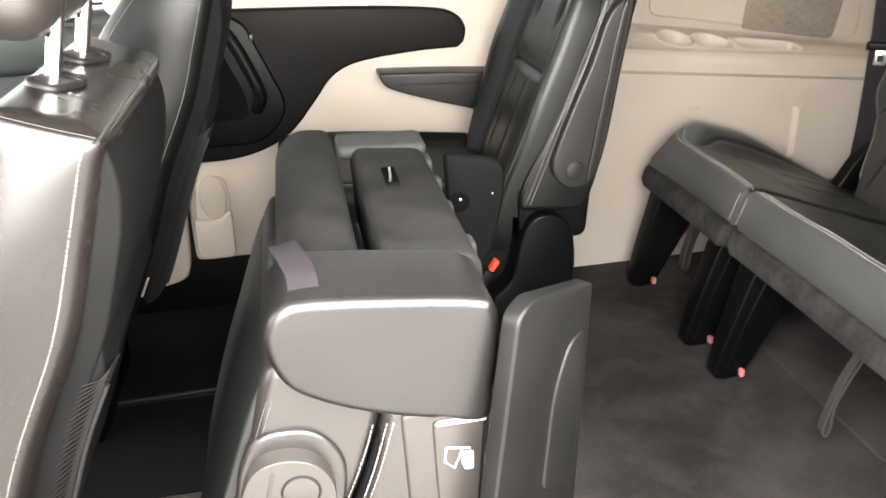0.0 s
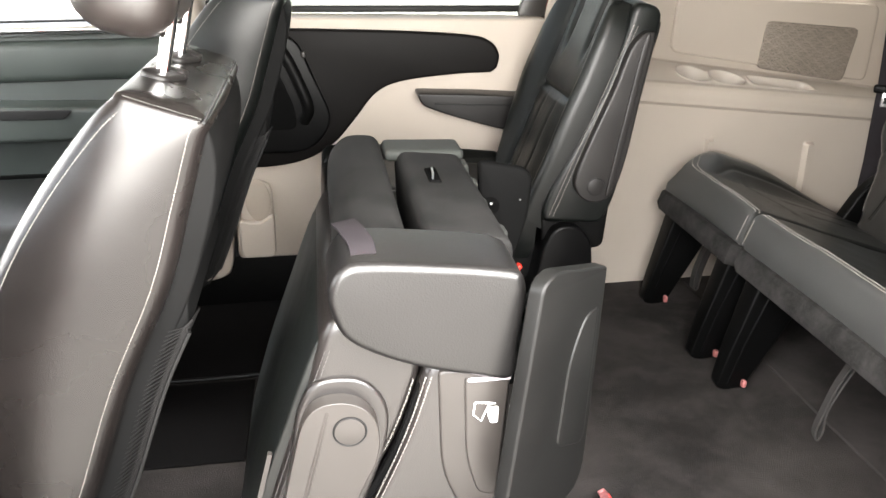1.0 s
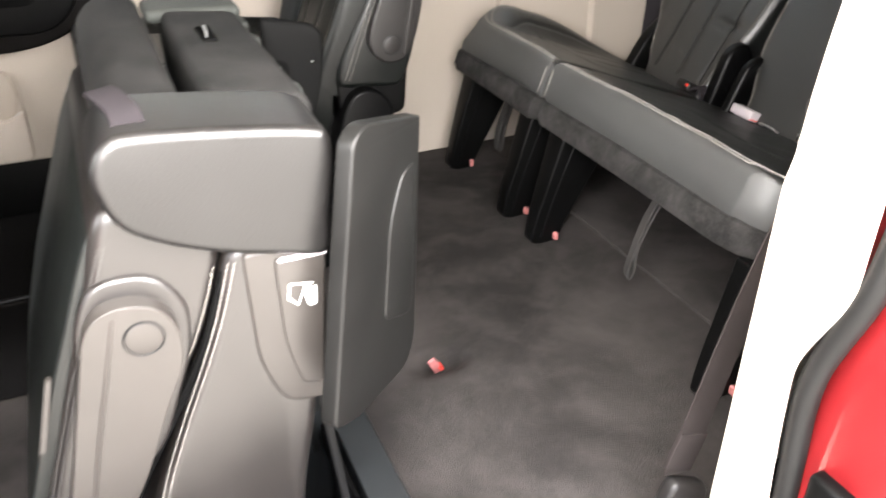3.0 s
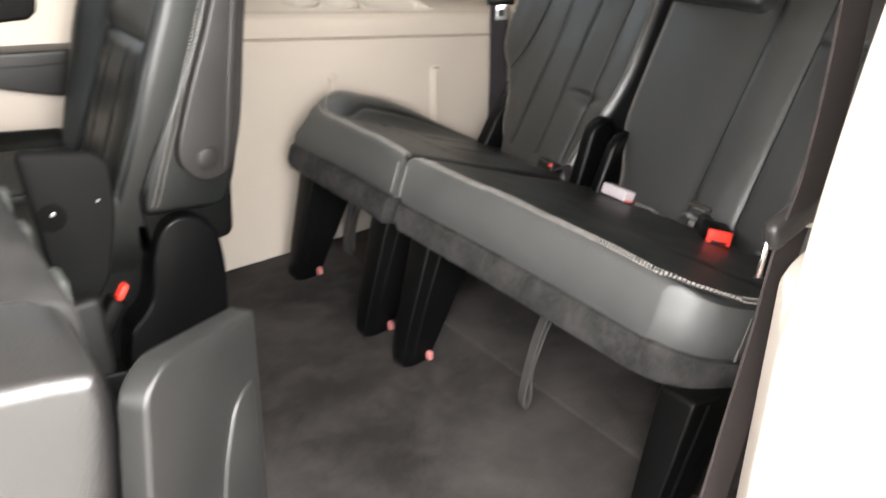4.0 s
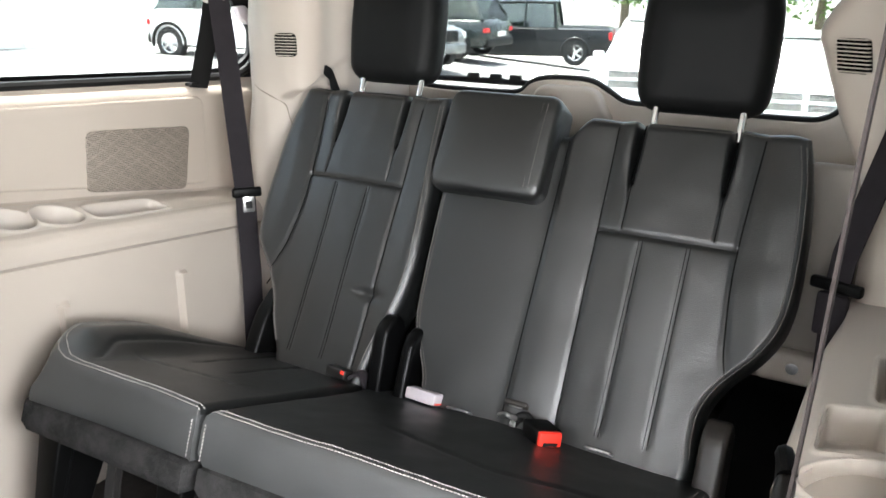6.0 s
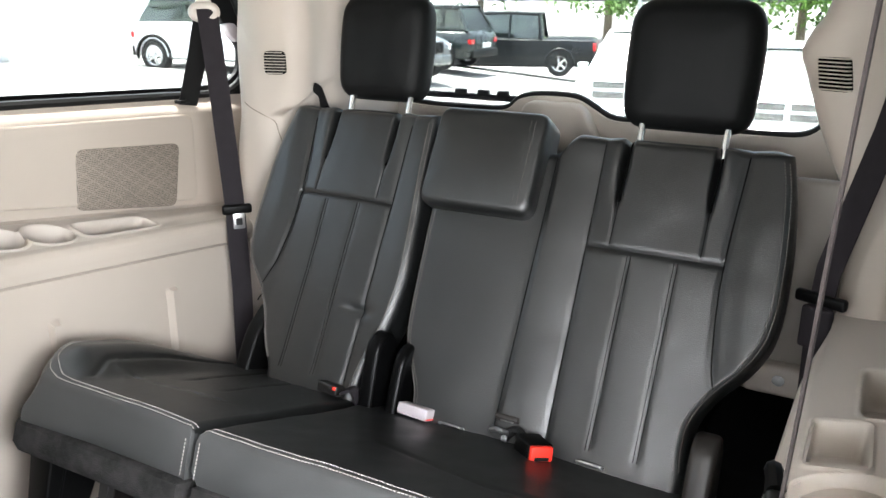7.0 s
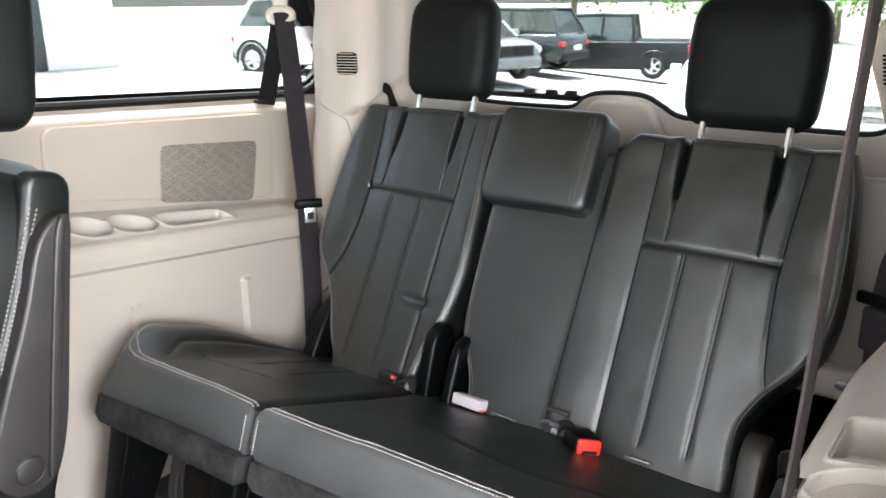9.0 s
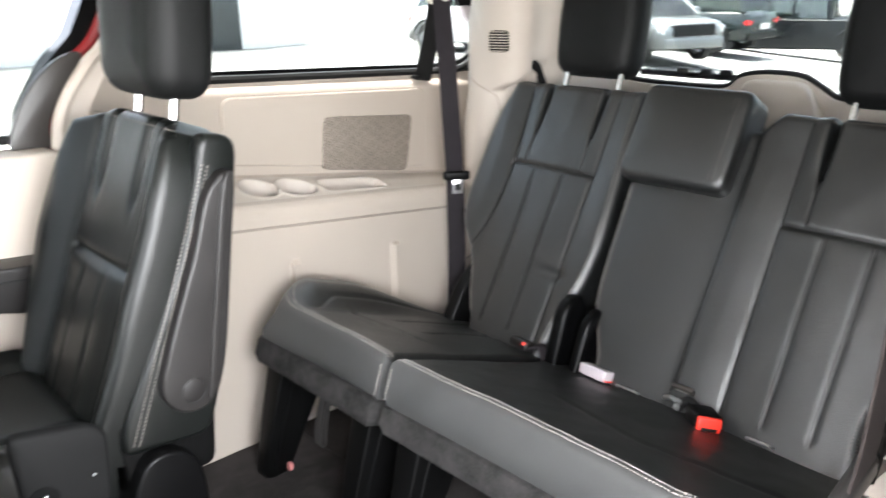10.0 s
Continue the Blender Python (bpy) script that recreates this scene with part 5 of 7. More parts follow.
def build_buckles():
    b = thing("seat_belt_buckle", "black buckle with a bright red release button lying on the bench", "buckle", on_cushion(1.36, -0.165))
    m = Matrix.Translation(on_cushion(1.352, -0.172, 0.013)) @ Matrix.Rotation(radians(14), 4, "Y") @ Matrix.Rotation(radians(46), 4, "Z")
    part("button", rbox(-0.026, -0.010, -0.022, 0.022, -0.013, 0.014, 0.003, m=m), RED, b, "bright red release button")
    part("slot", rbox(-0.0275, -0.0245, -0.014, 0.014, -0.011, -0.005, 0.0005, m=m), SEAL, b)
    part("housing", rbox(-0.018, 0.045, -0.025, 0.025, -0.015, 0.0165, 0.005, m=m), PLASTIC, b)
    part("cable", tube(spline([m @ Vector((0.05, 0, 0)), m @ Vector((0.07, 0.01, 0.012)), m @ Vector((0.085, 0.02, 0.0)), m @ Vector((0.10, 0.02, -0.02))], 6, False), 0.009), SEAL, b)
    t = thing("belt_tongue", "silver belt tongue standing between the seats", "buckle", on_cushion(1.41, -0.085))
    m = Matrix.Translation(on_cushion(1.415, -0.088, 0.035)) @ Matrix.Rotation(radians(-38), 4, "Y")
    part("plate", rbox(-0.005, 0.005, -0.024, 0.024, -0.014, 0.026, 0.003, m=m), GREYPLASTIC, t)
    part("slot", rbox(-0.0065, -0.003, -0.014, 0.014, 0.016, 0.0185, 0.001, m=m), STEEL, t)
    part("bracket", tube(spline([(1.40, -0.10, 0.275), (1.385, -0.09, 0.285), (1.395, -0.075, 0.28), (1.40, -0.06, 0.272)], 5, False), 0.005), STEEL, t)
    part("spring", tube([(1.383 + 0.005 * math.cos(a), -0.093 - 0.0016 * a / 6, 0.272 + 0.005 * math.sin(a)) for a in np.linspace(0, 30, 60)], 0.0016, 6), STEEL, t)
    g = thing("seat_belt_buckle", "pale grey buckle with a red edge lying on the bench", "buckle", on_cushion(1.40, 0.12))
    m = Matrix.Translation(on_cushion(1.395, 0.112, 0.012)) @ Matrix.Rotation(radians(20), 4, "Y") @ Matrix.Rotation(radians(-8), 4, "Z")
    part("housing", rbox(-0.015, 0.015, -0.042, 0.034, -0.012, 0.012, 0.004, m=m), PALEBUCKLE, g)
    part("button", rbox(-0.013, 0.010, -0.0432, -0.041, -0.0095, -0.007, 0.0005, m=m), RED, g, "thin red edge of the button")
    part("cable", tube(spline([m @ Vector((0, 0.03, 0)), m @ Vector((0.01, 0.05, 0.004)), m @ Vector((0.025, 0.06, -0.004)), m @ Vector((0.04, 0.05, -0.02))], 6, False), 0.004), STEEL, g)
    k = thing("seat_belt_buckle", "black buckle with a red button in the seat gap", "buckle", on_cushion(1.37, 0.29))
    m = Matrix.Translation(on_cushion(1.385, 0.305, 0.012)) @ Matrix.Rotation(radians(20), 4, "Y") @ Matrix.Rotation(radians(-12), 4, "Z")
    part("housing", rbox(-0.014, 0.014, -0.02, 0.04, -0.011, 0.011, 0.005, m=m), RECLINER, k)
    part("button", rbox(-0.0145, 0.008, -0.018, -0.006, 0.000, 0.0085, 0.002, m=m), RED, k, "red release button")
    part("strap", ribbon(spline([m @ Vector((0, -0.026, 0)), m @ Vector((0.004, -0.05, 0.012)), m @ Vector((0.012, -0.06, -0.005)), m @ Vector((0.03, -0.055, -0.02))], 6, False), (1, 0, 0), 0.024, 0.003), BELT, k)
    for y in (0.025, -0.262):
        c = on_cushion(1.40, y)
        solid("anchor_hook", tube(spline([c + Vector((0.02, 0.024, -0.012)), c + Vector((-0.010, 0.024, 0.008)), c + Vector((-0.014, 0.016, 0.012)), c + Vector((-0.014, -0.016, 0.012)), c + Vector((-0.010, -0.024, 0.008)), c + Vector((0.02, -0.024, -0.012))], 5, False), 0.0024, 8), STEEL, "thin steel child seat anchor wire at the seat back", "anchor", group="child seat anchors")


def build_belts():
    f = thing("seat_belt", "dark grey shoulder belt hanging beside the bench", "seat belt", (1.60, 0.79, 0.2))
    gm = Matrix.Translation((1.599, 0.798, 1.032)) @ Matrix.Rotation(radians(-45), 4, "Z")
    loop = [gm @ Vector((0.026 * (abs(math.cos(a)) ** 0.6) * (1 if math.cos(a) > 0 else -1), 0.0, 0.013 * math.sin(a))) for a in np.linspace(0, 2 * math.pi, 32, endpoint=False)]
    part("guide", tube(loop + loop[:2], 0.0105, 12), CREAM_PALE, f, "cream belt guide ring")
    part("guide_arm", slab(roundpoly([(-0.017, 0.0), (0.017, 0.0), (0.024, 0.18), (-0.024, 0.18)], 0.01), "y", 0.002, 0.022, 0.008, 4, m=gm), CREAM_PALE, f)
    sd = Vector((0.80, -0.60, 0)).normalized()
    part("webbing", ribbon([(1.598, 0.788, 1.04), (1.598, 0.768, 0.85), (1.592, 0.742, 0.60), (1.588, 0.735, 0.54), (1.584, 0.728, 0.35), (1.565, 0.715, 0.17)], sd, 0.048), BELT, f)
    part("rear_webbing", ribbon([(1.602, 0.80, 1.04), (1.625, 0.85, 0.95), (1.658, 0.938, 0.800)], sd, 0.046), SEAL, f)
    tg = part("tongue", rbox(-0.036, 0.036, -0.008, 0.008, -0.012, 0.012, 0.006, 3, m=Matrix.Translation((1.590, 0.732, 0.566)) @ Matrix.Rotation(radians(-37), 4, "Z")), PLASTIC, f, "black belt tongue with a steel plate")
    part("steel_plate", rbox(-0.015, 0.015, -0.0025, 0.0025, -0.050, -0.008, 0.003, 2, m=Matrix.Translation((1.590, 0.728, 0.566)) @ Matrix.Rotation(radians(-37), 4, "Z")), STEEL, tg)
    part("plate_slot", rbox(-0.008, 0.008, -0.004, -0.001, -0.040, -0.022, 0.001, 1, m=Matrix.Translation((1.590, 0.728, 0.566)) @ Matrix.Rotation(radians(-37), 4, "Z")), SEAL, tg)
    part("anchor_boot", slab(spline([(1.48, 0.15, 0), (1.57, 0.15, 0), (1.60, 0.24, 0), (1.57, 0.28, 0), (1.53, 0.22, 0)], 5), "y", 0.65, 0.70, 0.012), PLASTIC, f)
    # door-side belt, from the roof to its floor anchor
    n = thing("seat_belt", "brown grey shoulder belt beside the open door", "seat belt", (0.65, -0.645, 0))
    line = [(0.812, -0.633, 1.20), (0.815, -0.626, 1.018), (0.815, -0.621, 0.886), (0.824, -0.617, 0.76), (0.822, -0.613, 0.66), (0.805, -0.610, 0.59), (0.788, -0.612, 0.50), (0.712, -0.636, 0.36), (0.660, -0.640, 0.17), (0.648, -0.640, 0.11)]
    part("webbing", ribbon(spline(line, 8, False), (1, 0, -0.15), 0.046, 0.0014), BELT_BROWN, n)
    part("stitched_end", rbox(-0.025, 0.025, -0.004, 0.004, -0.03, 0.03, 0.002, m=Matrix.Translation((0.656, -0.640, 0.150)) @ Matrix.Rotation(radians(17), 4, "Y")), BELT_BROWN, n)
    part("anchor", slab(roundpoly([(-0.045, -0.065), (0.035, -0.07), (0.045, 0.03), (-0.03, 0.05)], 0.02), "y", -0.012, 0.014, 0.008, 4, m=Matrix.Translation((0.658, -0.642, 0.050)) @ Matrix.Rotation(radians(12), 4, "Y")), RECLINER, n, "black plastic anchor cover")
    tg = part("tongue", rbox(-0.040, 0.040, -0.009, 0.009, -0.014, 0.014, 0.007, 3, m=Matrix.Translation((0.815, -0.606, 0.620)) @ Matrix.Rotation(radians(-16), 4, "Y")), RECLINER, n, "black belt tongue")
    part("tongue_loop", tube(spline([(0.850, -0.606, 0.640), (0.872, -0.600, 0.648), (0.878, -0.602, 0.632), (0.845, -0.606, 0.612)], 6, False), 0.009), PLASTIC, tg)
    part("steel_plate", rbox(-0.014, 0.014, -0.0025, 0.0025, -0.042, 0.0, 0.003, 2, m=Matrix.Translation((0.793, -0.604, 0.608)) @ Matrix.Rotation(radians(14), 4, "Y")), CHROME, tg)
    # third belt, by the rear corner on the door side
    r = thing("seat_belt", "dark grey shoulder belt hanging at the rear corner", "seat belt", (1.66, -0.62, 0.3))
    part("webbing", ribbon([(1.60, -0.69, 1.11), (1.62, -0.648, 0.865), (1.64, -0.593, 0.615), (1.645, -0.588, 0.535), (1.63, -0.595, 0.26)], (0.55, 0.83, 0), 0.048), BELT, r)
    part("tongue", rbox(-0.046, 0.046, -0.009, 0.009, -0.011, 0.011, 0.006, 3, m=Matrix.Translation((1.640, -0.588, 0.560)) @ Matrix.Rotation(radians(68), 4, "Z")), PLASTIC, r)
    part("lower_fold", rbox(-0.028, 0.028, -0.008, 0.008, -0.08, 0.0, 0.006, 3, m=Matrix.Translation((1.640, -0.586, 0.545)) @ Matrix.Rotation(radians(68), 4, "Z")), BELT, r)


build_buckles()
build_belts()


# ---- far seat of the second row ----
def build_far_seat():
    t = thing("second_row_seat", "black leather captain seat, upright, beside the closed door", "car seat", (0.35, 0.47, 0))
    V, N = Vector((0.37, 0, 0.929)), Vector((-0.929, 0, 0.37))
    lo = fn((0, 0.285), (0.2, 0.272), (0.40, 0.274), (0.46, 0.282), (0.50, 0.298), (0.525, 0.320))
    hi = fn((0, 0.64), (0.15, 0.67), (0.28, 0.70), (0.40, 0.69), (0.52, 0.645))

    def relief(y, s):
        c = 0.472
        d = abs(y - c)
        h = 0.030 * smooth(0.10, 0.19, d)
        h -= 0.006 * groove(d - 0.118, 0.006)
        h += 0.008 * smooth(0.30, 0.20, s) * smooth(0.12, 0.06, d)
        h -= 0.010 * groove(s - 0.275 - 0.25 * d * d, 0.007) * smooth(0.125, 0.11, d)
        for k in (0.04,):
            h -= 0.003 * groove(d - k, 0.005) * smooth(0.27, 0.24, s)
        h -= 0.024 * groove(d - 0.070, 0.009) * smooth(0.34, 0.48, s)
        return h + 0.002 * noise.noise((y * 9, s * 9, 20.0))
    pad = Pad((0.438, 0, 0.395), V, N, 0.525, lo, hi, relief, 0.098, 0.022, lambda y: 0.525 - 0.035 * smooth(0.09, 0.20, abs(y - 0.465)))
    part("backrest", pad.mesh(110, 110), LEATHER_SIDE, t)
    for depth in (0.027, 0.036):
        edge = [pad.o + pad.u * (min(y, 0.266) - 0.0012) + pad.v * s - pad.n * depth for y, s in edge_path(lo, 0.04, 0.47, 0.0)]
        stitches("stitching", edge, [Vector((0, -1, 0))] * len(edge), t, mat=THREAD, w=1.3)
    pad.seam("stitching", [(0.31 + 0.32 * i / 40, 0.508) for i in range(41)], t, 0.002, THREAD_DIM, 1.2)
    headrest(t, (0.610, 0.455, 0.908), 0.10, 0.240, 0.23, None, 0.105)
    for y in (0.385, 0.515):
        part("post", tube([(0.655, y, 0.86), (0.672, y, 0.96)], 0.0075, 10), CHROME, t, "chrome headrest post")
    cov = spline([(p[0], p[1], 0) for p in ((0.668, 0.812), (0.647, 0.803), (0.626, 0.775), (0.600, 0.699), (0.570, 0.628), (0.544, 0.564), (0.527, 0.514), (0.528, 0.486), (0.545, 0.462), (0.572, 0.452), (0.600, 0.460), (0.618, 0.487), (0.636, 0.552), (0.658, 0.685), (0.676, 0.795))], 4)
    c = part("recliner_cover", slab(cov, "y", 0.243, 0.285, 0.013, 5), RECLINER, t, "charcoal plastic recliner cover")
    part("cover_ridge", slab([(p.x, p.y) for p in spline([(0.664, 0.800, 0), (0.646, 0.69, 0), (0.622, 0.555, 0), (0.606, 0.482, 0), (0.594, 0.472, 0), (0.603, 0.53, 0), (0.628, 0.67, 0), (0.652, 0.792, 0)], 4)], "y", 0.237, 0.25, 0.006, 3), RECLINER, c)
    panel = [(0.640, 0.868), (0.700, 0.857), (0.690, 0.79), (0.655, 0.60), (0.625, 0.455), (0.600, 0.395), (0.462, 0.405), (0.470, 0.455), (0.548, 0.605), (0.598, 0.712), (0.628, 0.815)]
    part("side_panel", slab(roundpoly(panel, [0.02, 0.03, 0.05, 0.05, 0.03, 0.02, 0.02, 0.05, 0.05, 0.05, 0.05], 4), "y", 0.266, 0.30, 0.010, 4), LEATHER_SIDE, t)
    part("round_cap", disc((0.572, 0.2445, 0.489), (0, -1, 0), 0.0185, 0.003), RECLINER, c)
    part("round_groove", ring((0.572, 0.2435, 0.489), (0, -1, 0), 0.0195, 0.0012), SEAL, c)
    seat = Pad((0.46, 0, 0.44), (-0.995, 0, 0.09), (0.09, 0, 0.995), 0.47, fn((0, 0.285), (0.3, 0.275), (0.47, 0.30)), fn((0, 0.70), (0.3, 0.715), (0.47, 0.69)),
               lambda y, s: 0.018 * smooth(0.12, 0.2, abs(y - 0.49)) - 0.01 * groove(abs(y - 0.49) - 0.13, 0.008), 0.13, 0.035)
    part("cushion", seat.mesh(60, 60), LEATHER_SIDE, t)
    base = roundpoly([(0.462, 0.345), (0.490, 0.398), (0.535, 0.400), (0.572, 0.366), (0.580, 0.30), (0.566, 0.13), (0.39, 0.142), (0.405, 0.225), (0.445, 0.255)], [0.03, 0.035, 0.04, 0.04, 0.04, 0.02, 0.01, 0.02, 0.03])
    part("base_cover", slab(base, "y", 0.250, 0.315, 0.016, 5), GLOSSBLACK, t, "moulded black plastic base cover")
    part("pivot_block", slab(roundpoly([(0.46, 0.46), (0.62, 0.44), (0.61, 0.33), (0.47, 0.33)], 0.02), "y", 0.28, 0.33, 0.006), PLASTIC, t)
    part("plinth", slab(roundpoly([(0.26, -0.002), (0.60, -0.002), (0.585, 0.115), (0.34, 0.155)], 0.015), "y", 0.262, 0.70, 0.006), PLASTIC, t)
    part("riser", rbox(0.05, 0.57, 0.31, 0.68, 0.0, 0.34, 0.02), PLASTIC, t)
    b = thing("seat_belt_buckle", "black buckle with a red button beside the captain seat", "buckle", (0.40, 0.19, 0.26))
    m = Matrix.Translation((0.382, 0.195, 0.318)) @ Matrix.Rotation(radians(34), 4, "Y")
    part("button", rbox(-0.004, 0.006, -0.009, 0.009, -0.002, 0.028, 0.003, m=m), RED, b, "bright red release button")
    part("stalk", rbox(-0.013, 0.013, -0.014, 0.017, -0.36, 0.004, 0.005, m=m), PLASTIC, b)


def ring(c, axis, r, thick, n=28):
    q = Vector(axis).to_track_quat("Z", "Y").to_matrix()
    pts = [Vector(c) + q @ Vector((r * math.cos(2 * math.pi * i / n), r * math.sin(2 * math.pi * i / n), 0)) for i in range(n + 1)]
    return tube(pts, thick, 6)


build_far_seat()


# ---- folded seat of the second row ----
def line_stitch(name, pts, y, parent):
    line = [Vector((p[0], y, p[1])) for p in pts]
    return stitches(name, line, [Vector((0, -1, 0))] * len(line), parent, w=1.6)


def build_folded_seat():
    t = thing("folded_seat", "black leather second row seat folded and tipped up on its edge", "car seat", (0.10, -0.25, 0))
    Y0, Y1 = -0.487, 0.03
    back = [(-0.010, 0.580), (0.04, 0.580), (0.098, 0.545), (0.102, 0.511), (0.090, 0.470), (0.067, 0.407), (0.022, 0.325), (-0.013, 0.270), (-0.040, 0.212), (-0.077, 0.142), (-0.104, 0.122), (-0.149, 0.132), (-0.161, 0.150), (-0.152, 0.178), (-0.118, 0.270), (-0.077, 0.390), (-0.043, 0.482)]
    bs = [(p.x, p.y) for p in spline([(*p, 0) for p in back], 4)]
    part("backrest", slab(bs, "y", Y0, Y1, 0.020, 5), LEATHER_LIT, t)
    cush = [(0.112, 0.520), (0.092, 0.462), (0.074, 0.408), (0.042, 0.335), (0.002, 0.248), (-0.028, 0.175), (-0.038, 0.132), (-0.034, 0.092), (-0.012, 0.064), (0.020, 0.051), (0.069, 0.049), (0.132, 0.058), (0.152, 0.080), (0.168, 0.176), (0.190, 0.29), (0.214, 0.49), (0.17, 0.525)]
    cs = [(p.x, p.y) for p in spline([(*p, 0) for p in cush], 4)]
    part("cushion", slab(cs, "y", Y0 - 0.010, Y1, 0.026, 6), LEATHER_LIT, t)
    for off in (0.007, 0.014):
        zip_line = spline([(0.100 + off, 0.505, 0), (0.080 + off, 0.443, 0), (0.058 + off, 0.388, 0), (0.021 + off, 0.305, 0), (-0.011 + off, 0.224, 0), (-0.029 + off, 0.154, 0)], 8, False)
        line_stitch("stitching", [(p.x, p.y) for p in zip_line], Y0 - 0.0085 - 0.001 * (off > 0.01), t)
    low = spline([(-0.022, 0.154, 0), (-0.024, 0.112, 0), (-0.009, 0.078, 0), (0.014, 0.065, 0), (0.069, 0.060, 0), (0.134, 0.069, 0)], 8, False)
    line_stitch("stitching", [(p.x, p.y) for p in low], Y0 - 0.0082, t)
    edge = spline([(0.092, 0.500, 0), (0.080, 0.463, 0), (0.056, 0.405, 0), (0.012, 0.325, 0), (-0.022, 0.268, 0), (-0.048, 0.212, 0), (-0.082, 0.148, 0), (-0.100, 0.132, 0)], 8, False)
    line_stitch("stitching", [(p.x, p.y) for p in edge], Y0 - 0.001, t)
    for off in (0.006, 0.012):
        edge = spline([(-0.020 + off, 0.547, 0), (-0.053 + off, 0.460, 0), (-0.090 + off, 0.357, 0), (-0.130 + off, 0.242, 0), (-0.146 + off, 0.18, 0)], 8, False)
        stitches("stitching", [Vector((p.x, Y0 - 0.0005, p.y)) for p in edge], [Vector((0, -1, 0))] * len(edge), t, mat=SEAM_GREY)
    crease = spline([(-0.075, 0.143, 0), (-0.035, 0.225, 0), (0.015, 0.312, 0), (0.065, 0.400, 0), (0.098, 0.490, 0)], 6, False)
    part("seam", tube([(p.x + 0.006, Y0 + 0.004, p.y) for p in crease], 0.006, 8), HOLE_SHADE, t)
    cov = [(p.x, p.y) for p in spline([(*p, 0) for p in ((-0.122, 0.175), (-0.091, 0.296), (-0.059, 0.422), (-0.046, 0.466), (-0.028, 0.487), (0.000, 0.492), (0.026, 0.483), (0.042, 0.462), (0.046, 0.434), (0.040, 0.400), (0.019, 0.356), (-0.016, 0.271), (-0.055, 0.202), (-0.085, 0.162), (-0.107, 0.153), (-0.119, 0.160))], 4)]
    under = part("cover_pad", slab([((p.x - 0.0) * 1.0, p.y) for p in roundpoly([(-0.054, 0.470), (-0.030, 0.512), (0.030, 0.512), (0.062, 0.468), (0.056, 0.405), (0.0, 0.26), (-0.10, 0.22)], [0.04, 0.04, 0.04, 0.04, 0.05, 0.08, 0.03])], "y", Y0 - 0.007, Y0 + 0.01, 0.006, 4), LEATHER_LIT, t)
    # Same cover as the far seat's, in paler plastic: door light put in colour.
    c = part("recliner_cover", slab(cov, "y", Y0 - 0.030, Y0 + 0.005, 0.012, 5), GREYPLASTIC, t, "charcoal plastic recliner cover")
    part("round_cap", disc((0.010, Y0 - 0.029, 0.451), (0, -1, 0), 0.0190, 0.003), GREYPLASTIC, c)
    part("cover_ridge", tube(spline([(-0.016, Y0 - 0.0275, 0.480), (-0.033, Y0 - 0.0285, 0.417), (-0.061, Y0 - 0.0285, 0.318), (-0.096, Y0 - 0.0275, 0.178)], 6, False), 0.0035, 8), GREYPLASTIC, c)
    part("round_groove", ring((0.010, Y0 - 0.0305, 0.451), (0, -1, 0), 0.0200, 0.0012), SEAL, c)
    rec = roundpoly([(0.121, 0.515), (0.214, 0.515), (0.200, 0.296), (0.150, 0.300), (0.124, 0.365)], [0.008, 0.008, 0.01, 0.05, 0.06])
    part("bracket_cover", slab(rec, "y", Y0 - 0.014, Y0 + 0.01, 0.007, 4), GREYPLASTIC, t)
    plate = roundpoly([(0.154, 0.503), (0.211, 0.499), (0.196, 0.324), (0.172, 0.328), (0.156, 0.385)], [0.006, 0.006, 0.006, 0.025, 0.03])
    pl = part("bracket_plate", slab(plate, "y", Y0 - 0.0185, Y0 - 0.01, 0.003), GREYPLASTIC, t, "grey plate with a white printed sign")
    pict = bmesh.new()
    tube([(0.167, Y0 - 0.0185, 0.469), (0.165, Y0 - 0.0185, 0.451), (0.175, Y0 - 0.0185, 0.441), (0.185, Y0 - 0.0185, 0.465)], 0.0012, 6, pict)
    tube([(0.167, Y0 - 0.0185, 0.469), (0.182, Y0 - 0.0185, 0.467), (0.193, Y0 - 0.0185, 0.465)], 0.0012, 6, pict)
    slab(roundpoly([(0.183, 0.461), (0.197, 0.461), (0.196, 0.437), (0.187, 0.437), (0.183, 0.449)], 0.003), "y", Y0 - 0.0193, Y0 - 0.018, 0, bm=pict)
    part("printed_sign", pict, WHITE, pl, "small white printed symbol")
    part("top_strip", rbox(0.158, 0.212, Y0 - 0.0205, Y0 - 0.008, 0.499, 0.5025, 0.0015), PALEBUCKLE, pl)
    boxl = spline([(*p, 0) for p in ((-0.006, 0.620), (-0.001, 0.646), (0.014, 0.663), (0.040, 0.668), (0.125, 0.660), (0.205, 0.648), (0.224, 0.636), (0.228, 0.605), (0.220, 0.548), (0.213, 0.500), (0.160, 0.509), (0.100, 0.525), (0.044, 0.549), (0.008, 0.577))], 4)
    part("front_box", slab([(p.x, p.y) for p in boxl], "y", Y0 - 0.024, -0.385, 0.034, 9), LEATHER_BOX_SHADED, t, "leather covered end box")
    part("left_pad", slab(roundpoly([(-0.005, 0.50), (0.005, 0.63), (0.035, 0.665), (0.095, 0.662), (0.105, 0.62), (0.10, 0.50)], [0.02, 0.03, 0.03, 0.02, 0.02, 0.01]), "y", -0.405, 0.10, 0.020, 4), SUEDE, t, "charcoal suede underside pad")
    part("right_pad", slab(roundpoly([(0.125, 0.50), (0.122, 0.655), (0.235, 0.645), (0.24, 0.50)], [0.01, 0.02, 0.02, 0.01]), "y", -0.405, 0.055, 0.018, 4), SUEDE, t, "charcoal suede underside pad with a latch")
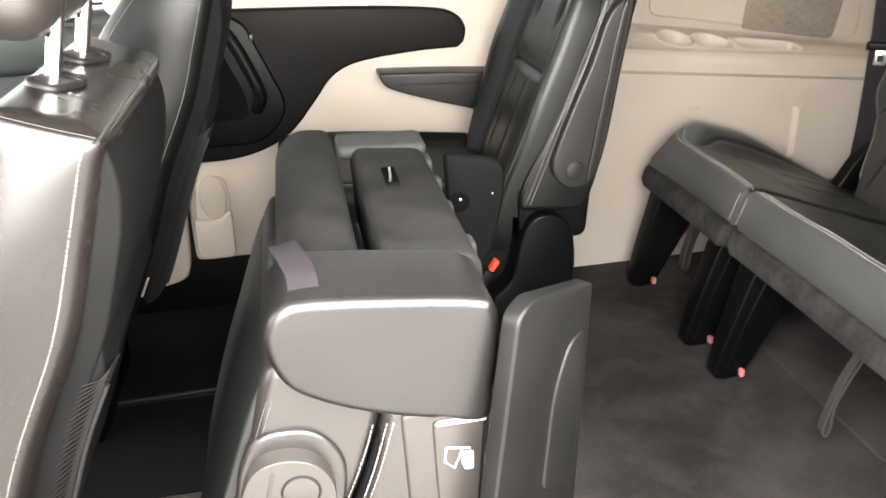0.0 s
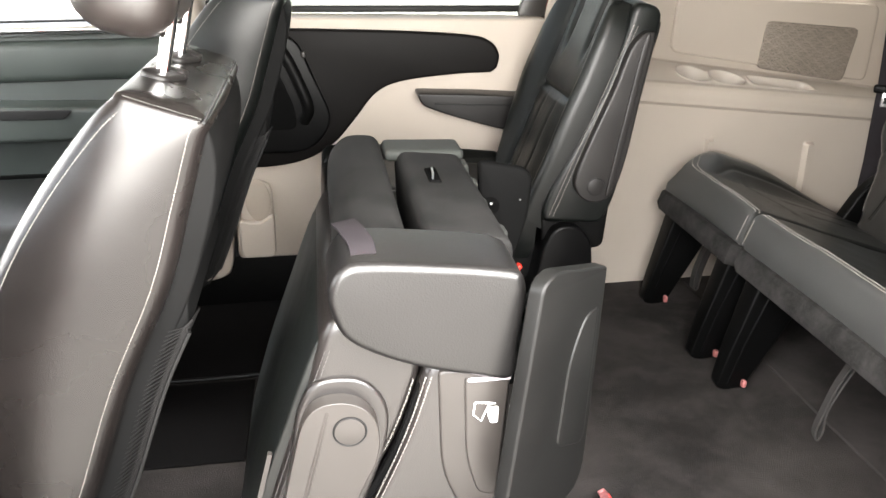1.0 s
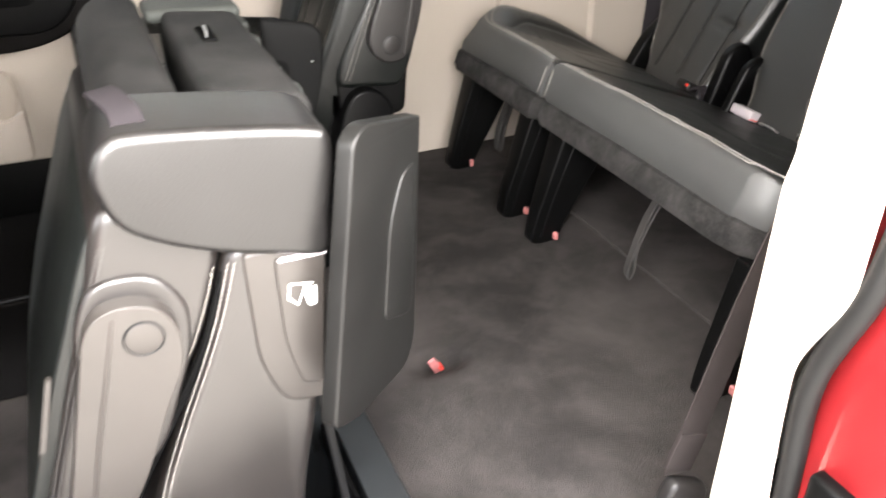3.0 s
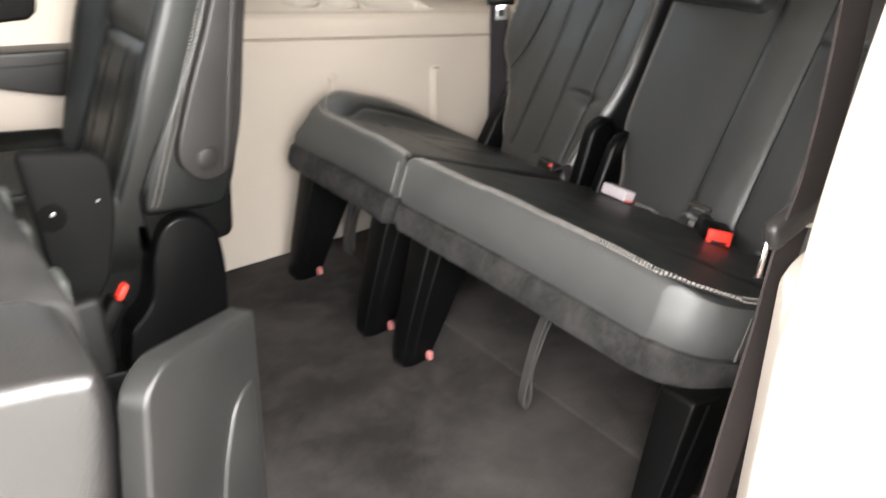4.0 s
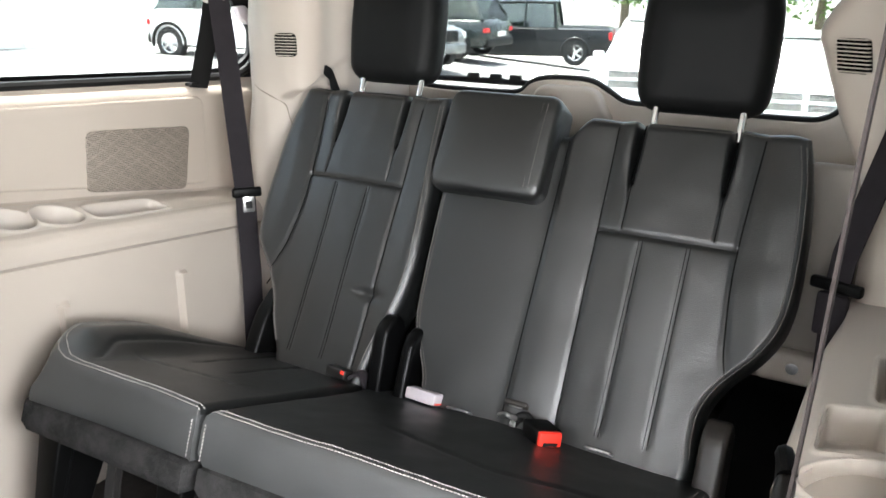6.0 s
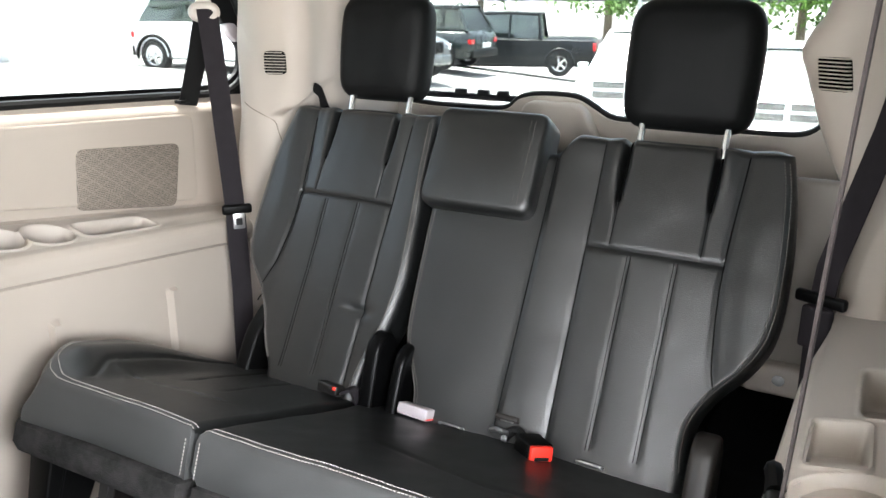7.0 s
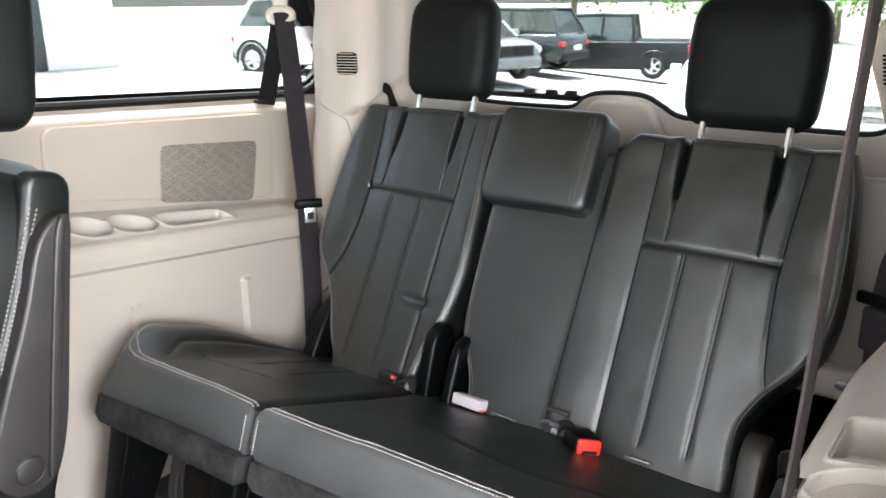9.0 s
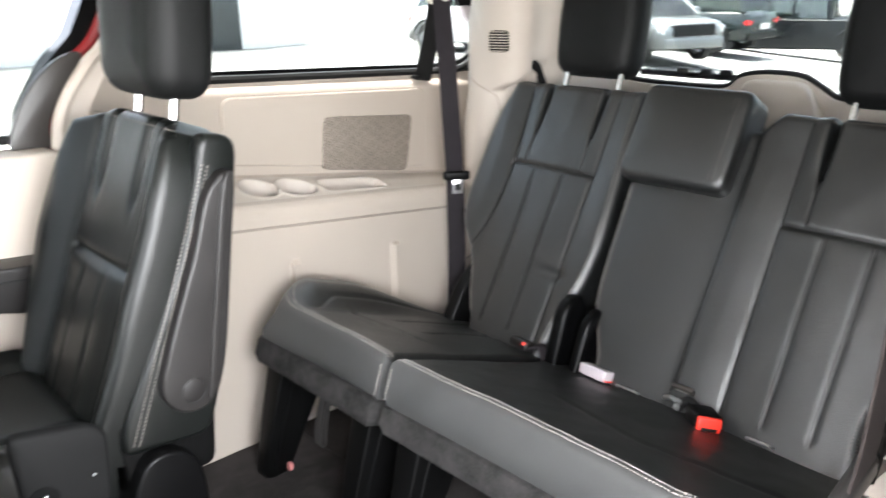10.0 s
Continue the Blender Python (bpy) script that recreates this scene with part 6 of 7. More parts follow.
    part("latch", tube([(0.163, -0.165, 0.654), (0.166, -0.145, 0.657), (0.168, -0.115, 0.657)], 0.0018, 8), STEEL, t, "small steel latch")
    part("latch_slot", rbox(0.157, 0.176, -0.172, -0.100, 0.646, 0.6545, 0.003), HOLE_SHADE, t)
    part("tab_strap", ribbon(spline([(0.018, -0.372, 0.669), (0.026, -0.41, 0.674), (0.036, -0.455, 0.673), (0.038, -0.480, 0.667)], 6, False), (1, 0.3, 0.1), 0.030, 0.0018), BELT, t, "grey strap tab")
    part("end_flap", rbox(0.075, 0.215, 0.000, 0.082, 0.640, 0.662, 0.010, 4, m=Matrix.Rotation(0.04, 4, "Y")), FOAM, t, "grey green fabric end flap")
    for y0, y1, z in ((-0.345, -0.310, 0.622), (-0.04, 0.005, 0.628), (-0.205, -0.180, 0.618), (-0.12, -0.095, 0.625)):
        part("torn_foam", rbox(0.226, 0.243, y0, y1, z - 0.022, z + 0.010, 0.007), FOAM, t, "torn grey foam edge")
    part("front_panel", slab(spline([(-0.155, 0.14, 0), (-0.168, 0.16, 0), (-0.125, 0.30, 0), (-0.075, 0.43, 0), (-0.028, 0.545, 0), (-0.008, 0.56, 0), (-0.005, 0.53, 0), (-0.06, 0.40, 0), (-0.11, 0.26, 0)], 4), "y", Y0 + 0.012, Y1 - 0.01, 0.004), VINYL, t)
    part("side_trim", ribbon([(-0.092, Y0 + 0.012, 0.40), (-0.118, Y0 + 0.008, 0.31)], (0, 1, 0), 0.008, 0.003), GREYPLASTIC, t)
    part("inner_bracket", slab(roundpoly([(0.285, 0.40), (0.275, 0.618), (0.362, 0.600), (0.378, 0.585), (0.376, 0.52), (0.352, 0.43), (0.33, 0.40)], [0.02, 0.015, 0.012, 0.015, 0.03, 0.03, 0.02]), "y", 0.045, 0.066, 0.008, 3), MATTE, t, "black vinyl covered inner bracket")
    part("bracket_arm", rbox(0.22, 0.33, 0.02, 0.050, 0.30, 0.42, 0.01), SEAL, t)
    part("bracket_screw", disc((0.30, 0.044, 0.535), (0, -1, 0), 0.003, 0.003, 10), STEEL, t)
    part("bracket_screw", disc((0.355, 0.044, 0.540), (0, -1, 0), 0.0018, 0.003, 10), STEEL, t)
    part("bracket_hole", disc((0.298, 0.0445, 0.53), (0, -1, 0), 0.018, 0.001, 18), HOLE_SHADE, t)
    for y in (-0.43, -0.22):
        part("hinge_arm", rbox(-0.006, 0.006, y - 0.006, y + 0.006, -0.16, 0.24, 0.003, m=Matrix.Translation((0.222, 0, 0.10)) @ Matrix.Rotation(radians(-6), 4, "Y")), SEAL, t)
    for z, y in ((0.52, -0.495), (0.46, -0.49), (0.56, -0.49)):
        part("clip", rbox(0.230, 0.246, y, y + 0.02, z, z + 0.022, 0.003), PLASTIC, t)
    # the panel that hangs beside the folded seat
    a = Vector((0.78, 0.62, 0)).normalized()
    nrm = Vector((0.62, -0.78, 0)).normalized()
    m = Matrix(((a.x, -nrm.x, 0, 0.238), (a.y, -nrm.y, 0, -0.537), (0, 0, 1, 0), (0, 0, 0, 1)))
    outl = roundpoly([(-0.074, 0.318), (-0.030, 0.30), (0.085, 0.300), (0.106, 0.33), (0.131, 0.622), (0.020, 0.650), (-0.004, 0.64)], [0.012, 0.03, 0.05, 0.04, 0.004, 0.02, 0.012])
    lid = part("hinged_panel", slab(outl, "y", -0.006, 0.016, 0.006, 4, m=m), PLASTIC_SATIN, t, "satin black hinged cover panel")
    emb = roundpoly([(0.035, 0.40), (0.098, 0.375), (0.114, 0.575), (0.085, 0.57), (0.055, 0.52)], [0.015, 0.02, 0.01, 0.03, 0.03])
    part("embossing", slab(emb, "y", -0.0085, 0.0, 0.003, 3, m=m), PLASTIC_SATIN, lid)


PLASTIC_SATIN = material("satin_black_plastic", (0.0058, 0.0058, 0.0056), 0.36, spec=0.18, vary=0.12, vscale=9, grain=1100, bump=0.2, depth=0.0003)
build_folded_seat()


# ---- floor latches ----
def floor_latch(x, y, lean):
    t = thing("floor_latch", "faded red plastic floor latch standing in a carpet hollow", "latch", (x, y, -0.02), group="floor latches")
    m = Matrix.Translation((x, y, -0.02)) @ Matrix.Rotation(lean - 0.25, 4, "Y") @ Matrix.Rotation(0.45, 4, "X")
    part("tab", loft([[m @ Vector((a * w, b * w, z)) for a, b in ((-0.0085, -0.0045), (0.0085, -0.0045), (0.0085, 0.0045), (-0.0085, 0.0045))] for z, w in ((-0.004, 1.05), (0.03, 1.0), (0.055, 0.85), (0.060, 0.6))]), PINK, t)
    part("base", rbox(0.002, 0.0098, -0.0055, 0.0055, -0.006, 0.022, 0.002, m=m), RED, t, "bright red foot")


floor_latch(0.500, -0.147, -0.25)
floor_latch(0.497, -0.544, -0.25)


# ---- front seats ----
FRONT_EDGE = [(-0.590, 0.18), (-0.572, 0.26), (-0.478, 0.46), (-0.422, 0.58), (-0.368, 0.68), (-0.323, 0.745), (-0.286, 0.790), (-0.250, 0.829), (-0.226, 0.849)]
REAR_EDGE = [(-0.430, 0.12), (-0.372, 0.23), (-0.314, 0.351), (-0.256, 0.496), (-0.194, 0.620), (-0.160, 0.715), (-0.143, 0.765), (-0.132, 0.797), (-0.125, 0.812)]


def offset(line, d):
    """A line in x and z moved sideways, rearwards for d above nought."""
    out = []
    for i, p in enumerate(line):
        a, b = line[max(i - 1, 0)], line[min(i + 1, len(line) - 1)]
        t = (b - a).normalized()
        out.append(Vector((p.x + t.y * d, p.y - t.x * d, 0)))
    return out


def side_lean(p, q):
    """The bolster leans in towards its top."""
    return 0.034 * smooth(0.40, 0.80, (p.y + q.y) / 2) - 0.010


def swell_at(i, n):
    return math.sin(math.pi * (0.18 + 0.78 * i / (n - 1))) ** 0.8


def padded_back(front, rear, y0, y1, rf, rr, bulge):
    """A seat back: rounded cross-sections from foot to top, its near side swelling, closed by a flat padded cap."""
    def ring(p, q, inset, lift, swell):
        d = (q - p).length
        e = (q - p) / d
        up = Vector((-e.y, e.x, 0))
        cs = [((inset, y0 + inset), rf), ((d - inset, y0 + inset), rr), ((d - inset, y1 - inset), rr), ((inset, y1 - inset), rf)]
        flat = []
        for k in range(4):
            (c, r), a, b = cs[k], Vector(cs[k - 1][0]), Vector(cs[(k + 1) % 4][0])
            c, r = Vector(c), max(r - inset, 0.004)
            s, t = c + (a - c).normalized() * r, c + (b - c).normalized() * r
            flat += [(1 - w) ** 2 * s + 2 * w * (1 - w) * c + w * w * t for w in (0, 0.2, 0.4, 0.6, 0.8, 1.0)]
            nxt, nr = Vector(cs[(k + 1) % 4][0]), max(cs[(k + 1) % 4][1] - inset, 0.004)
            end = nxt + (c - nxt).normalized() * nr
            flat += [t + (end - t) * w / 9 for w in range(1, 9)]
        out = []
        for v in flat:
            u = min(max(v.x / d, 0.0), 1.0)
            y = v.y + side_lean(p, q) * smooth(y0 + 0.08, y0, v.y) - bulge * swell * (1 - (2 * u - 1) ** 2) * smooth(y0 + 0.05, y0, v.y)
            x = v.x + (0.008 * swell * (1 - ((v.y - (y0 + y1) / 2) / (y1 - y0) * 2) ** 2) if u > 0.7 else 0.0)
            out.append((p.x + e.x * x + up.x * lift, y, p.y + e.y * x + up.y * lift))
        return out
    n = len(front)
    rings = [ring(p, q, 0.0, 0.0, swell_at(i, n)) for i, (p, q) in enumerate(zip(front, rear))]
    p, q = front[-1], rear[-1]
    rings += [ring(p, q, a, b, c) for a, b, c in ((0.001, 0.004, 0.19), (0.004, 0.008, 0.18), (0.010, 0.012, 0.15), (0.018, 0.0145, 0.10), (0.030, 0.0158, 0.04), (0.038, 0.016, 0.0))]
    return loft(rings)


def front_seat(dx, dz, y0, y1, label, leather):
    yc = (y0 + y1) / 2
    t = thing("front_seat", label, "car seat", (-0.5 + dx, yc, 0), group="front seats")
    front = spline([(x + dx, z + dz, 0) for x, z in FRONT_EDGE], 5, False)
    rear = spline([(x + dx, z + dz, 0) for x, z in REAR_EDGE], 5, False)
    part("backrest", padded_back(front, rear, y0, y1, 0.018, 0.020, 0.018), leather, t)
    n = len(front)
    for line, inset in ((offset(rear, -0.018), 0.018), (offset(front, 0.015), 0.015)):
        sewn = []
        for i in range(6, n):
            u = inset / (rear[i] - front[i]).length
            swell = swell_at(i, n)
            sewn.append(Vector((line[i].x, y0 + side_lean(front[i], rear[i]) - 0.0008 - 0.018 * swell * (1 - (2 * u - 1) ** 2), line[i].y)))
        stitches("stitching", sewn, [Vector((0, -1, 0))] * len(sewn), t, 0.0050, 0.0034, THREAD, 1.15)
    p, q = front[-1], rear[-1]
    e = (q - p).normalized()
    up = Vector((-e.y, 0, e.x))
    long = (q - p).length
    cap = [Vector((p.x + e.x * u, y0 + 0.0045 + side_lean(p, q) - 0.018 * 0.18 * (1 - (2 * u / long - 1) ** 2), p.y + e.y * u)) + up * 0.0085 for u in np.linspace(0.012, long - 0.012, 14)]
    stitches("stitching", cap, [Vector((0, -0.7, 0.7))] * len(cap), t, 0.0045, 0.0033, SEAM_GREY)
    cap = [Vector((q.x - e.x * 0.0065, y, q.y - e.y * 0.0065)) + up * 0.0105 for y in np.linspace(y0 + 0.015, y1 - 0.015, 24)]
    stitches("stitching", cap, [Vector((0.7, 0, 0.7))] * len(cap), t, mat=SEAM_GREY)
    part("top_seam", tube([v + up * -0.002 for v in cap], 0.0022, 6), SEAL, t)
    bow = [offset(rear, 0.026 * smooth(43.5, 24, i) - 0.006 * smooth(30, 43, i))[i] for i in range(8, len(rear) - 1)]
    shell = bow + list(reversed(offset(rear, -0.014)[8:len(rear) - 2]))
    part("back_shell", slab([(v.x, v.y) for v in shell], "y", y0 + 0.036, y1 - 0.036, 0.006, 3), MATTE, t, "matte black rear shell")
    base, deep = offset(rear, 0.022), offset(rear, 0.042)
    lo, hi = 6, 20
    pocket = [base[lo]] + deep[lo + 2:hi - 1] + [base[hi]] + list(reversed(offset(rear, 0.010)[lo:hi]))
    pk = part("map_pocket", slab([(v.x, v.y) for v in pocket], "y", y0 + 0.040, y1 - 0.040, 0.008, 3), MATTE, t, "black net map pocket")
    for k in range(46):
        w = lo + (hi - lo - 2.2) * k / 45
        i, f = int(w), w - int(w)
        a = base[i].lerp(base[i + 1], f)
        j = min(w + 1.6, hi - 1.3)
        b = deep[int(j)].lerp(deep[int(j) + 1], j - int(j))
        m = (a + b) / 2
        part("net_cord", tube([(a.x - 0.004, y0 + 0.036, a.y), (m.x, y0 + 0.0365, m.y - 0.003), (b.x - 0.003, y0 + 0.0385, b.y), (b.x + 0.002, y0 + 0.07, b.y)], 0.0011, 5), NETCORD, pk)
    part("pocket_hem", tube([(v.x, y0 + 0.040, v.y) for v in deep[lo + 2:hi - 1]], 0.0035, 6), SEAL, pk)
    part("cushion", rbox(-1.02 + dx, -0.46 + dx, y0, y1, 0.20 + dz, 0.40 + dz, 0.06, 5), leather, t)
    part("base", rbox(-0.95 + dx, -0.48 + dx, y0 + 0.04, y1 - 0.04, 0.0, 0.22 + dz, 0.02), PLASTIC, t)
    part("recliner_knuckle", disc((-0.475 + dx, y0 + 0.002, 0.13 + dz), (0, -1, 0), 0.062, 0.022, 28, 0.012), GLOSSBLACK, t)
    part("side_cover", slab(roundpoly([(-0.95 + dx, 0.10 + dz), (-0.44 + dx, 0.07 + dz), (-0.43 + dx, 0.17 + dz), (-0.52 + dx, 0.21 + dz), (-0.95 + dx, 0.22 + dz)], 0.03), "y", y0 - 0.012, y0 + 0.03, 0.01), PLASTIC, t)
    headrest(t, (-0.292 + dx, yc, 0.918 + dz), 0.22, 0.275, 0.20, LEATHER_BROWN, 0.125, 0.058)
    for y in (yc - 0.068, yc + 0.068):
        part("post", tube([(-0.192 + dx, y, 0.842 + dz), (-0.160 + dx, y, 0.965 + dz)], 0.0085, 12), CHROME, t, "chrome headrest post")
        m = Matrix.Translation((-0.190 + dx, y, 0.847 + dz)) @ Matrix.Rotation(radians(18), 4, "Y") @ Matrix.Rotation(radians(70), 4, "Z")
        part("post_collar", slab(roundpoly([(-0.032, -0.019), (0.032, -0.019), (0.032, 0.019), (-0.032, 0.019)], 0.017), "z", 0.0, 0.011, 0.004, 3, m=m), RECLINER, t)
        part("collar_button", rbox(0.018, 0.036, -0.016, 0.016, 0.002, 0.014, 0.004, m=m), RECLINER, t)
    return t


NETCORD = material("grey_net_cord", (0.0045, 0.0043, 0.0042), 0.6, spec=0.15, vary=0.1, bump=0.0)
LEATHER_BROWN = material("dark_brown_leather", (0.014, 0.0112, 0.0102), 0.42, vary=0.15, vscale=8, grain=620, bump=0.12, depth=0.0005, kind="cell")
front_seat(0.0, 0.0, -0.462, -0.03, "charcoal leather driver seat with pale stitching and raised headrest", LEATHER_DRIVER_SHADED)
front_seat(0.068, 0.07, 0.205, 0.63, "black leather passenger seat beyond the driver seat", LEATHER_SIDE)


# ---- outside: ground, parked cars, building, trees ----
GROUND = -0.48


def ground_z(x, y):
    """The lot falls away gently behind the van and towards its door side."""
    fall = 0.083 * min(max(13.0 - y, 0.0), 14.0) + 0.043 * min(max(0.0, x - 13.0), 14.0) + 0.06 * min(max(0.0, x - 22.0), 5.0)
    return GROUND - fall * smooth(4.0, 12.0, x)


def build_ground():
    bm = bmesh.new()
    def f(u, v):
        a, r = 2 * math.pi * u, 0.5 + 400 * v ** 3
        return (r * math.cos(a), r * math.sin(a), ground_z(r * math.cos(a), r * math.sin(a)) + 0.02 * noise.noise((r * math.cos(a) * 0.15, r * math.sin(a) * 0.15, 0)) * min(1, r / 6))
    sheet(f, 96, 80, bm)
    structure("ground", bm, ASPHALT, "sunlit asphalt parking lot", "ground")


def car(kind, paint, label, place, heading, length=4.7, width=1.85, height=1.70, rear=0.31):
    """A parked vehicle: its body is drawn through cross-sections from tail to nose (local x ahead)."""
    t = thing(kind, label, "car")
    t.matrix_basis = Matrix.Translation((place[0], place[1], ground_z(*place))) @ Matrix.Rotation(heading, 4, "Z")
    pickup = kind == "pickup_truck"
    L, W, H = length, width / 2, height
    belt = 0.62 * H if not pickup else 0.60 * H

    def section(x, w, z0, z1, k=0.88):
        return [(x, -w, z0 + 0.05), (x, -w * 0.9, z0), (x, w * 0.9, z0), (x, w, z0 + 0.05), (x, w, (z0 + z1) / 2), (x, w * 0.97, z1 - 0.06), (x, w * k, z1), (x, -w * k, z1), (x, -w * 0.97, z1 - 0.06), (x, -w, (z0 + z1) / 2)]
    hood = 0.66 * H if pickup else 0.58 * H
    st = [section(-L / 2, W * 0.86, 0.42, belt * 0.9), section(-L / 2 + 0.12, W * 0.96, 0.32, belt), section(-L * 0.25, W, 0.28, belt), section(L * 0.15, W, 0.26, belt), section(L * 0.24, W, 0.27, belt * 0.99), section(L * 0.40, W * 0.97, 0.30, hood), section(L / 2 - 0.10, W * 0.92, 0.32, hood * 0.93), section(L / 2, W * 0.80, 0.42, hood * 0.82)]
    part("body", loft(st), paint, t, local=True, sharp=50)
    if pickup:
        top = [(-0.205 * L, 0.92, 0.0), (-0.185 * L, 0.82, 0.97), (-0.02 * L, 0.82, 1.0), (0.13 * L, 0.80, 0.97), (0.27 * L, 0.92, 0.0)]
    else:
        top = [(-L * 0.47, 0.90, 0.0), (-L * 0.40, 0.76, 0.94), (-L * 0.05, 0.80, 1.0), (L * 0.12, 0.78, 0.96), (L * 0.28, 0.90, 0.0)]
    rings = [[(x, -W * k, belt - 0.02), (x, -W * (k - 0.13 * h), belt + (H - belt) * h), (x, W * (k - 0.13 * h), belt + (H - belt) * h), (x, W * k, belt - 0.02)] for x, k, h in top]
    part("cabin_glass", loft(rings), CARGLASS, t, "dark tinted windows", local=True)
    rx = [p for p in top if p[2] > 0.5]
    part("roof", rbox(rx[0][0] - 0.05, rx[-1][0] + 0.05, -W * 0.70, W * 0.70, H - 0.035, H + 0.03, 0.03), paint, t, local=True)
    for s in (-1, 1):
        for i in range(len(top) - 1):
            (xa, ka, ha), (xb, kb, hb) = top[i], top[i + 1]
            if ha != hb:
                part("pillar", tube([(xa, s * W * (ka - 0.125 * ha), belt + (H - belt) * ha - 0.01), (xb, s * W * (kb - 0.125 * hb), belt + (H - belt) * hb - 0.01)], 0.05, 8), paint, t, local=True)
        xm = (rx[0][0] + rx[-1][0]) / 2
        part("pillar", tube([(xm, s * W * 0.91, belt - 0.02), (xm - 0.03, s * W * 0.70, H - 0.02)], 0.04, 8), paint, t, local=True)
        part("door_handle", rbox(xm - 0.35, xm - 0.15, s * W - 0.02, s * W + 0.02, belt - 0.20, belt - 0.16, 0.01), paint, t, local=True)
        part("mirror", rbox(L * 0.20, L * 0.20 + 0.14, min(s * W, s * (W + 0.2)), max(s * W, s * (W + 0.2)), belt + 0.0, belt + 0.16, 0.04), paint, t, local=True)
        part("tail_lamp", rbox(-L / 2 - 0.01, -L / 2 + 0.16, min(s * W * 0.66, s * W * 0.93), max(s * W * 0.66, s * W * 0.93), belt * 0.68, belt * (0.9 if pickup else 0.80), 0.02), LENSRED, t, local=True)
        part("headlamp", rbox(L / 2 - 0.22, L / 2 - 0.03, min(s * W * 0.50, s * W * 0.92), max(s * W * 0.50, s * W * 0.92), hood * 0.70, hood * 0.86, 0.03), LENS, t, local=True)
        for x in (-rear * L, 0.32 * L):
            wr = 0.40 if pickup else 0.36
            wheel_at(t, x, s * (W - 0.11), wr)
            part("wheel_arch", tube([(x + (wr + 0.07) * math.cos(a), s * (W + 0.002), wr + (wr + 0.07) * math.sin(a)) for a in np.linspace(-0.2, math.pi + 0.2, 16)], 0.035, 6), SEAL if not pickup else paint, t, local=True)
    part("bumper", rbox(-L / 2 - 0.06, -L / 2 + 0.1, -W * 0.88, W * 0.88, 0.34, 0.56, 0.04), CHROME if pickup else SEAL, t, local=True)
    fb = part("front_bumper", rbox(L / 2 - 0.12, L / 2 + 0.05, -W * 0.86, W * 0.86, 0.34, 0.58 if not pickup else 0.66, 0.05), paint if not pickup else CHROME, t, local=True)
    part("plate", rbox(-L / 2 - 0.075, -L / 2 - 0.055, -0.26, 0.26, 0.60, 0.74, 0.004), WHITE, t, local=True)
    g = part("grille", rbox(L / 2 - 0.06, L / 2 + 0.02, -W * 0.62, W * 0.62, 0.70 * (hood / 1.1), hood * 0.90, 0.03), paint if pickup else SEAL, t, local=True)
    if pickup:
        part("bed_well", rbox(-L / 2 + 0.16, -0.22 * L, -W * 0.80, W * 0.80, belt - 0.02, belt + 0.012, 0.0), SEAL, t, local=True)
        zc = (0.70 * (hood / 1.1) + hood * 0.90) / 2
        for y0, y1 in ((-W * 0.58, -0.05), (0.05, W * 0.58)):
            for z0, z1 in ((0.70 * (hood / 1.1) + 0.02, zc - 0.03), (zc + 0.03, hood * 0.90 - 0.02)):
                op = part("grille_opening", rbox(L / 2 + 0.017, L / 2 + 0.024, y0, y1, z0, z1, 0.003), CHROME, g, "bright mesh grille", local=True)
                holes = bmesh.new()
                ny, nz = 11, 5
                for a in range(ny):
                    for b in range(nz):
                        yy = y0 + (y1 - y0) * (a + 0.5 + 0.25 * (b % 2 * 2 - 1)) / ny
                        zz = z0 + (z1 - z0) * (b + 0.5) / nz
                        rbox(L / 2 + 0.0235, L / 2 + 0.0265, yy - 0.016, yy + 0.016, zz - 0.012, zz + 0.012, 0, bm=holes)
                part("mesh_holes", holes, HOLE_SHADE, g, local=True, kind="stuff")
    return t


def wheel_at(t, x, y, r):
    return wheel(t, r, 0.22, Matrix.Translation((x, y, r)))


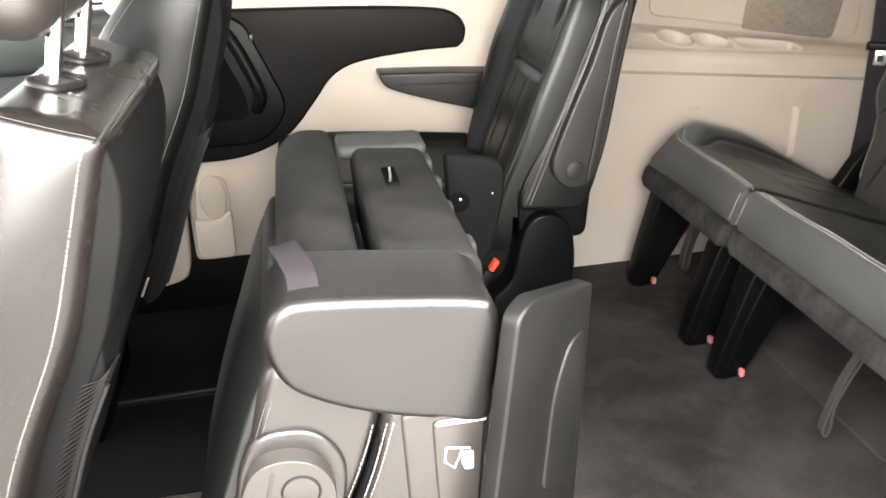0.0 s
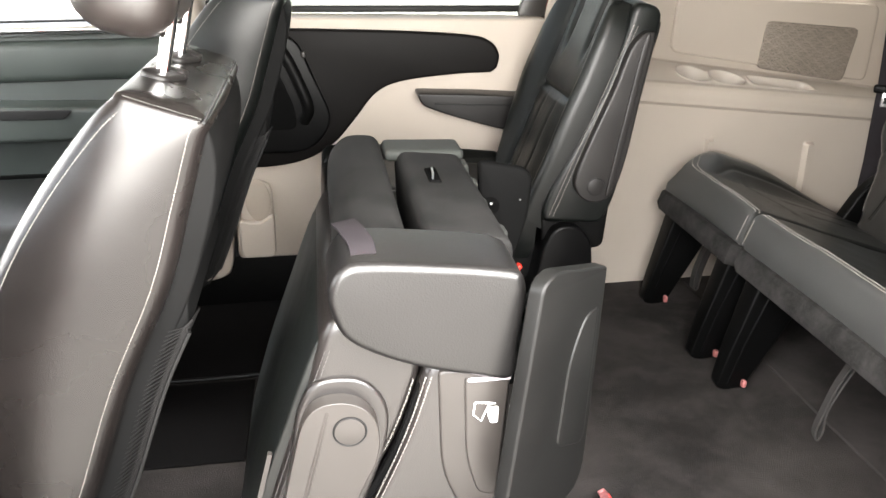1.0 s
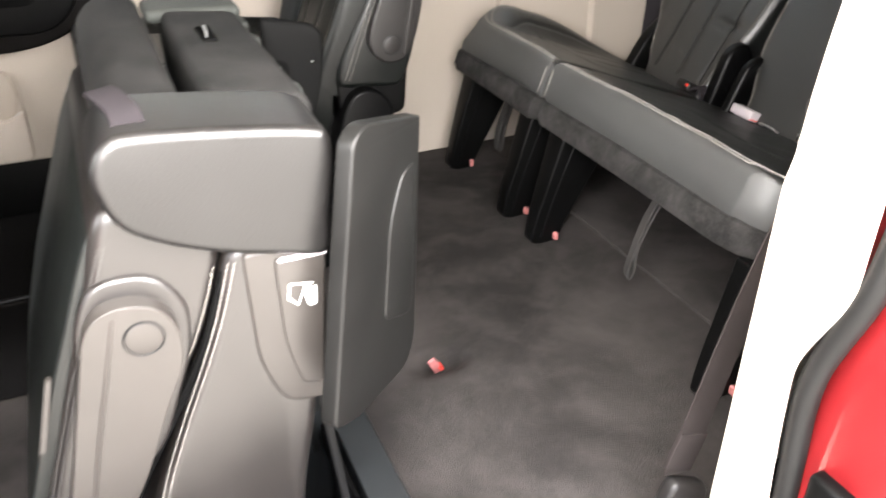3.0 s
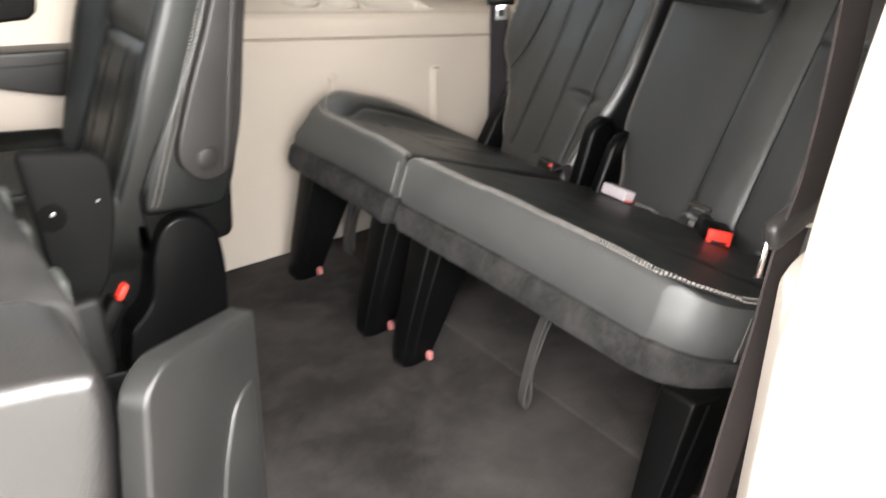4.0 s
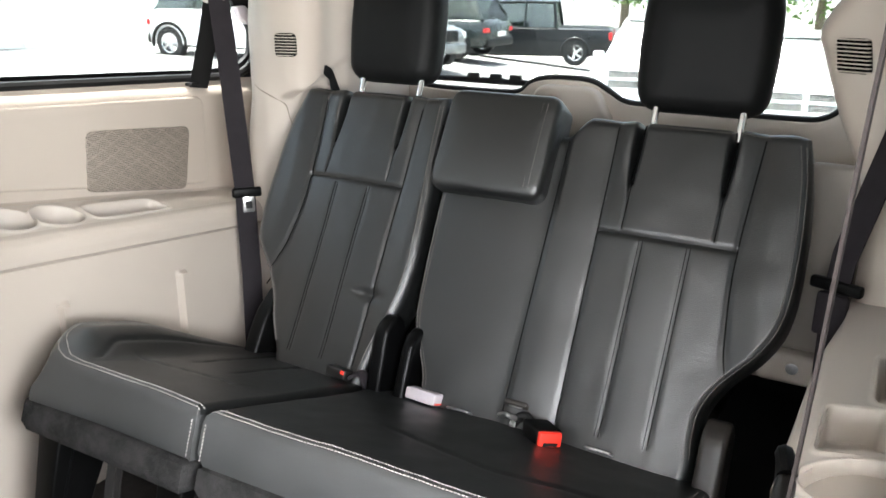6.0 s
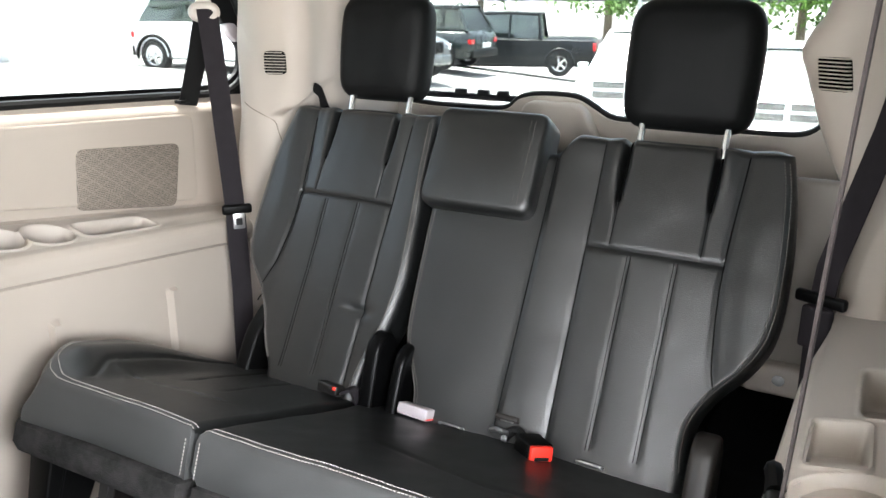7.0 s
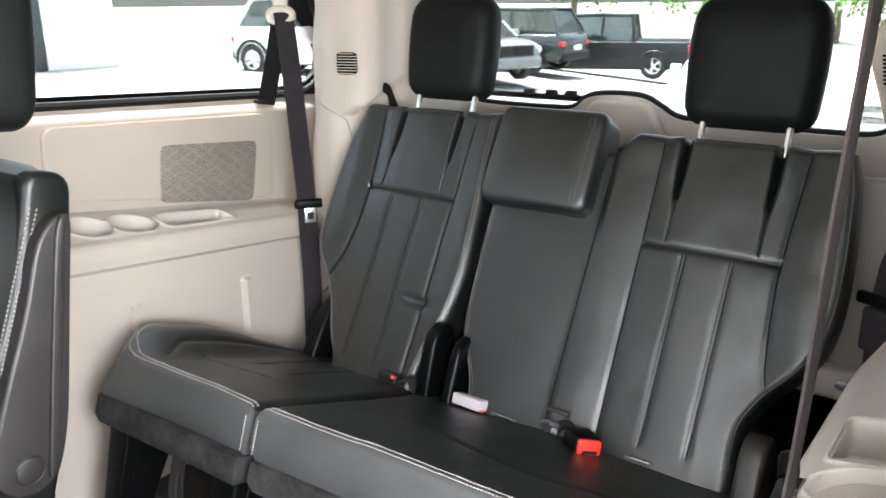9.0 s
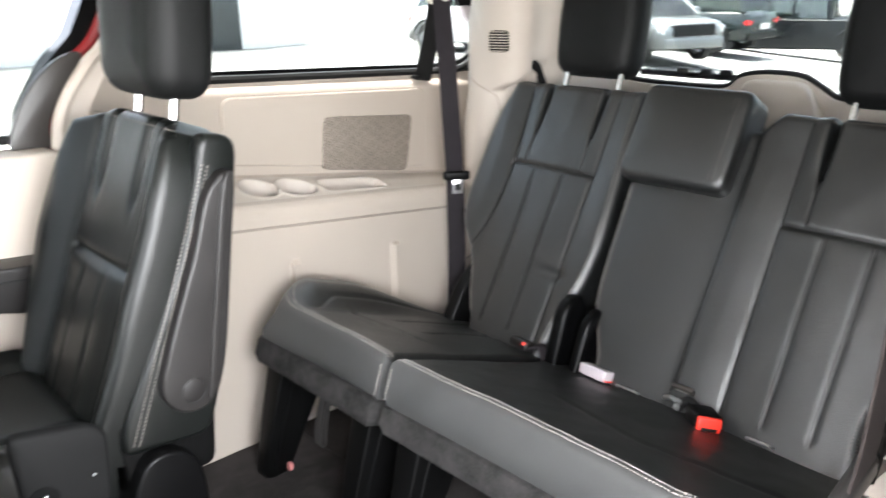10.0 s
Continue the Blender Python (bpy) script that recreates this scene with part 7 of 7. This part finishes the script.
def tree(x, y, h, seed):
    rnd = random.Random(seed)
    t = thing("tree", "broad leafy green tree beyond the parking lot", "tree", (x, y, ground_z(x, y)), group="trees at the lot")
    part("trunk", tube([(0, 0, 0), (0.1, 0.05, h * 0.25), (0.0, 0.1, h * 0.55), (0.1, 0.0, h * 0.85)], [0.28, 0.22, 0.14, 0.04], 8), BARK, t, local=True)
    for k in range(7):
        a, z = rnd.uniform(0, 6.28), h * rnd.uniform(0.3, 0.6)
        e = Vector((math.cos(a), math.sin(a), 0.7)) * h * rnd.uniform(0.2, 0.34)
        part("limb", tube([(0, 0, z), Vector((0, 0, z)) + e * 0.5, Vector((0, 0, z + 0.2)) + e], [0.09, 0.06, 0.02], 6), BARK, t, local=True)
    verts, faces = [], []
    clumps = [(Vector((rnd.gauss(0, h * 0.2), rnd.gauss(0, h * 0.2), h * rnd.uniform(0.20, 0.98))), h * rnd.uniform(0.07, 0.14)) for _ in range(42)]
    for c, r in clumps:
        for _ in range(95):
            d = Vector((rnd.gauss(0, 1), rnd.gauss(0, 1), rnd.gauss(0, 0.8)))
            p = c + d.normalized() * r * rnd.uniform(0.5, 1.1)
            a, b = Vector((rnd.gauss(0, 1), rnd.gauss(0, 1), rnd.gauss(0, 1))).normalized(), Vector((rnd.gauss(0, 1), rnd.gauss(0, 1), rnd.gauss(0, 1))).normalized()
            s = rnd.uniform(0.10, 0.22)
            k = len(verts)
            verts += [p + a * s, p + b * s * 0.6, p - a * s, p - b * s * 0.6]
            faces.append((k, k + 1, k + 2, k + 3))
    me = bpy.data.meshes.new("crown")
    me.from_pydata(verts, [], faces)
    me.materials.append(LEAF)
    ob = tagged(new("crown", me), kind="stuff")
    ob.parent = t


def build_outside():
    build_ground()
    car("suv", WHITEPAINT, "white sport utility car parked side on", (14.46, 12.3), radians(-80), 4.8, 1.9, 1.75, 0.37)
    car("crossover", SILVERPAINT, "silver crossover car parked nose out", (17.5, 11.05), radians(-111), 4.5, 1.85, 1.65)
    car("suv", DARKPAINT, "dark green sport utility car parked tail out", (21.0, 11.9), radians(91.6), 4.7, 1.9, 1.70)
    car("pickup_truck", BLACKPAINT, "black pickup truck parked side on", (25.6, 10.9), radians(106), 5.9, 2.0, 1.95)
    car("pickup_truck", WHITEPAINT, "white pickup truck with a bright mesh grille facing the van", (16.75, 3.75), radians(188), 5.7, 2.0, 1.85)
    car("pickup_truck", WHITEPAINT, "white pickup truck with a bright mesh grille facing the van", (17.1, 1.15), radians(187), 5.7, 2.0, 1.85)
    b = thing("building", "white stucco building with a dark steel door across the lot", "building", (2.0, 18.0, GROUND))
    part("wall", rbox(-26, 12.5, 18.0, 26, GROUND - 0.05, 5.5, 0.02), STUCCO, b)
    part("roof_edge", rbox(-26.2, 12.7, 17.85, 26.2, 5.5, 5.8, 0.02), DARKDOOR, b)
    d = part("door", rbox(9.6, 10.6, 17.93, 18.02, GROUND, 1.75, 0.01), DARKDOOR, b, "dark steel door")
    part("door_frame", rbox(9.5, 10.7, 17.95, 18.01, GROUND, 1.85, 0.005), STUCCO, b)
    part("downpipe", tube([(8.1, 17.9, GROUND), (8.1, 17.9, 5.5)], 0.06, 8), LINE, b)
    part("bollard", tube([(8.9, 16.8, GROUND), (8.9, 16.8, 0.6)], 0.10, 10), LINE, b)
    for k, (x, y, h) in enumerate(((46, 14, 9), (50, 24, 10), (47, 4, 8.5), (52, -7, 9.5), (44, 33, 9), (55, 9, 11))):
        tree(x, y, h, 40 + k)
    lamp = thing("lamp_post", "slim grey lamp post at the edge of the lot", "lamp post", (33, 8.6, ground_z(33, 8.6)))
    part("pole", tube([(33, 8.6, ground_z(33, 8.6)), (33, 8.6, 6.5)], [0.10, 0.06], 10), STEEL, lamp)
    part("lamp_head", rbox(32.6, 33.4, 8.4, 8.8, 6.45, 6.6, 0.03), STEEL, lamp)


build_outside()
